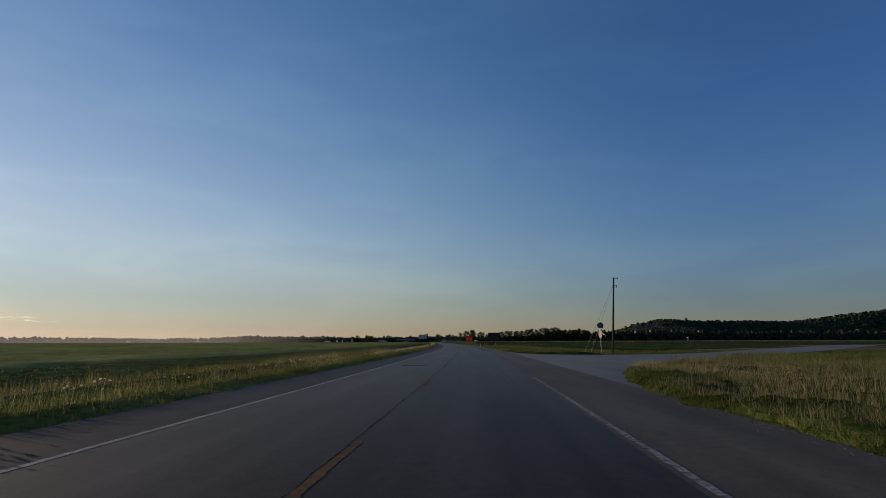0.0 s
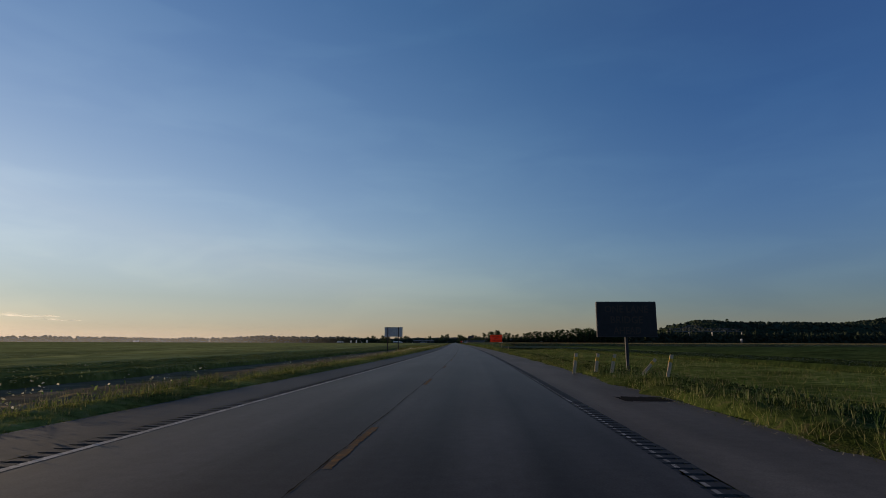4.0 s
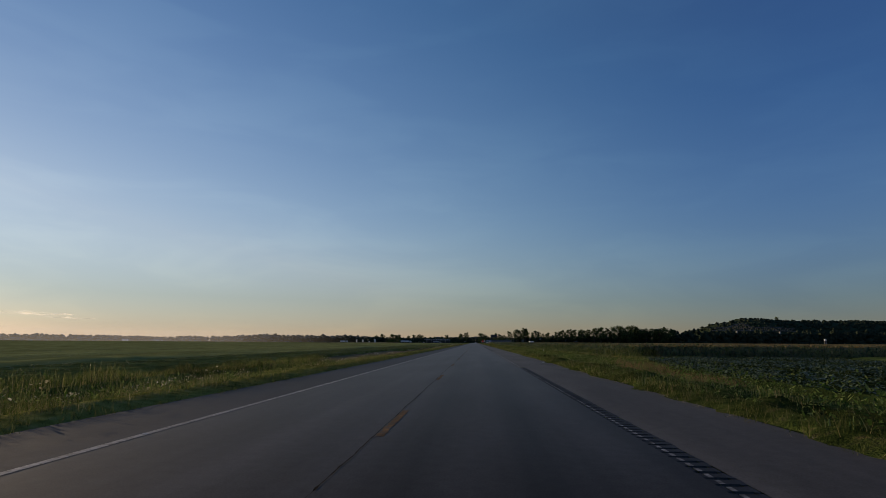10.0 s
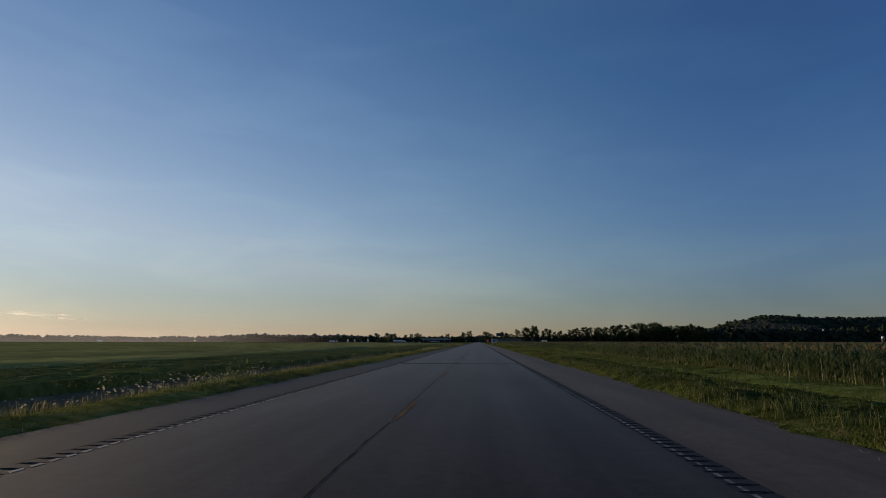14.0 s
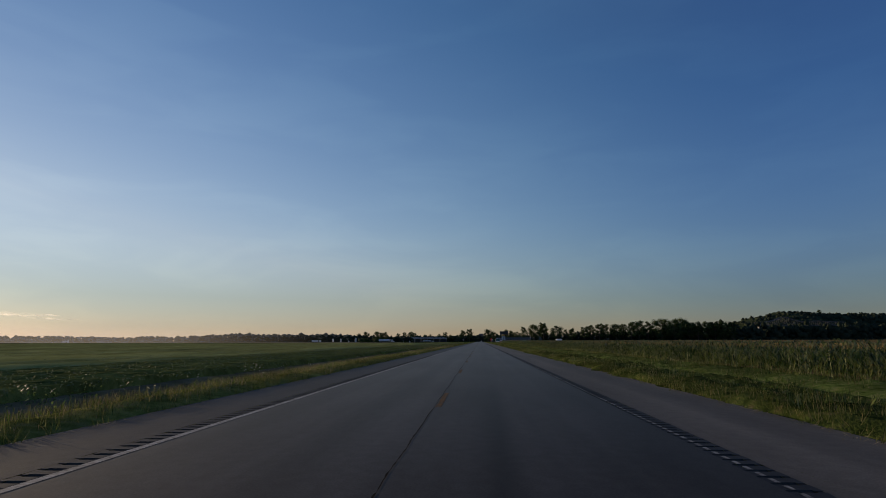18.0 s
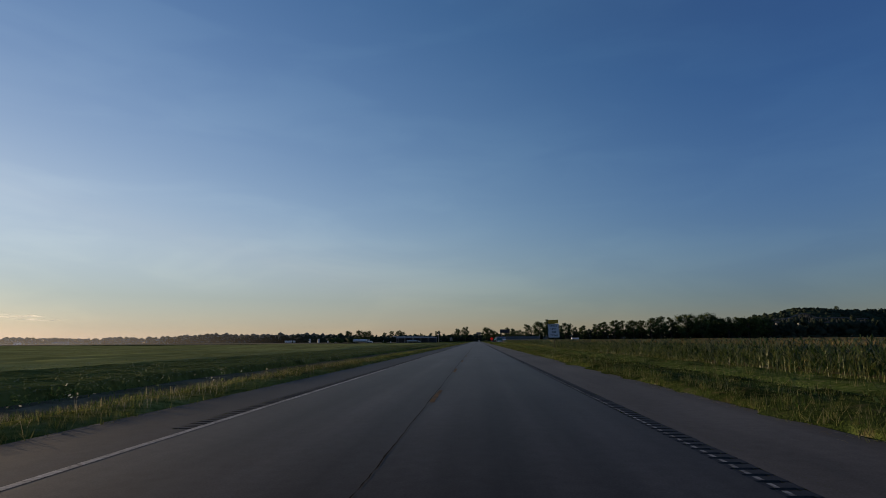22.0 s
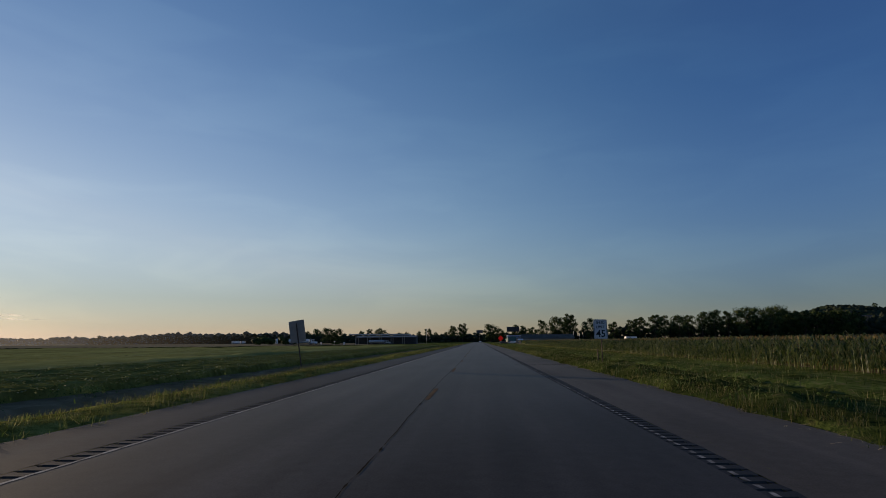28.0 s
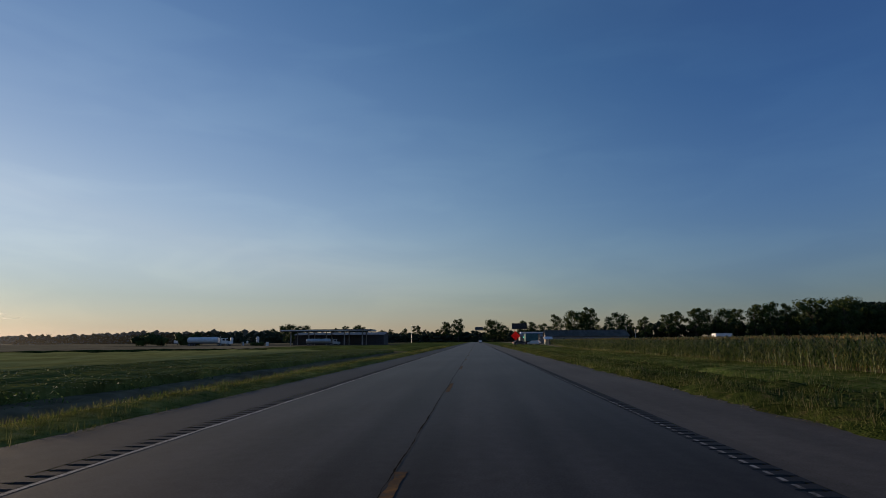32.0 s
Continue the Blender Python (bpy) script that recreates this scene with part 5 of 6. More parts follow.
def tree(name, h, w, seed, lobes_n=9, per=46, leaf=None, bare=0.2, leaf_size=0.36, airy=False):
    rng = np.random.default_rng(seed)
    root = new(name)
    bm = bmesh.new()
    pts = [Vector((0, 0, -0.3))]
    for k in range(1, 5):
        pts.append(Vector((rng.normal(0, 0.02 * h), rng.normal(0, 0.02 * h), h * 0.19 * k)))
    r0 = 0.021 * h
    for i in range(4):
        tube(pts[i], pts[i + 1], r0 * (1 - i * 0.22), r0 * (1 - (i + 1) * 0.22), 7, bm)
    lobes = []
    for k in range(lobes_n):
        f = (k + 0.5) / lobes_n
        zc = h * (bare + 0.06 + (0.86 - bare) * f)
        prof = math.sqrt(max(0.05, 1 - ((f - 0.42) / 0.66) ** 2))
        ang = k * 2.4 + rng.uniform(-0.5, 0.5)
        off = w * 0.5 * prof * rng.uniform(0.3, 0.78)
        rr = w * rng.uniform(0.15, 0.24) * (0.55 + 0.45 * prof) * (0.74 if airy else 1)
        c = Vector((off * math.cos(ang), off * math.sin(ang), zc))
        lobes.append((c.x, c.y, c.z, rr * 1.2, rr * 1.2, rr * rng.uniform(0.7, 0.95)))
        start = Vector((0, 0, max(0.1 * h, zc - 0.18 * h - off * 0.4)))
        tube(start, c, r0 * 0.3, r0 * 0.08, 5, bm)
    part("trunk", bm, M_BARK, root)
    v = crown_quads(rng, lobes, per, leaf_size)
    cores = crown_cores(rng, lobes, 0.5)
    f = np.concatenate([np.arange(len(v)).reshape(-1, 4), cores[1] + len(v)])
    mesh_object("crown", np.concatenate([v, cores[0]]), f, leaf or M_LEAF, root)
    return root


TREE_KINDS = [
    (tree("tree", 20, 15, 1, 15, 150), 20), (tree("tree", 20, 12, 2, 13, 150), 20), (tree("tree", 20, 11, 3, 14, 140, bare=0.16), 20),
    (tree("tree", 20, 13, 4, 15, 130, bare=0.24, airy=True), 20), (tree("tree", 20, 18, 5, 19, 150, bare=0.12), 20), (tree("tree", 20, 10, 6, 13, 140, bare=0.14, airy=True), 20)]


def put_tree(k, x, y, h, turn=0.0, label="leafy broadleaf tree standing dark against the sky", z=-0.6, wide=1.0, group="trees along the far edge of the fields"):
    ob, h0 = TREE_KINDS[k]
    c = copy_thing(ob, pose(x, y, z, 0, 0, turn))
    sc = h / h0
    c.scale = (sc * wide, sc * wide, sc)
    return tagged(c, label, "tree", group)


# kind, x, y and height of each tree
GROVE_BY_THE_CORN = [(3, 179, 1478, 27), (3, 190, 1488, 30), (3, 202, 1472, 32), (2, 214, 1480, 31), (0, 231, 1476, 31), (3, 245, 1486, 32), (1, 255, 1472, 35), (0, 268, 1470, 36), (5, 283, 1471, 36), (4, 303, 1466, 39), (0, 318, 1448, 37), (4, 335, 1470, 40)]
TREES_AT_THE_YARDS = [(2, 76, 1478, 27), (0, 95, 1490, 31), (3, 111, 1492, 35), (1, 118, 1550, 33), (0, 132, 1478, 28), (5, 150, 1500, 23), (2, 158, 1480, 24), (4, 16, 1476, 22), (0, 27, 1484, 17), (1, -17, 1486, 24), (0, -29, 1492, 21), (5, -38, 1500, 14), (1, 57, 1505, 21), (2, 48, 1520, 23), (0, 64, 1470, 18), (5, -51, 1505, 14)]
TREES_AT_THE_TRUCK_STOP = [(4, -213, 1552, 20), (0, -228, 1560, 17), (4, -176, 1470, 19), (4, -166, 1476, 18), (3, -150, 1540, 17), (3, -136, 1520, 19), (2, -126, 1530, 20), (3, -117, 1512, 18), (5, -88, 1520, 15), (2, -72, 1510, 15), (3, -62, 1530, 19), (0, -100, 1540, 14)]
rt = random.Random(5)
for k, x, y, h in GROVE_BY_THE_CORN + TREES_AT_THE_YARDS + TREES_AT_THE_TRUCK_STOP:
    put_tree(k, x, y, h, rt.uniform(0, 360), wide=rt.uniform(0.85, 1.1))
for i, (ob, _) in enumerate(TREE_KINDS):
    ob.matrix_world = pose(346 + 13 * i, 1462 - 2 * i, -0.6, 0, 0, 60 * i) @ Matrix.Scale(1.7, 4)
    tagged(ob, "tall leafy tree at the edge of the dark wood", "tree", "trees along the far edge of the fields")


def woods(name, spots, leaf_mat, per, size, seed, label, fill=0.8):
    """A belt of joined trees: trunks and clumped crowns, none standing for itself."""
    rng = np.random.default_rng(seed)
    V, C = [], []
    for x, y, z, h, w in spots:
        lobes = []
        for k in range(7):
            f = (k + 0.5) / 7
            prof = math.sqrt(1 - ((f - 0.35) / 0.7) ** 2)
            lobes.append((x + rng.uniform(-0.36, 0.36) * w * prof, y + rng.normal(0, 0.2 * w), z + h * (0.08 + 0.76 * f), w * rng.uniform(0.28, 0.4) * prof, w * 0.36 * prof, h * rng.uniform(0.14, 0.2)))
        lobes.append((x, y - 0.15 * w, z + h * 0.12, w * 0.6, w * 0.4, h * 0.14))
        V.append(crown_quads(rng, lobes, per, size * h / 20))
        C += lobes
    V = np.concatenate(V)
    cores = crown_cores(rng, C, fill)
    f = np.arange(len(V)).reshape(-1, 4)
    ob = mesh_object(name, np.concatenate([V, cores[0]]), np.concatenate([f, cores[1] + len(V)]), leaf_mat)
    return tagged(ob, label, "woodland", kind="stuff")


def line_spots(pts, gap, rows, depth, seed, hv=0.15, wf=0.75):
    """Tree spots along a broken line of (x, y, height)."""
    rng = np.random.default_rng(seed)
    P = np.array(pts, float)
    d = np.concatenate([[0], np.cumsum(np.hypot(*np.diff(P[:, :2], axis=0).T))])
    t = np.arange(0, d[-1], gap)
    out = []
    for r in range(rows):
        for q in t + rng.uniform(-gap * 0.4, gap * 0.4, len(t)):
            x, y, h = (np.interp(q, d, P[:, i]) for i in range(3))
            hh = h * (1 + rng.normal(0, hv)) * (0.8 if r == 0 and rows > 1 else 1.0)
            out.append((x + rng.normal(0, 2), y + r * depth + rng.normal(0, 3), -0.7, hh, hh * wf * rng.uniform(0.8, 1.2)))
    return out


# right-hand woods, then the far left belts
woods("woodland_edge", line_spots([(60, 1500, 13), (140, 1494, 19), (250, 1490, 23), (330, 1480, 32), (400, 1465, 32), (700, 1450, 32), (1000, 1440, 30), (1500, 1430, 30)], 8.5, 2, 12, 71, 0.1), M_LEAF_FAR, 14, 0.6, 72, "dense dark wood beyond the corn")
woods("woodland_edge", line_spots([(-60, 1560, 9), (-200, 1600, 12), (-330, 1750, 20), (-620, 1990, 22), (-640, 1995, 28), (-800, 2000, 19), (-1000, 1990, 17), (-1400, 1980, 23), (-1700, 1960, 20), (-2300, 1900, 22)], 11, 2, 14, 73, 0.07, 1.5), M_LEAF_HAZE, 5, 0.6, 74, "low hazy tree belt on the horizon", 0.95)
woods("woodland_edge", line_spots([(-560, 1590, 13), (-300, 1540, 13.5), (-150, 1500, 13), (-20, 1480, 10)], 7.5, 2, 10, 77, 0.1, 1.2), M_LEAF_FAR, 9, 0.7, 78, "low dark tree belt behind the truck stop")
woods("woodland_edge", line_spots([(-140, 1640, 13), (-40, 1620, 15), (70, 1560, 15)], 8, 2, 14, 75, 0.1, 1.3), M_LEAF_FAR, 9, 0.7, 76, "dark scrub and trees behind the highway's end")


# ---------------------------------------------------------------- hills and the far bridge
def hill(name, ridge, depth, mat, label, seed, clumps=0, amp=3.0):
    """A long rounded hill below a ridge line of (x, y, z)."""
    rng = np.random.default_rng(seed)
    P = np.array(ridge, float)
    xs = np.linspace(P[0, 0], P[-1, 0], 90)
    zy = np.interp(xs, P[:, 0], P[:, 2])
    yy = np.interp(xs, P[:, 0], P[:, 1])
    prof = np.array([(-1, 0), (-0.75, 0.2), (-0.5, 0.52), (-0.25, 0.84), (0, 1), (0.4, 0.8), (1, 0)])
    X = np.repeat(xs[:, None], len(prof), 1)
    Y = yy[:, None] + prof[:, 0] * depth
    Z = zy[:, None] * prof[:, 1] - 1 + rng.normal(0, amp, X.shape) * (prof[:, 1] > 0.1)
    Z[:, 0] = Z[:, -1] = -2
    idx = np.arange(X.size).reshape(X.shape)
    f = np.stack([idx[:-1, :-1], idx[1:, :-1], idx[1:, 1:], idx[:-1, 1:]], -1).reshape(-1, 4)
    ob = mesh_object(name, np.stack([X, Y, Z], -1).reshape(-1, 3), f, mat)
    tagged(ob, label, "hill", kind="structure")
    if clumps:
        x = rng.uniform(P[0, 0], P[-1, 0], clumps)
        g = rng.uniform(-0.8, 0.05, clumps)
        zz = np.interp(x, P[:, 0], P[:, 2]) * np.interp(g, prof[:, 0], prof[:, 1])
        y = np.interp(x, P[:, 0], P[:, 1]) + g * depth
        lob = [(x[i], y[i], zz[i] + 1.5, rng.uniform(6, 11), 9, rng.uniform(4, 8)) for i in range(clumps)]
        V = crown_quads(rng, lob, 7, 2.0)
        cores = crown_cores(rng, lob, 1.0)
        f = np.concatenate([np.arange(len(V)).reshape(-1, 4), cores[1] + len(V)])
        ob = mesh_object(name + "_woods", np.concatenate([V, cores[0]]), f, M_LEAF_FAR)
        tagged(ob, "dark woods covering the hill", "woodland", kind="stuff")


hill("wooded_hill", [(860, 2650, 4), (955, 2650, 66), (1040, 2650, 88), (1110, 2650, 103), (1180, 2650, 104), (1260, 2650, 96), (1520, 2650, 95), (1800, 2650, 93), (1944, 2650, 108), (2091, 2650, 130), (2291, 2650, 150), (2900, 2650, 170), (3600, 2600, 160)], 420, M_HILL,
     "long wooded hill beyond the river plain", 81, 2200)
put_tree(0, 1264, 2640, 22, 40, "single tree standing out on the hill's crest", 92)
hill("far_ridge", [(-900, 4300, 12), (-500, 4300, 30), (-100, 4300, 40), (200, 4300, 38), (600, 4300, 34), (1100, 4300, 30)], 300, M_RIDGE, "pale hazy ridge on the horizon", 82, 0, 2.5)


def truss_bridge():
    """A through-truss bridge on piers: two truss spans with humped top chords and a deck."""
    root = empty("truss_bridge", pose(990, 2330, 0, 0, 0, 8), "long grey steel truss bridge before a wooded hill", "bridge")
    a = lambda *k: tube(*k, 0.8, None, 6)
    zb = 49
    part("deck", box(330, 9, 2.2, (30, 0, zb - 2.2)), M_TRUSS, root)
    for i, x in enumerate((-110, -40, 60, 125, 190)):
        part("pier", box(3, 7, zb - 2, (x, 0, -1), bevel=0.5), M_WALL, root)
    n = 22
    hts = [9 + 16 * max(0, math.exp(-((k - 7) / 2.6) ** 2)) + 4 * max(0, math.exp(-((k - 15) / 3.5) ** 2)) for k in range(n + 1)]
    xs = [-120 + 300 * k / n for k in range(n + 1)]
    for side in (-4.5, 4.5):
        for k in range(n):
            part("top_chord", a((xs[k], side, zb + hts[k]), (xs[k + 1], side, zb + hts[k + 1])), M_TRUSS, root)
            part("upright", tube((xs[k], side, zb), (xs[k], side, zb + hts[k]), 0.45, None, 6), M_TRUSS, root)
            if k % 2:
                part("diagonal", tube((xs[k], side, zb), (xs[k + 1], side, zb + hts[k + 1]), 0.45, None, 6), M_TRUSS, root)
            else:
                part("diagonal", tube((xs[k], side, zb + hts[k]), (xs[k + 1], side, zb), 0.45, None, 6), M_TRUSS, root)
    return root


truss_bridge()


# ---------------------------------------------------------------- thin streaks of cloud low over the horizon
def cloud_material():
    m = bpy.data.materials.new("thin_cloud")
    m.use_nodes = True
    n, l = m.node_tree.nodes, m.node_tree.links
    n.remove(n["Principled BSDF"])
    tc, no, mr = n.new("ShaderNodeTexCoord"), n.new("ShaderNodeTexNoise"), n.new("ShaderNodeMapRange")
    mp = n.new("ShaderNodeMapping")
    mp.inputs["Scale"].default_value = (0.006, 0.006, 0.06)
    no.inputs["Scale"].default_value, no.inputs["Detail"].default_value = 1.0, 5
    l.new(tc.outputs["Object"], mp.inputs[0])
    l.new(mp.outputs[0], no.inputs[0])
    for i, v in enumerate((0.38, 0.7, 0.0, 0.5)):
        mr.inputs[i + 1].default_value = v
    l.new(no.outputs["Fac"], mr.inputs[0])
    clear, lit, mix = n.new("ShaderNodeBsdfTransparent"), n.new("ShaderNodeBsdfTranslucent"), n.new("ShaderNodeMixShader")
    lit.inputs[0].default_value = (0.9, 0.88, 0.86, 1)
    l.new(mr.outputs[0], mix.inputs[0])
    l.new(clear.outputs[0], mix.inputs[1])
    l.new(lit.outputs[0], mix.inputs[2])
    l.new(mix.outputs[0], n["Material Output"].inputs[0])
    return m


M_CLOUD = cloud_material()


def mist_material():
    """Sheet of thin evening dust and haze, scattering the low sun, thinning out upwards."""
    m = bpy.data.materials.new("mist_and_haze")
    m.use_nodes = True
    n, l = m.node_tree.nodes, m.node_tree.links
    n.remove(n["Principled BSDF"])
    tc, no, mr, sep = n.new("ShaderNodeTexCoord"), n.new("ShaderNodeTexNoise"), n.new("ShaderNodeMapRange"), n.new("ShaderNodeSeparateXYZ")
    mp = n.new("ShaderNodeMapping")
    mp.inputs["Scale"].default_value = (0.004, 0.004, 0.03)
    no.inputs["Scale"].default_value, no.inputs["Detail"].default_value = 1.0, 3
    l.new(tc.outputs["Object"], mp.inputs[0])
    l.new(mp.outputs[0], no.inputs[0])
    l.new(tc.outputs["Object"], sep.inputs[0])
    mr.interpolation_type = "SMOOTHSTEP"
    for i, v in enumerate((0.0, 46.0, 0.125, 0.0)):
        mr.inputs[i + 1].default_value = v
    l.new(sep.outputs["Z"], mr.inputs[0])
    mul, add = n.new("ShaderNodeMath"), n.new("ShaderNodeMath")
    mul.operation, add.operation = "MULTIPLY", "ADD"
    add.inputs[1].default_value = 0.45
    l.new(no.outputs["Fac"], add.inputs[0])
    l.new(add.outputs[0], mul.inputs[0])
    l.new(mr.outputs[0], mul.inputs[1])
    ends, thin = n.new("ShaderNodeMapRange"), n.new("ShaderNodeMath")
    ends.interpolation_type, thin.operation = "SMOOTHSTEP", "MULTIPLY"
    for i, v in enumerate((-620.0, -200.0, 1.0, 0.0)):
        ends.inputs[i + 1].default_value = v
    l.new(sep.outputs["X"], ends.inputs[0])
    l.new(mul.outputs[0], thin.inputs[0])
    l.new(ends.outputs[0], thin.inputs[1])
    clear, lit, mix = n.new("ShaderNodeBsdfTransparent"), n.new("ShaderNodeBsdfTranslucent"), n.new("ShaderNodeMixShader")
    lit.inputs[0].default_value = (0.8, 0.8, 0.8, 1)
    l.new(thin.outputs[0], mix.inputs[0])
    l.new(clear.outputs[0], mix.inputs[1])
    l.new(lit.outputs[0], mix.inputs[2])
    l.new(mix.outputs[0], n["Material Output"].inputs[0])
    return m


def mist_bank(x0, y0, x1, y1, label):
    """A long low sheet standing in for mist and haze over the far fields."""
    root = empty("mist_bank", pose(0, 0, -0.6), label, "mist", kind="structure")
    k = 40
    bm = bmesh.new()
    rows = [[bm.verts.new((x0 + (x1 - x0) * i / k, y0 + (y1 - y0) * i / k, z)) for i in range(k + 1)] for z in (0, 12, 28, 46)]
    for a, b in zip(rows, rows[1:]):
        for i in range(k):
            bm.faces.new((a[i], a[i + 1], b[i + 1], b[i]))
    part("veil", bm, M_MIST, root)


M_MIST = mist_material()
mist_bank(-2400, 1700, -190, 1430, "flat sheet of sunlit mist and distance haze over the far fields")
mist_bank(-1300, 1300, -190, 1260, "flat sheet of sunlit dust and distance haze over the stubble")


def cloud_wisp(x, y, z, length, thick, slope, label):
    bm = bmesh.new()
    k = 24
    top = [bm.verts.new((length * (i / k - 0.5), 40 * math.sin(i * 0.5), slope * length * (i / k - 0.5) + thick * math.sin(math.pi * i / k) ** 0.8 * (0.5 + 0.16 * math.sin(i * 1.3)))) for i in range(k + 1)]
    low = [bm.verts.new((v.co.x, v.co.y, slope * v.co.x - thick * math.sin(math.pi * i / k) ** 0.8 * (0.4 + 0.12 * math.cos(i * 1.7)))) for i, v in enumerate(top)]
    for i in range(k):
        bm.faces.new((top[i], top[i + 1], low[i + 1], low[i]))
    root = empty("cloud", pose(x, y, z, 0, 0, 38), label, "cloud", kind="structure")
    part("wisp", bm, M_CLOUD, root)


cloud_wisp(-3440, 4290, 205, 620, 26, -0.025, "thin pale streak of cloud low over the horizon")
cloud_wisp(-3080, 4250, 168, 330, 14, -0.03, "thin pale streak of cloud low over the horizon")


# ---------------------------------------------------------------- signs along the road
def frame_band(name, w, h, t, z0, y, mat, parent):
    """A flat border ring of a sign."""
    bm = bmesh.new()
    for x0, x1, za, zb in ((-w / 2, w / 2, h - t, h), (-w / 2, w / 2, 0, t), (-w / 2, -w / 2 + t, t, h - t), (w / 2 - t, w / 2, t, h - t)):
        box(x1 - x0, 0.003, zb - za, ((x0 + x1) / 2, y, z0 + za), bm=bm)
    return part(name, bm, mat, parent)


def stop_sign():
    root = empty("stop_sign", pose(8.55, 58.3, 0), "back of a stop sign below a navy route shield", "road sign")
    part("post", box(0.06, 0.05, 3.3, (0, 0, -0.3), bevel=0.008), M_STEEL, root)
    pts = [(0.53 * math.cos(radians(22.5 + 45 * i)), 0.53 * math.sin(radians(22.5 + 45 * i)) + 2.18) for i in range(8)]
    o = part("octagon_plate", plate(pts, 0.006), M_SIGNBACK, root, "bare cream back of the octagonal plate")
    o.matrix_local = pose(-0.04, 0, 0, 0, 0, -87)
    p5 = [(-0.3, 2.78), (0.3, 2.78), (0.36, 3.2), (0, 3.42), (-0.36, 3.2)]
    sh = part("route_shield", plate(p5, 0.006), M_NAVY, root, "navy pentagonal route shield")
    sh.location.y = -0.05
    for k, (w, z) in enumerate(((0.34, 3.12), (0.26, 2.97), (0.4, 2.85))):
        part("lettering_bar", plate([(-w / 2, z), (w / 2, z), (w / 2, z + 0.05), (-w / 2, z + 0.05)], 0.003), M_SIGNYELLOW if k == 1 else M_BLUE, root).location.y = -0.054
    return root


def utility_pole():
    root = empty("utility_pole", pose(13.65, 69.7, 0, 0, 3.9, 0), "weathered wooden utility pole held by guy wires", "utility pole")
    bm = bmesh.new()
    tube((0, 0, -1), (0.02, 0, 5), 0.13, 0.115, 14, bm)
    tube((0.02, 0, 5), (0.0, 0, 9.7), 0.115, 0.09, 14, bm)
    part("pole", bm, M_WOODPOLE, root, smooth_shade=True)
    part("bracket", tube((0, 0, 9.55), (0.5, 0, 9.62), 0.035), M_STEEL, root)
    part("insulator", tube((0.5, 0, 9.5), (0.5, 0, 9.78), 0.05, 0.03), M_DARK, root)
    for z in (8.62, 8.42):
        part("bolt_arm", tube((-0.16, 0, z), (0.42, 0, z), 0.022), M_STEEL, root)
        part("insulator", tube((0.38, 0, z - 0.08), (0.38, 0, z + 0.1), 0.05, 0.035), M_DARK, root)
    for base, guard in (((-3.75, -0.4, -0.25), 0.34), ((-2.75, 0.3, -0.25), 0.34)):
        a, b = Vector((0, 0, 8.8)), Vector(base)
        w = part("guy_wire", tube(a, b, 0.012, None, 6), M_WIRE, root)
        part("wire_guard", tube(b, b + (a - b) * 0.27, 0.035, 0.03, 8), M_YGUARD, w, "yellow plastic guard")
    return root


def message_board():
    root = empty("message_board", pose(8.2, 151.5, 0, 0, 0, -1.5), "black portable message board, unlit, on a mast in the grass", "message board")
    part("panel", box(3.45, 0.22, 2.06, (0, 0.11, 1.73), bevel=0.03), M_DARK, root)
    part("screen", box(3.33, 0.01, 1.94, (0, -0.006, 1.79)), M_SCREEN, root)
    for i, tx in enumerate(("ONE LANE", "BRIDGE", "AHEAD")):
        words("lettering", tx, 0.42, (2.5, 1.85, 1.6)[i], (0, -0.012, 3.14 - i * 0.62), M_LED, root, 0.002)
    part("mast", box(0.16, 0.16, 2.0, (0.02, 0.35, -0.2), bevel=0.01), M_DARK, root)
    return root


def delineator(x, y, tilt, first=None):
    m = pose(x, y, -0.12, 0, tilt, 0)
    if first:
        return copy_thing(first, m)
    root = empty("delineator_post", m, "pale leaning marker post with a reflector band", "marker post", "marker posts round the message board")
    part("post", box(0.15, 0.04, 1.05, (0, 0, 0), bevel=0.008), M_LUMBER, root)
    part("reflector_band", box(0.154, 0.044, 0.16, (0, 0, 0.72)), M_SIGNYELLOW, root, "yellow reflector band")
    return root


def guide_sign():
    root = empty("guide_sign", pose(-12.6, 217, 0, 0, 0, 2), "ribbed aluminium back of a large guide sign", "road sign")
    for i in range(6):
        p = part("panel_plank", box(3.22, 0.012, 0.268, (0, 0.05, 2.4 + i * 0.275)), M_ALU, root)
        part("rib", box(3.22, 0.045, 0.022, (0, 0.025, 2.4 + i * 0.275 + 0.246)), M_ALU, p)
    part("edge_trim", box(3.26, 0.05, 0.03, (0, 0.03, 4.05)), M_DARK, root)
    for x in (-1.02, 0.9):
        bm = box(0.15, 0.012, 5.35, (x, -0.14, -1.3))
        box(0.15, 0.012, 5.35, (x, 0.0, -1.3), bm=bm)
        box(0.012, 0.13, 5.35, (x, -0.07, -1.3), bm=bm)
        part("post", bm, M_POST, root, "brown steel beam post")
    return root


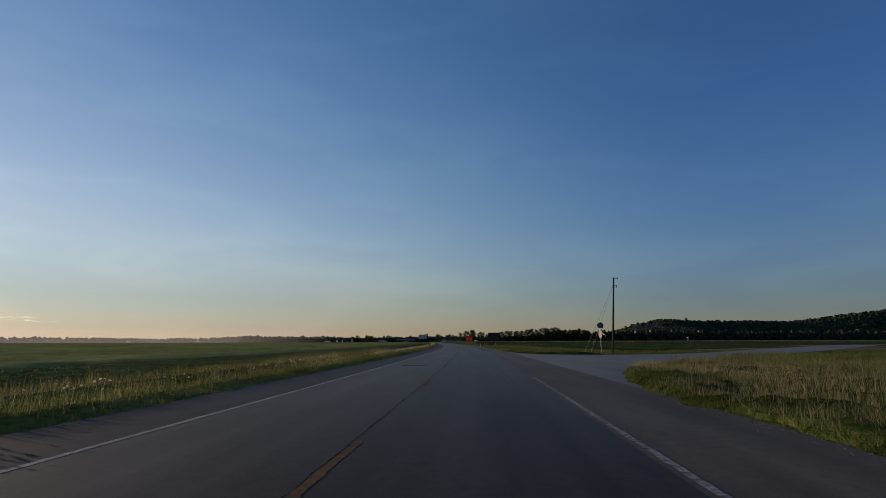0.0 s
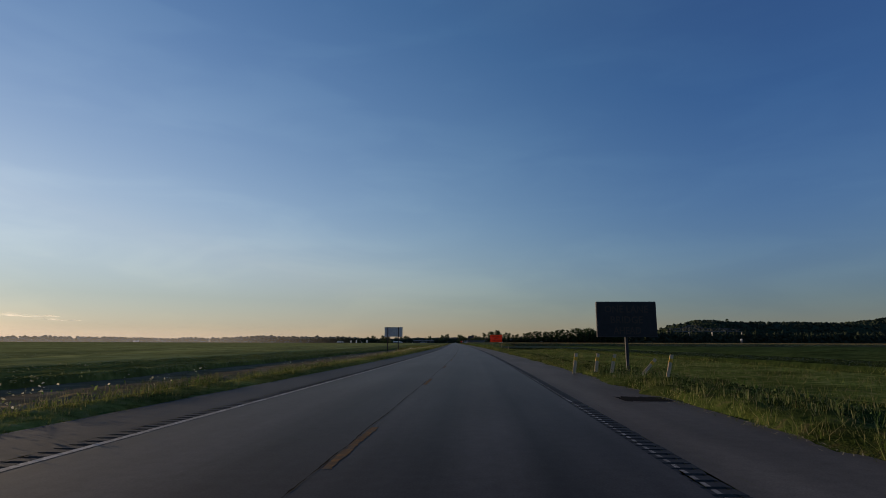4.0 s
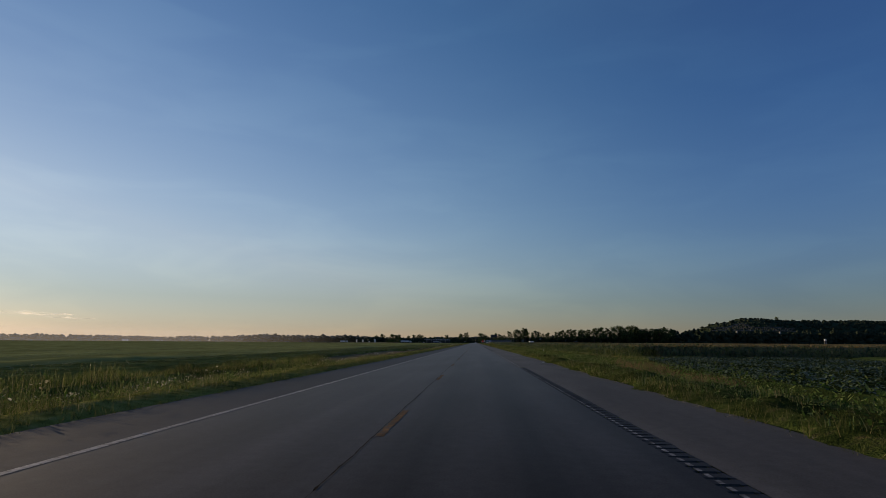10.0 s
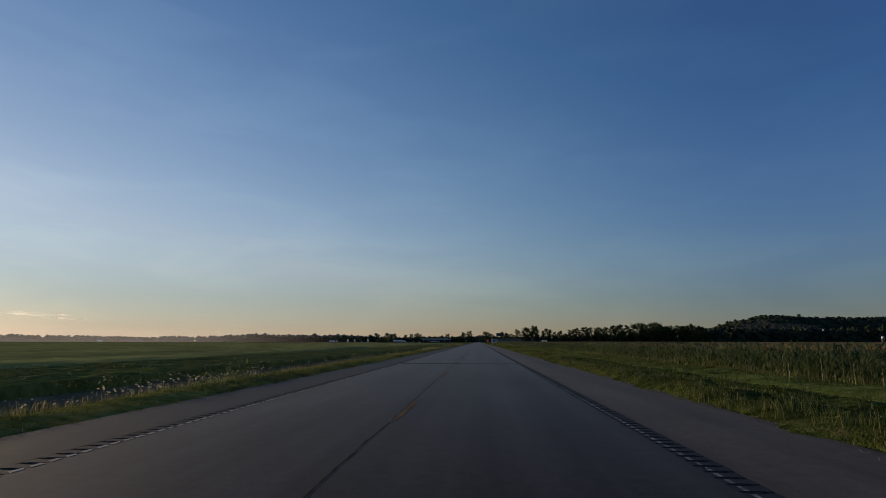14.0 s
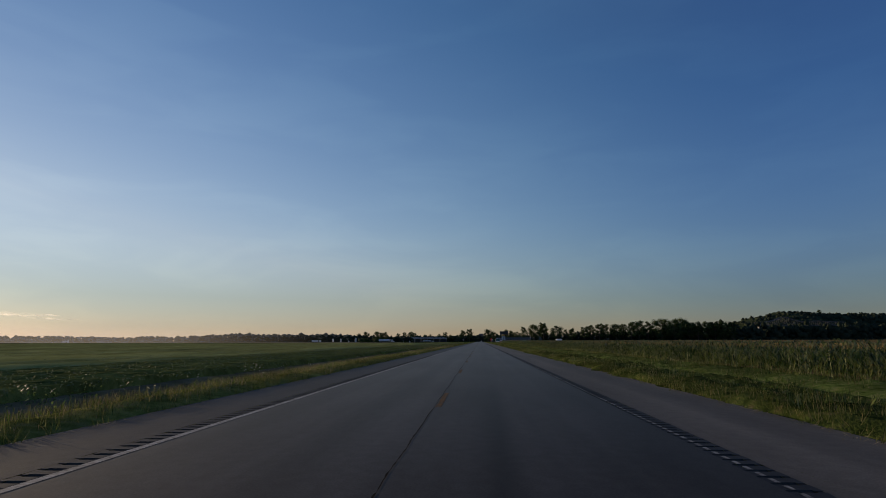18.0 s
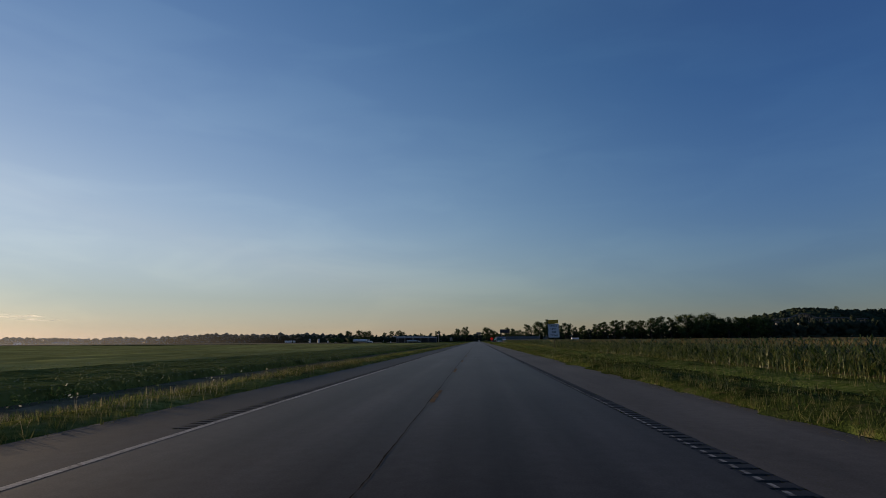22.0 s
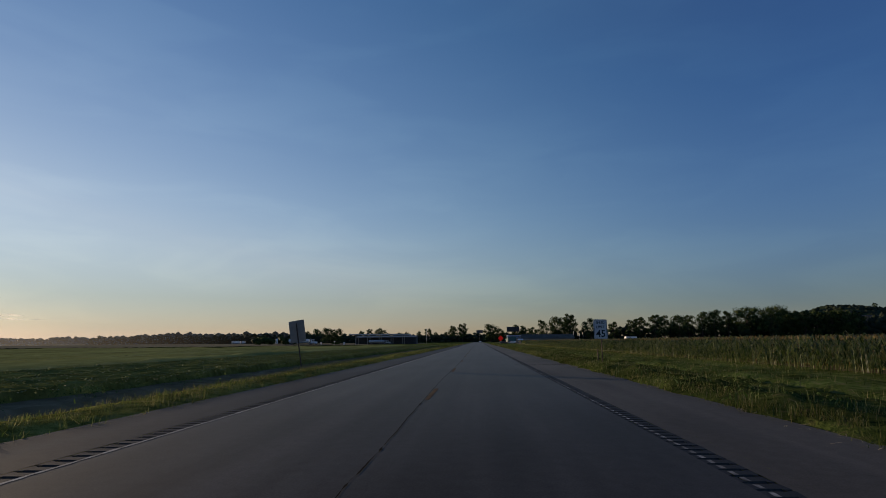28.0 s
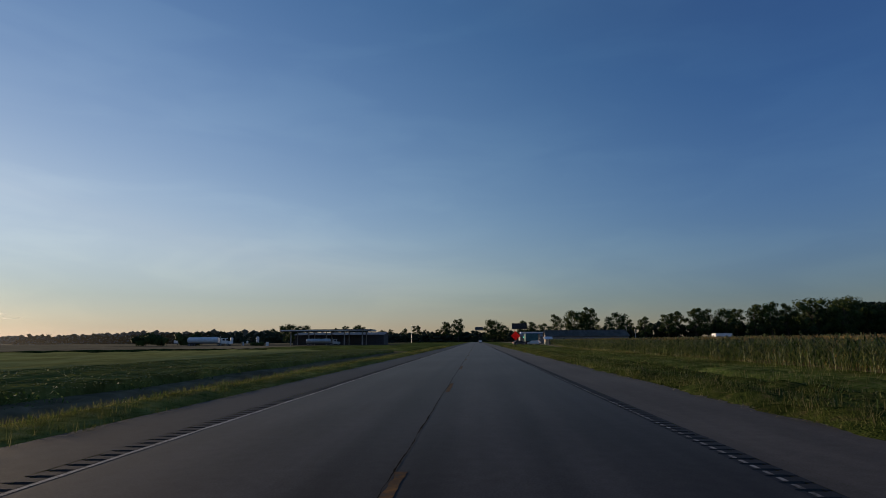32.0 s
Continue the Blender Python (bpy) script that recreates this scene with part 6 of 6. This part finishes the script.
def width_sign():
    root = empty("construction_sign", pose(8.85, 255.6, 0, 0, 0, 0), "large orange construction sign on posts with pale lumber braces", "construction sign")
    w = 3.1
    lower = part("lower_panel", box(w, 0.018, 0.93, (0, 0.009, 1.5), bevel=0.004), M_ORANGE, root)
    upper = part("upper_panel", box(w, 0.018, 0.885, (0, 0.009, 2.445), bevel=0.004), M_ORANGE, root)
    part("seam", box(w * 0.995, 0.006, 0.016, (0, 0.0, 2.43)), M_LUMBER, root)
    frame_band("border", w - 0.04, 1.8, 0.045, 1.515, -0.003, M_BLACK, root)
    words("lettering", "WIDTH", 0.29, 0.9, (-0.97, 0, 2.8), M_BLACK, upper)
    words("lettering", "RESTRICTION", 0.29, 1.86, (0.51, 0, 2.8), M_BLACK, upper)
    words("lettering", "10' 00\"", 0.28, 1.05, (0.05, -0.006, 2.26), M_BLACK, root)
    words("lettering", "1", 0.27, 0.05, (-0.95, 0, 1.7), M_BLACK, lower)
    words("lettering", "MILE", 0.27, 0.66, (-0.42, 0, 1.7), M_BLACK, lower)
    words("lettering", "AHEAD", 0.27, 1.0, (0.62, 0, 1.7), M_BLACK, lower)
    for x in (-1.12, 0.0, 1.18):
        part("post", box(0.08, 0.07, 2.5, (x, 0.08, -0.8), bevel=0.006), M_POST, root)
    for x in (-1.06, 1.22):
        part("brace", box(0.06, 0.09, 2.7, (x, -1.35, -0.75), rot=(-30, 0, 0)), M_LUMBER, root, "pale sunlit lumber brace")
    return root


def weight_sign():
    root = empty("weight_limit_sign", pose(8.56, 714, 0, 0, -1.5, 0), "white weight limit sign below a yellow notice plate on one post", "road sign")
    part("post", box(0.045, 0.05, 3.75, (0.02, 0.04, -0.6), bevel=0.006), M_POST, root)
    sg = part("limit_plate", plate([(x, z + 1.63) for x, z in rounded(1.07, 1.32, 0.06)], 0.006), M_SIGNWHITE, root, "white plate with black lettering")
    frame_band("border", 1.0, 1.25, 0.022, 1.665, -0.003, M_BLACK, sg)
    for tx, h, w, z in (("WEIGHT", 0.16, 0.74, 2.66), ("LIMIT", 0.16, 0.56, 2.38), ("40", 0.22, 0.42, 2.06), ("TONS", 0.18, 0.72, 1.76)):
        words("lettering", tx, h, w, (0, -0.002, z), M_BLACK, sg)
    nt = part("notice_plate", plate([(x, z + 2.98) for x, z in rounded(0.97, 0.36, 0.05)], 0.006), M_SIGNYELLOW, root, "yellow notice plate")
    frame_band("border", 0.91, 0.3, 0.02, 3.01, -0.003, M_BLACK, nt)
    words("lettering", "NOTICE", 0.17, 0.68, (0, -0.002, 3.075), M_BLACK, nt)
    return root


def speed_sign():
    root = empty("speed_limit_sign", pose(8.3, 873, 0), "white speed limit sign on a steel post in the grass", "road sign")
    part("post", box(0.055, 0.05, 3.1, (0.03, 0.04, -0.6), bevel=0.006), M_POST, root)
    part("second_post", box(0.05, 0.05, 1.5, (-0.2, 0.1, -0.6), bevel=0.006), M_POST, root)
    sg = part("limit_plate", plate([(x, z + 1.48) for x, z in rounded(0.76, 1.1, 0.05)], 0.006), M_SIGNWHITE, root)
    frame_band("border", 0.7, 1.04, 0.018, 1.51, -0.003, M_BLACK, sg)
    for tx, h, w, z in (("SPEED", 0.15, 0.5, 2.32), ("LIMIT", 0.15, 0.44, 2.08), ("45", 0.4, 0.52, 1.58)):
        words("lettering", tx, h, w, (0, -0.002, z), M_BLACK, sg)
    return root


def left_sign():
    root = empty("road_sign", pose(-8.75, 871.8, 0, 0, -9, 0), "dark back of a leaning road sign on a thin post", "road sign")
    part("post", box(0.06, 0.05, 3.45, (0, -0.03, -0.95), bevel=0.006), M_POST, root)
    part("plate", plate([(x, z + 1.42) for x, z in rounded(0.9, 1.24, 0.05)], 0.006), M_SIGNBACK, root, "bare grey back of the plate")
    return root


stop_sign()
utility_pole()
message_board()
dp = delineator(3.7, 145.5, 8)
for x, y, t in ((4.6, 145.2, 10), (5.2, 144.8, 13), (7.35, 143.8, 14), (7.0, 146.0, 42)):
    delineator(x, y, t, dp)
guide_sign()
width_sign()
weight_sign()
speed_sign()
left_sign()
mk = empty("marker_post", pose(16.7, 424.7, -0.85), "small white marker post before the corn", "marker post")
part("post", box(0.075, 0.06, 0.8, bevel=0.015), M_WHITE, mk)
mk = empty("marker_post", pose(13.2, 268, -0.6, 0, -8, 0), "thin leaning wooden stake in the ditch", "marker post")
part("post", box(0.08, 0.08, 1.2, bevel=0.01), M_LUMBER, mk)


# ---------------------------------------------------------------- vehicles and yards at the far end
def wheel(root, x, y, r=0.5, w=0.3):
    t = part("wheel", tube((x, y - w / 2, r), (x, y + w / 2, r), r, None, 16), M_TYRE, root)
    part("rim", tube((x, y - w / 2 - 0.01, r), (x, y + w / 2 + 0.01, r), r * 0.55, None, 12), M_STEEL, t)


def tanker(m, label, mat):
    """Tractor with a tank trailer, its length along x, cab towards +x."""
    root = empty("tanker_truck", m, label, "truck")
    bm = bmesh.new()
    for a, b, r1, r2 in ((-8.2, -7.8, 0.9, 1.2), (-7.8, 4.6, 1.2, 1.2), (4.6, 5.0, 1.2, 0.9)):
        tube((a, 0, 2.4), (b, 0, 2.4), r1, r2, 20, bm)
    t = part("tank", bm, mat, root, smooth_shade=False)
    for x in (-5, -1.5, 2):
        part("hatch", tube((x, 0, 3.5), (x, 0, 3.75), 0.35, None, 12), M_STEEL, t)
    part("chassis", box(15.5, 0.9, 0.3, (0, 0, 0.95)), M_DARK, root)
    part("cab", box(2.3, 2.4, 2.3, (7.3, 0, 0.9), bevel=0.18), mat, root)
    part("bonnet", box(1.7, 2.0, 1.2, (9.2, 0, 0.75), bevel=0.15), mat, root)
    part("windscreen", box(0.06, 2.0, 0.8, (8.46, 0, 2.15)), M_GLASS, root)
    part("side_window", box(1.0, 2.44, 0.7, (7.6, 0, 2.2)), M_GLASS, root)
    part("exhaust_stack", tube((6.0, -0.9, 1.0), (6.0, -0.9, 3.9), 0.08), M_STEEL, root)
    for x in (-7, -5.8, 5.4, 6.5, 9.3):
        for y in (-1.05, 1.05):
            wheel(root, x, y)
    return root


def box_trailer(m, label, mat, length=7.0):
    root = empty("cargo_trailer", m, label, "trailer")
    part("body", box(length, 2.5, 2.8, (0, 0, 1.25), bevel=0.06), mat, root)
    part("chassis", box(length * 0.95, 1.0, 0.25, (0, 0, 1.0)), M_DARK, root)
    part("door", box(0.04, 2.3, 2.6, (-length / 2 - 0.01, 0, 1.35)), mat, root)
    part("landing_leg", box(0.14, 1.4, 1.0, (length * 0.3, 0, 0)), M_DARK, root)
    for x in (-length * 0.36, -length * 0.2):
        for y in (-1.0, 1.0):
            wheel(root, x, y)
    return root


def car(m, label, mat):
    root = empty("car", m, label, "car")
    bm = bmesh.new()
    prof = [(-2.2, 0.35), (2.2, 0.35), (2.25, 0.75), (1.3, 0.95), (0.6, 1.4), (-1.2, 1.45), (-2.0, 0.98), (-2.25, 0.8)]
    va = [bm.verts.new((x, -0.85, z)) for x, z in prof]
    f = bm.faces.new(va)
    r = bmesh.ops.extrude_face_region(bm, geom=[f])
    bmesh.ops.translate(bm, vec=(0, 1.7, 0), verts=[v for v in r["geom"] if isinstance(v, bmesh.types.BMVert)])
    part("body", bm, mat, root)
    part("rear_window", box(0.05, 1.4, 0.42, (-1.66, 0, 0.98), rot=(0, 55, 0)), M_GLASS, root)
    for y in (-0.62, 0.62):
        part("tail_light", box(0.05, 0.3, 0.14, (-2.24, y, 0.72)), M_RED, root, "red tail light")
    part("bumper", box(0.15, 1.7, 0.25, (-2.25, 0, 0.38), bevel=0.04), M_DARK, root)
    for x in (-1.4, 1.4):
        for y in (-0.75, 0.75):
            wheel(root, x, y, 0.33, 0.2)
    return root


def fuel_canopy(m, w, d, z, label, mat, n=4):
    root = empty("fuel_canopy", m, label, "canopy")
    part("roof", box(w, d, 0.8, (0, 0, z), bevel=0.05), mat, root)
    part("fascia_stripe", box(w + 0.04, d + 0.04, 0.25, (0, 0, z + 0.28)), M_WHITE, root, "white stripe")
    for i in range(n):
        x = -w / 2 + w * (i + 0.5) / n
        for y in (-d * 0.3, d * 0.3):
            part("column", box(0.4, 0.4, z + 0.1, (x, y, -0.1)), M_WALL, root)
        p = part("fuel_pump", box(0.9, 0.5, 1.9, (x, 0, 0), bevel=0.05), M_DARK, root)
        part("display", box(0.6, 0.02, 0.35, (x, -0.26, 1.3)), M_GLASS, p)
    return root


def building(m, w, d, h, rise, label, wall, roof, windows=3, category="building"):
    """A low building with a gabled roof, its ridge along x."""
    root = empty("building", m, label, category)
    part("wall_shell", box(w, d, h, (0, 0, -0.3)), wall, root)
    o = 0.5
    bm = bmesh.new()
    for sgn in (-1, 1):
        p = [(-w / 2 - o, sgn * (d / 2 + o), h - 0.35), (w / 2 + o, sgn * (d / 2 + o), h - 0.35), (w / 2 + o, 0, h + rise), (-w / 2 - o, 0, h + rise)]
        lo = [bm.verts.new(q) for q in p]
        hi = [bm.verts.new((q[0], q[1], q[2] + 0.15)) for q in p]
        bm.faces.new(lo)
        bm.faces.new(hi)
        for i in range(4):
            bm.faces.new((lo[i], lo[(i + 1) % 4], hi[(i + 1) % 4], hi[i]))
    part("roof", bm, roof, root)
    for sgn in (-1, 1):
        bm = bmesh.new()
        x = sgn * (w / 2 - 0.02)
        a = [bm.verts.new(q) for q in ((x, -d / 2, h - 0.3), (x, d / 2, h - 0.3), (x, 0, h + rise))]
        b = [bm.verts.new((v.co.x - sgn * 0.1, v.co.y, v.co.z)) for v in a]
        bm.faces.new(a)
        bm.faces.new(b)
        for i in range(3):
            bm.faces.new((a[i], a[(i + 1) % 3], b[(i + 1) % 3], b[i]))
        part("gable", bm, wall, root)
    for i in range(windows):
        x = -w / 2 + w * (i + 0.7) / (windows + 0.4)
        fr = part("window", box(1.3, 0.08, 1.1, (x, -d / 2 - 0.02, h * 0.4)), M_WHITE, root)
        part("pane", box(1.1, 0.06, 0.9, (x, -d / 2 - 0.05, h * 0.4 + 0.1)), M_GLASS, fr)
    part("door", box(1.1, 0.08, 2.05, (w * 0.42, -d / 2 - 0.02, -0.2)), M_DARK, root)
    return root


def tank(x, y, r, h, label, z=-0.7, dark=0.0):
    root = empty("storage_tank", pose(x, y, z), label, "storage tank", "white tanks by the far yards")
    bm = tube((0, 0, dark), (0, 0, h), r, None, 18)
    tube((0, 0, h), (0, 0, h + r * 0.35), r, r * 0.2, 18, bm)
    part("shell", bm, M_WHITE, root)
    if dark:
        part("lower_shell", tube((0, 0, 0), (0, 0, dark), r, None, 18), M_DARK, root, "dark lower shell")
    part("ladder", box(0.4, 0.08, h, (0, -r - 0.05, 0)), M_STEEL, root)
    return root


def board(m, w, h, z, label, face, legs=2, name="billboard"):
    root = empty(name, m, label, "billboard")
    part("face", box(w, 0.3, h, (0, 0, z), bevel=0.03), face, root)
    part("frame", box(w + 0.3, 0.2, 0.3, (0, 0.1, z - 0.3)), M_DARK, root)
    for i in range(legs):
        x = 0 if legs == 1 else -w * 0.35 + w * 0.7 * i / (legs - 1)
        part("leg", tube((x, 0.2, -0.6), (x, 0.2, z), 0.25), M_DARK, root)
    return root


def bush(m, w, h, seed, label):
    rng = np.random.default_rng(seed)
    root = empty("bush", m, label, "bush")
    part("stem", tube((0, 0, -0.3), (0, 0, h * 0.5), 0.15, 0.06), M_BARK, root)
    lob = [(rng.uniform(-0.38, 0.38) * w, rng.uniform(-2, 2), h * rng.uniform(0.25, 0.68), w * 0.17, 2.2, h * 0.28) for _ in range(14)]
    v = crown_quads(rng, lob, 70, 0.34)
    cores = crown_cores(rng, lob, 0.85)
    f = np.concatenate([np.arange(len(v)).reshape(-1, 4), cores[1] + len(v)])
    mesh_object("foliage", np.concatenate([v, cores[0]]), f, M_LEAF, root)
    return root


# truck stop on the left
tanker(pose(-111, 1181, -0.15), "white tanker truck parked on the gravel lot", M_WHITE)
tanker(pose(-59.5, 1170, -0.15, 0, 0, 4) @ Matrix.Scale(0.72, 4), "short pale tanker truck beside the fuel canopy", M_ALU)
fuel_canopy(pose(-62, 1190, -0.15), 38, 14, 5.7, "long flat dark fuel canopy of the truck stop", M_DARK, 5)
# dark block, added to fill in the darkness under the canopy
building(pose(-60, 1205, -0.15), 40, 12, 4.6, 0.8, "low dark building added to fill the darkness under the canopy", M_DARK, M_ROOF, 0)
bush(pose(-138, 1182, -0.3), 19, 6.8, 5, "broad dark bush beside the field")
bush(pose(-121, 1184, -0.3), 13, 6.4, 9, "broad dark bush beside the field")
bush(pose(-88, 1178, -0.3), 5, 1.6, 6, "low scrub at the edge of the lot")
tank(-90, 1182, 0.4, 2.0, "small white upright tank", -0.15)
tank(-104, 1200, 0.4, 1.5, "small white upright tank", -0.15)
part("block", box(0.9, 0.9, 1.5, bevel=0.05), M_WHITE, empty("concrete_block", pose(-80.3, 1168, -0.15), "white square block at the lot's edge", "block"))
tank(-262, 1500, 1.4, 6.2, "white upright tank beyond the fields")
tank(-248, 1500, 1.4, 6.2, "white upright tank beyond the fields")
tank(-236, 1510, 1.0, 3.0, "low white tank beyond the fields")
tank(-221, 1500, 1.5, 7.0, "white upright tank beyond the fields")
box_trailer(pose(-286, 1471, -0.7), "long white trailer parked beyond the fields", M_WHITE, 11)
box_trailer(pose(-277, 1471, -0.7, 0, 0, 90), "small white trailer parked beyond the fields", M_WHITE, 4)
building(pose(-949, 1731, -0.7), 6, 7, 5.0, 1.5, "white farm shed below the tree belt", M_WHITE, M_ROOF, 0)
building(pose(-958, 1735, -0.7), 5, 7, 5.5, 1.5, "white farm shed below the tree belt", M_WHITE, M_ROOF, 0)
building(pose(-880, 1760, -0.7), 30, 12, 3.5, 1.5, "long low farm building below the tree belt", M_WALL, M_ROOF, 0)

# yards on the right
building(pose(44, 1182, -0.2, 0, 0, -3), 31, 15, 3.2, 2.2, "long low barn with a weathered pale roof behind the corn", M_WALL, M_ROOF_PALE, 3, "barn")
building(pose(24.9, 1147, -0.2), 1.9, 2.2, 2.2, 0.4, "small pale shed at the corner of the corn", M_LUMBER, M_WHITE, 0, "shed")
box_trailer(pose(21, 1164, -0.2, 0, 0, 6), "teal box trailer parked in a yard beside the road", M_TEAL, 4.6)
car(pose(20.5, 1149, -0.15, 0, 0, 150), "white car parked in a yard beside the highway", M_WHITE)
car(pose(2.7, 1243, 0.0, 0, 0, 90), "pale car far ahead in the lane of the highway", M_WHITE)
car(pose(15.5, 1150, -0.15, 0, 0, 20), "dark car parked in a yard beside the highway", M_DARK)
fuel_canopy(pose(26, 1206, -0.15), 11, 9, 4.4, "flat blue fuel canopy with a white stripe", M_BLUE, 2)
building(pose(31, 1220, -0.15), 20, 10, 3.4, 0.8, "low shop building behind the blue canopy", M_WALL, M_ROOF, 4)
ws = empty("warning_sign", pose(13.6, 1140, 0), "red-orange diamond warning sign on two legs", "construction sign")
part("diamond", plate([(0, 1.3), (1.55, 2.85), (0, 4.4), (-1.55, 2.85)], 0.02), M_RED_FABRIC, ws)
for x in (-0.5, 0.5):
    part("leg", box(0.07, 0.07, 2.6, (x, 0.06, -0.3)), M_DARK, ws)
sl = empty("signal_lamp", pose(16.2, 1141.5, -0.1), "small signal lamp glowing green on a post", "signal lamp")
part("post", tube((0, 0, 0), (0, 0, 2.3), 0.06), M_DARK, sl)
part("housing", box(0.42, 0.25, 0.5, (0, 0, 2.2), bevel=0.03), M_DARK, sl)
part("lens", tube((0, -0.13, 2.45), (0, -0.16, 2.45), 0.17, 0.15, 14), M_GREEN_LAMP, sl, "lit green lens")
board(pose(44, 1511, -0.5), 15, 5.6, 13.2, "dark billboard with a pale upper edge on two legs", M_DARK, 2)
board(pose(3.0, 1440, -0.5), 7.0, 2.7, 11.0, "dull grey sign board high on one pole", M_TRUSS, 1, "pole_sign")
box_trailer(pose(90.5, 1166, -0.6, 0, 0, 12), "white cargo trailer standing behind the corn", M_WHITE, 6.6)
tank(606, 1276, 1.9, 10.6, "tall grain bin with a white top", -0.7, 8.2)
building(pose(1944, 2415, 44), 16, 10, 6, 2.5, "white house on the wooded hillside", M_WHITE, M_ROOF, 3, "house")
for x, y, h in ((-52, 1400, 15), (60, 1180, 7.5), (64, 1182, 6.5)):
    lp = empty("lamp_post", pose(x, y, -0.6), "thin tall lamp post", "lamp post")
    part("mast", tube((0, 0, 0), (0, 0, h), 0.14, 0.08), M_STEEL, lp)
    part("lamp_head", box(0.9, 0.3, 0.15, (0.4, 0, h)), M_DARK, lp)
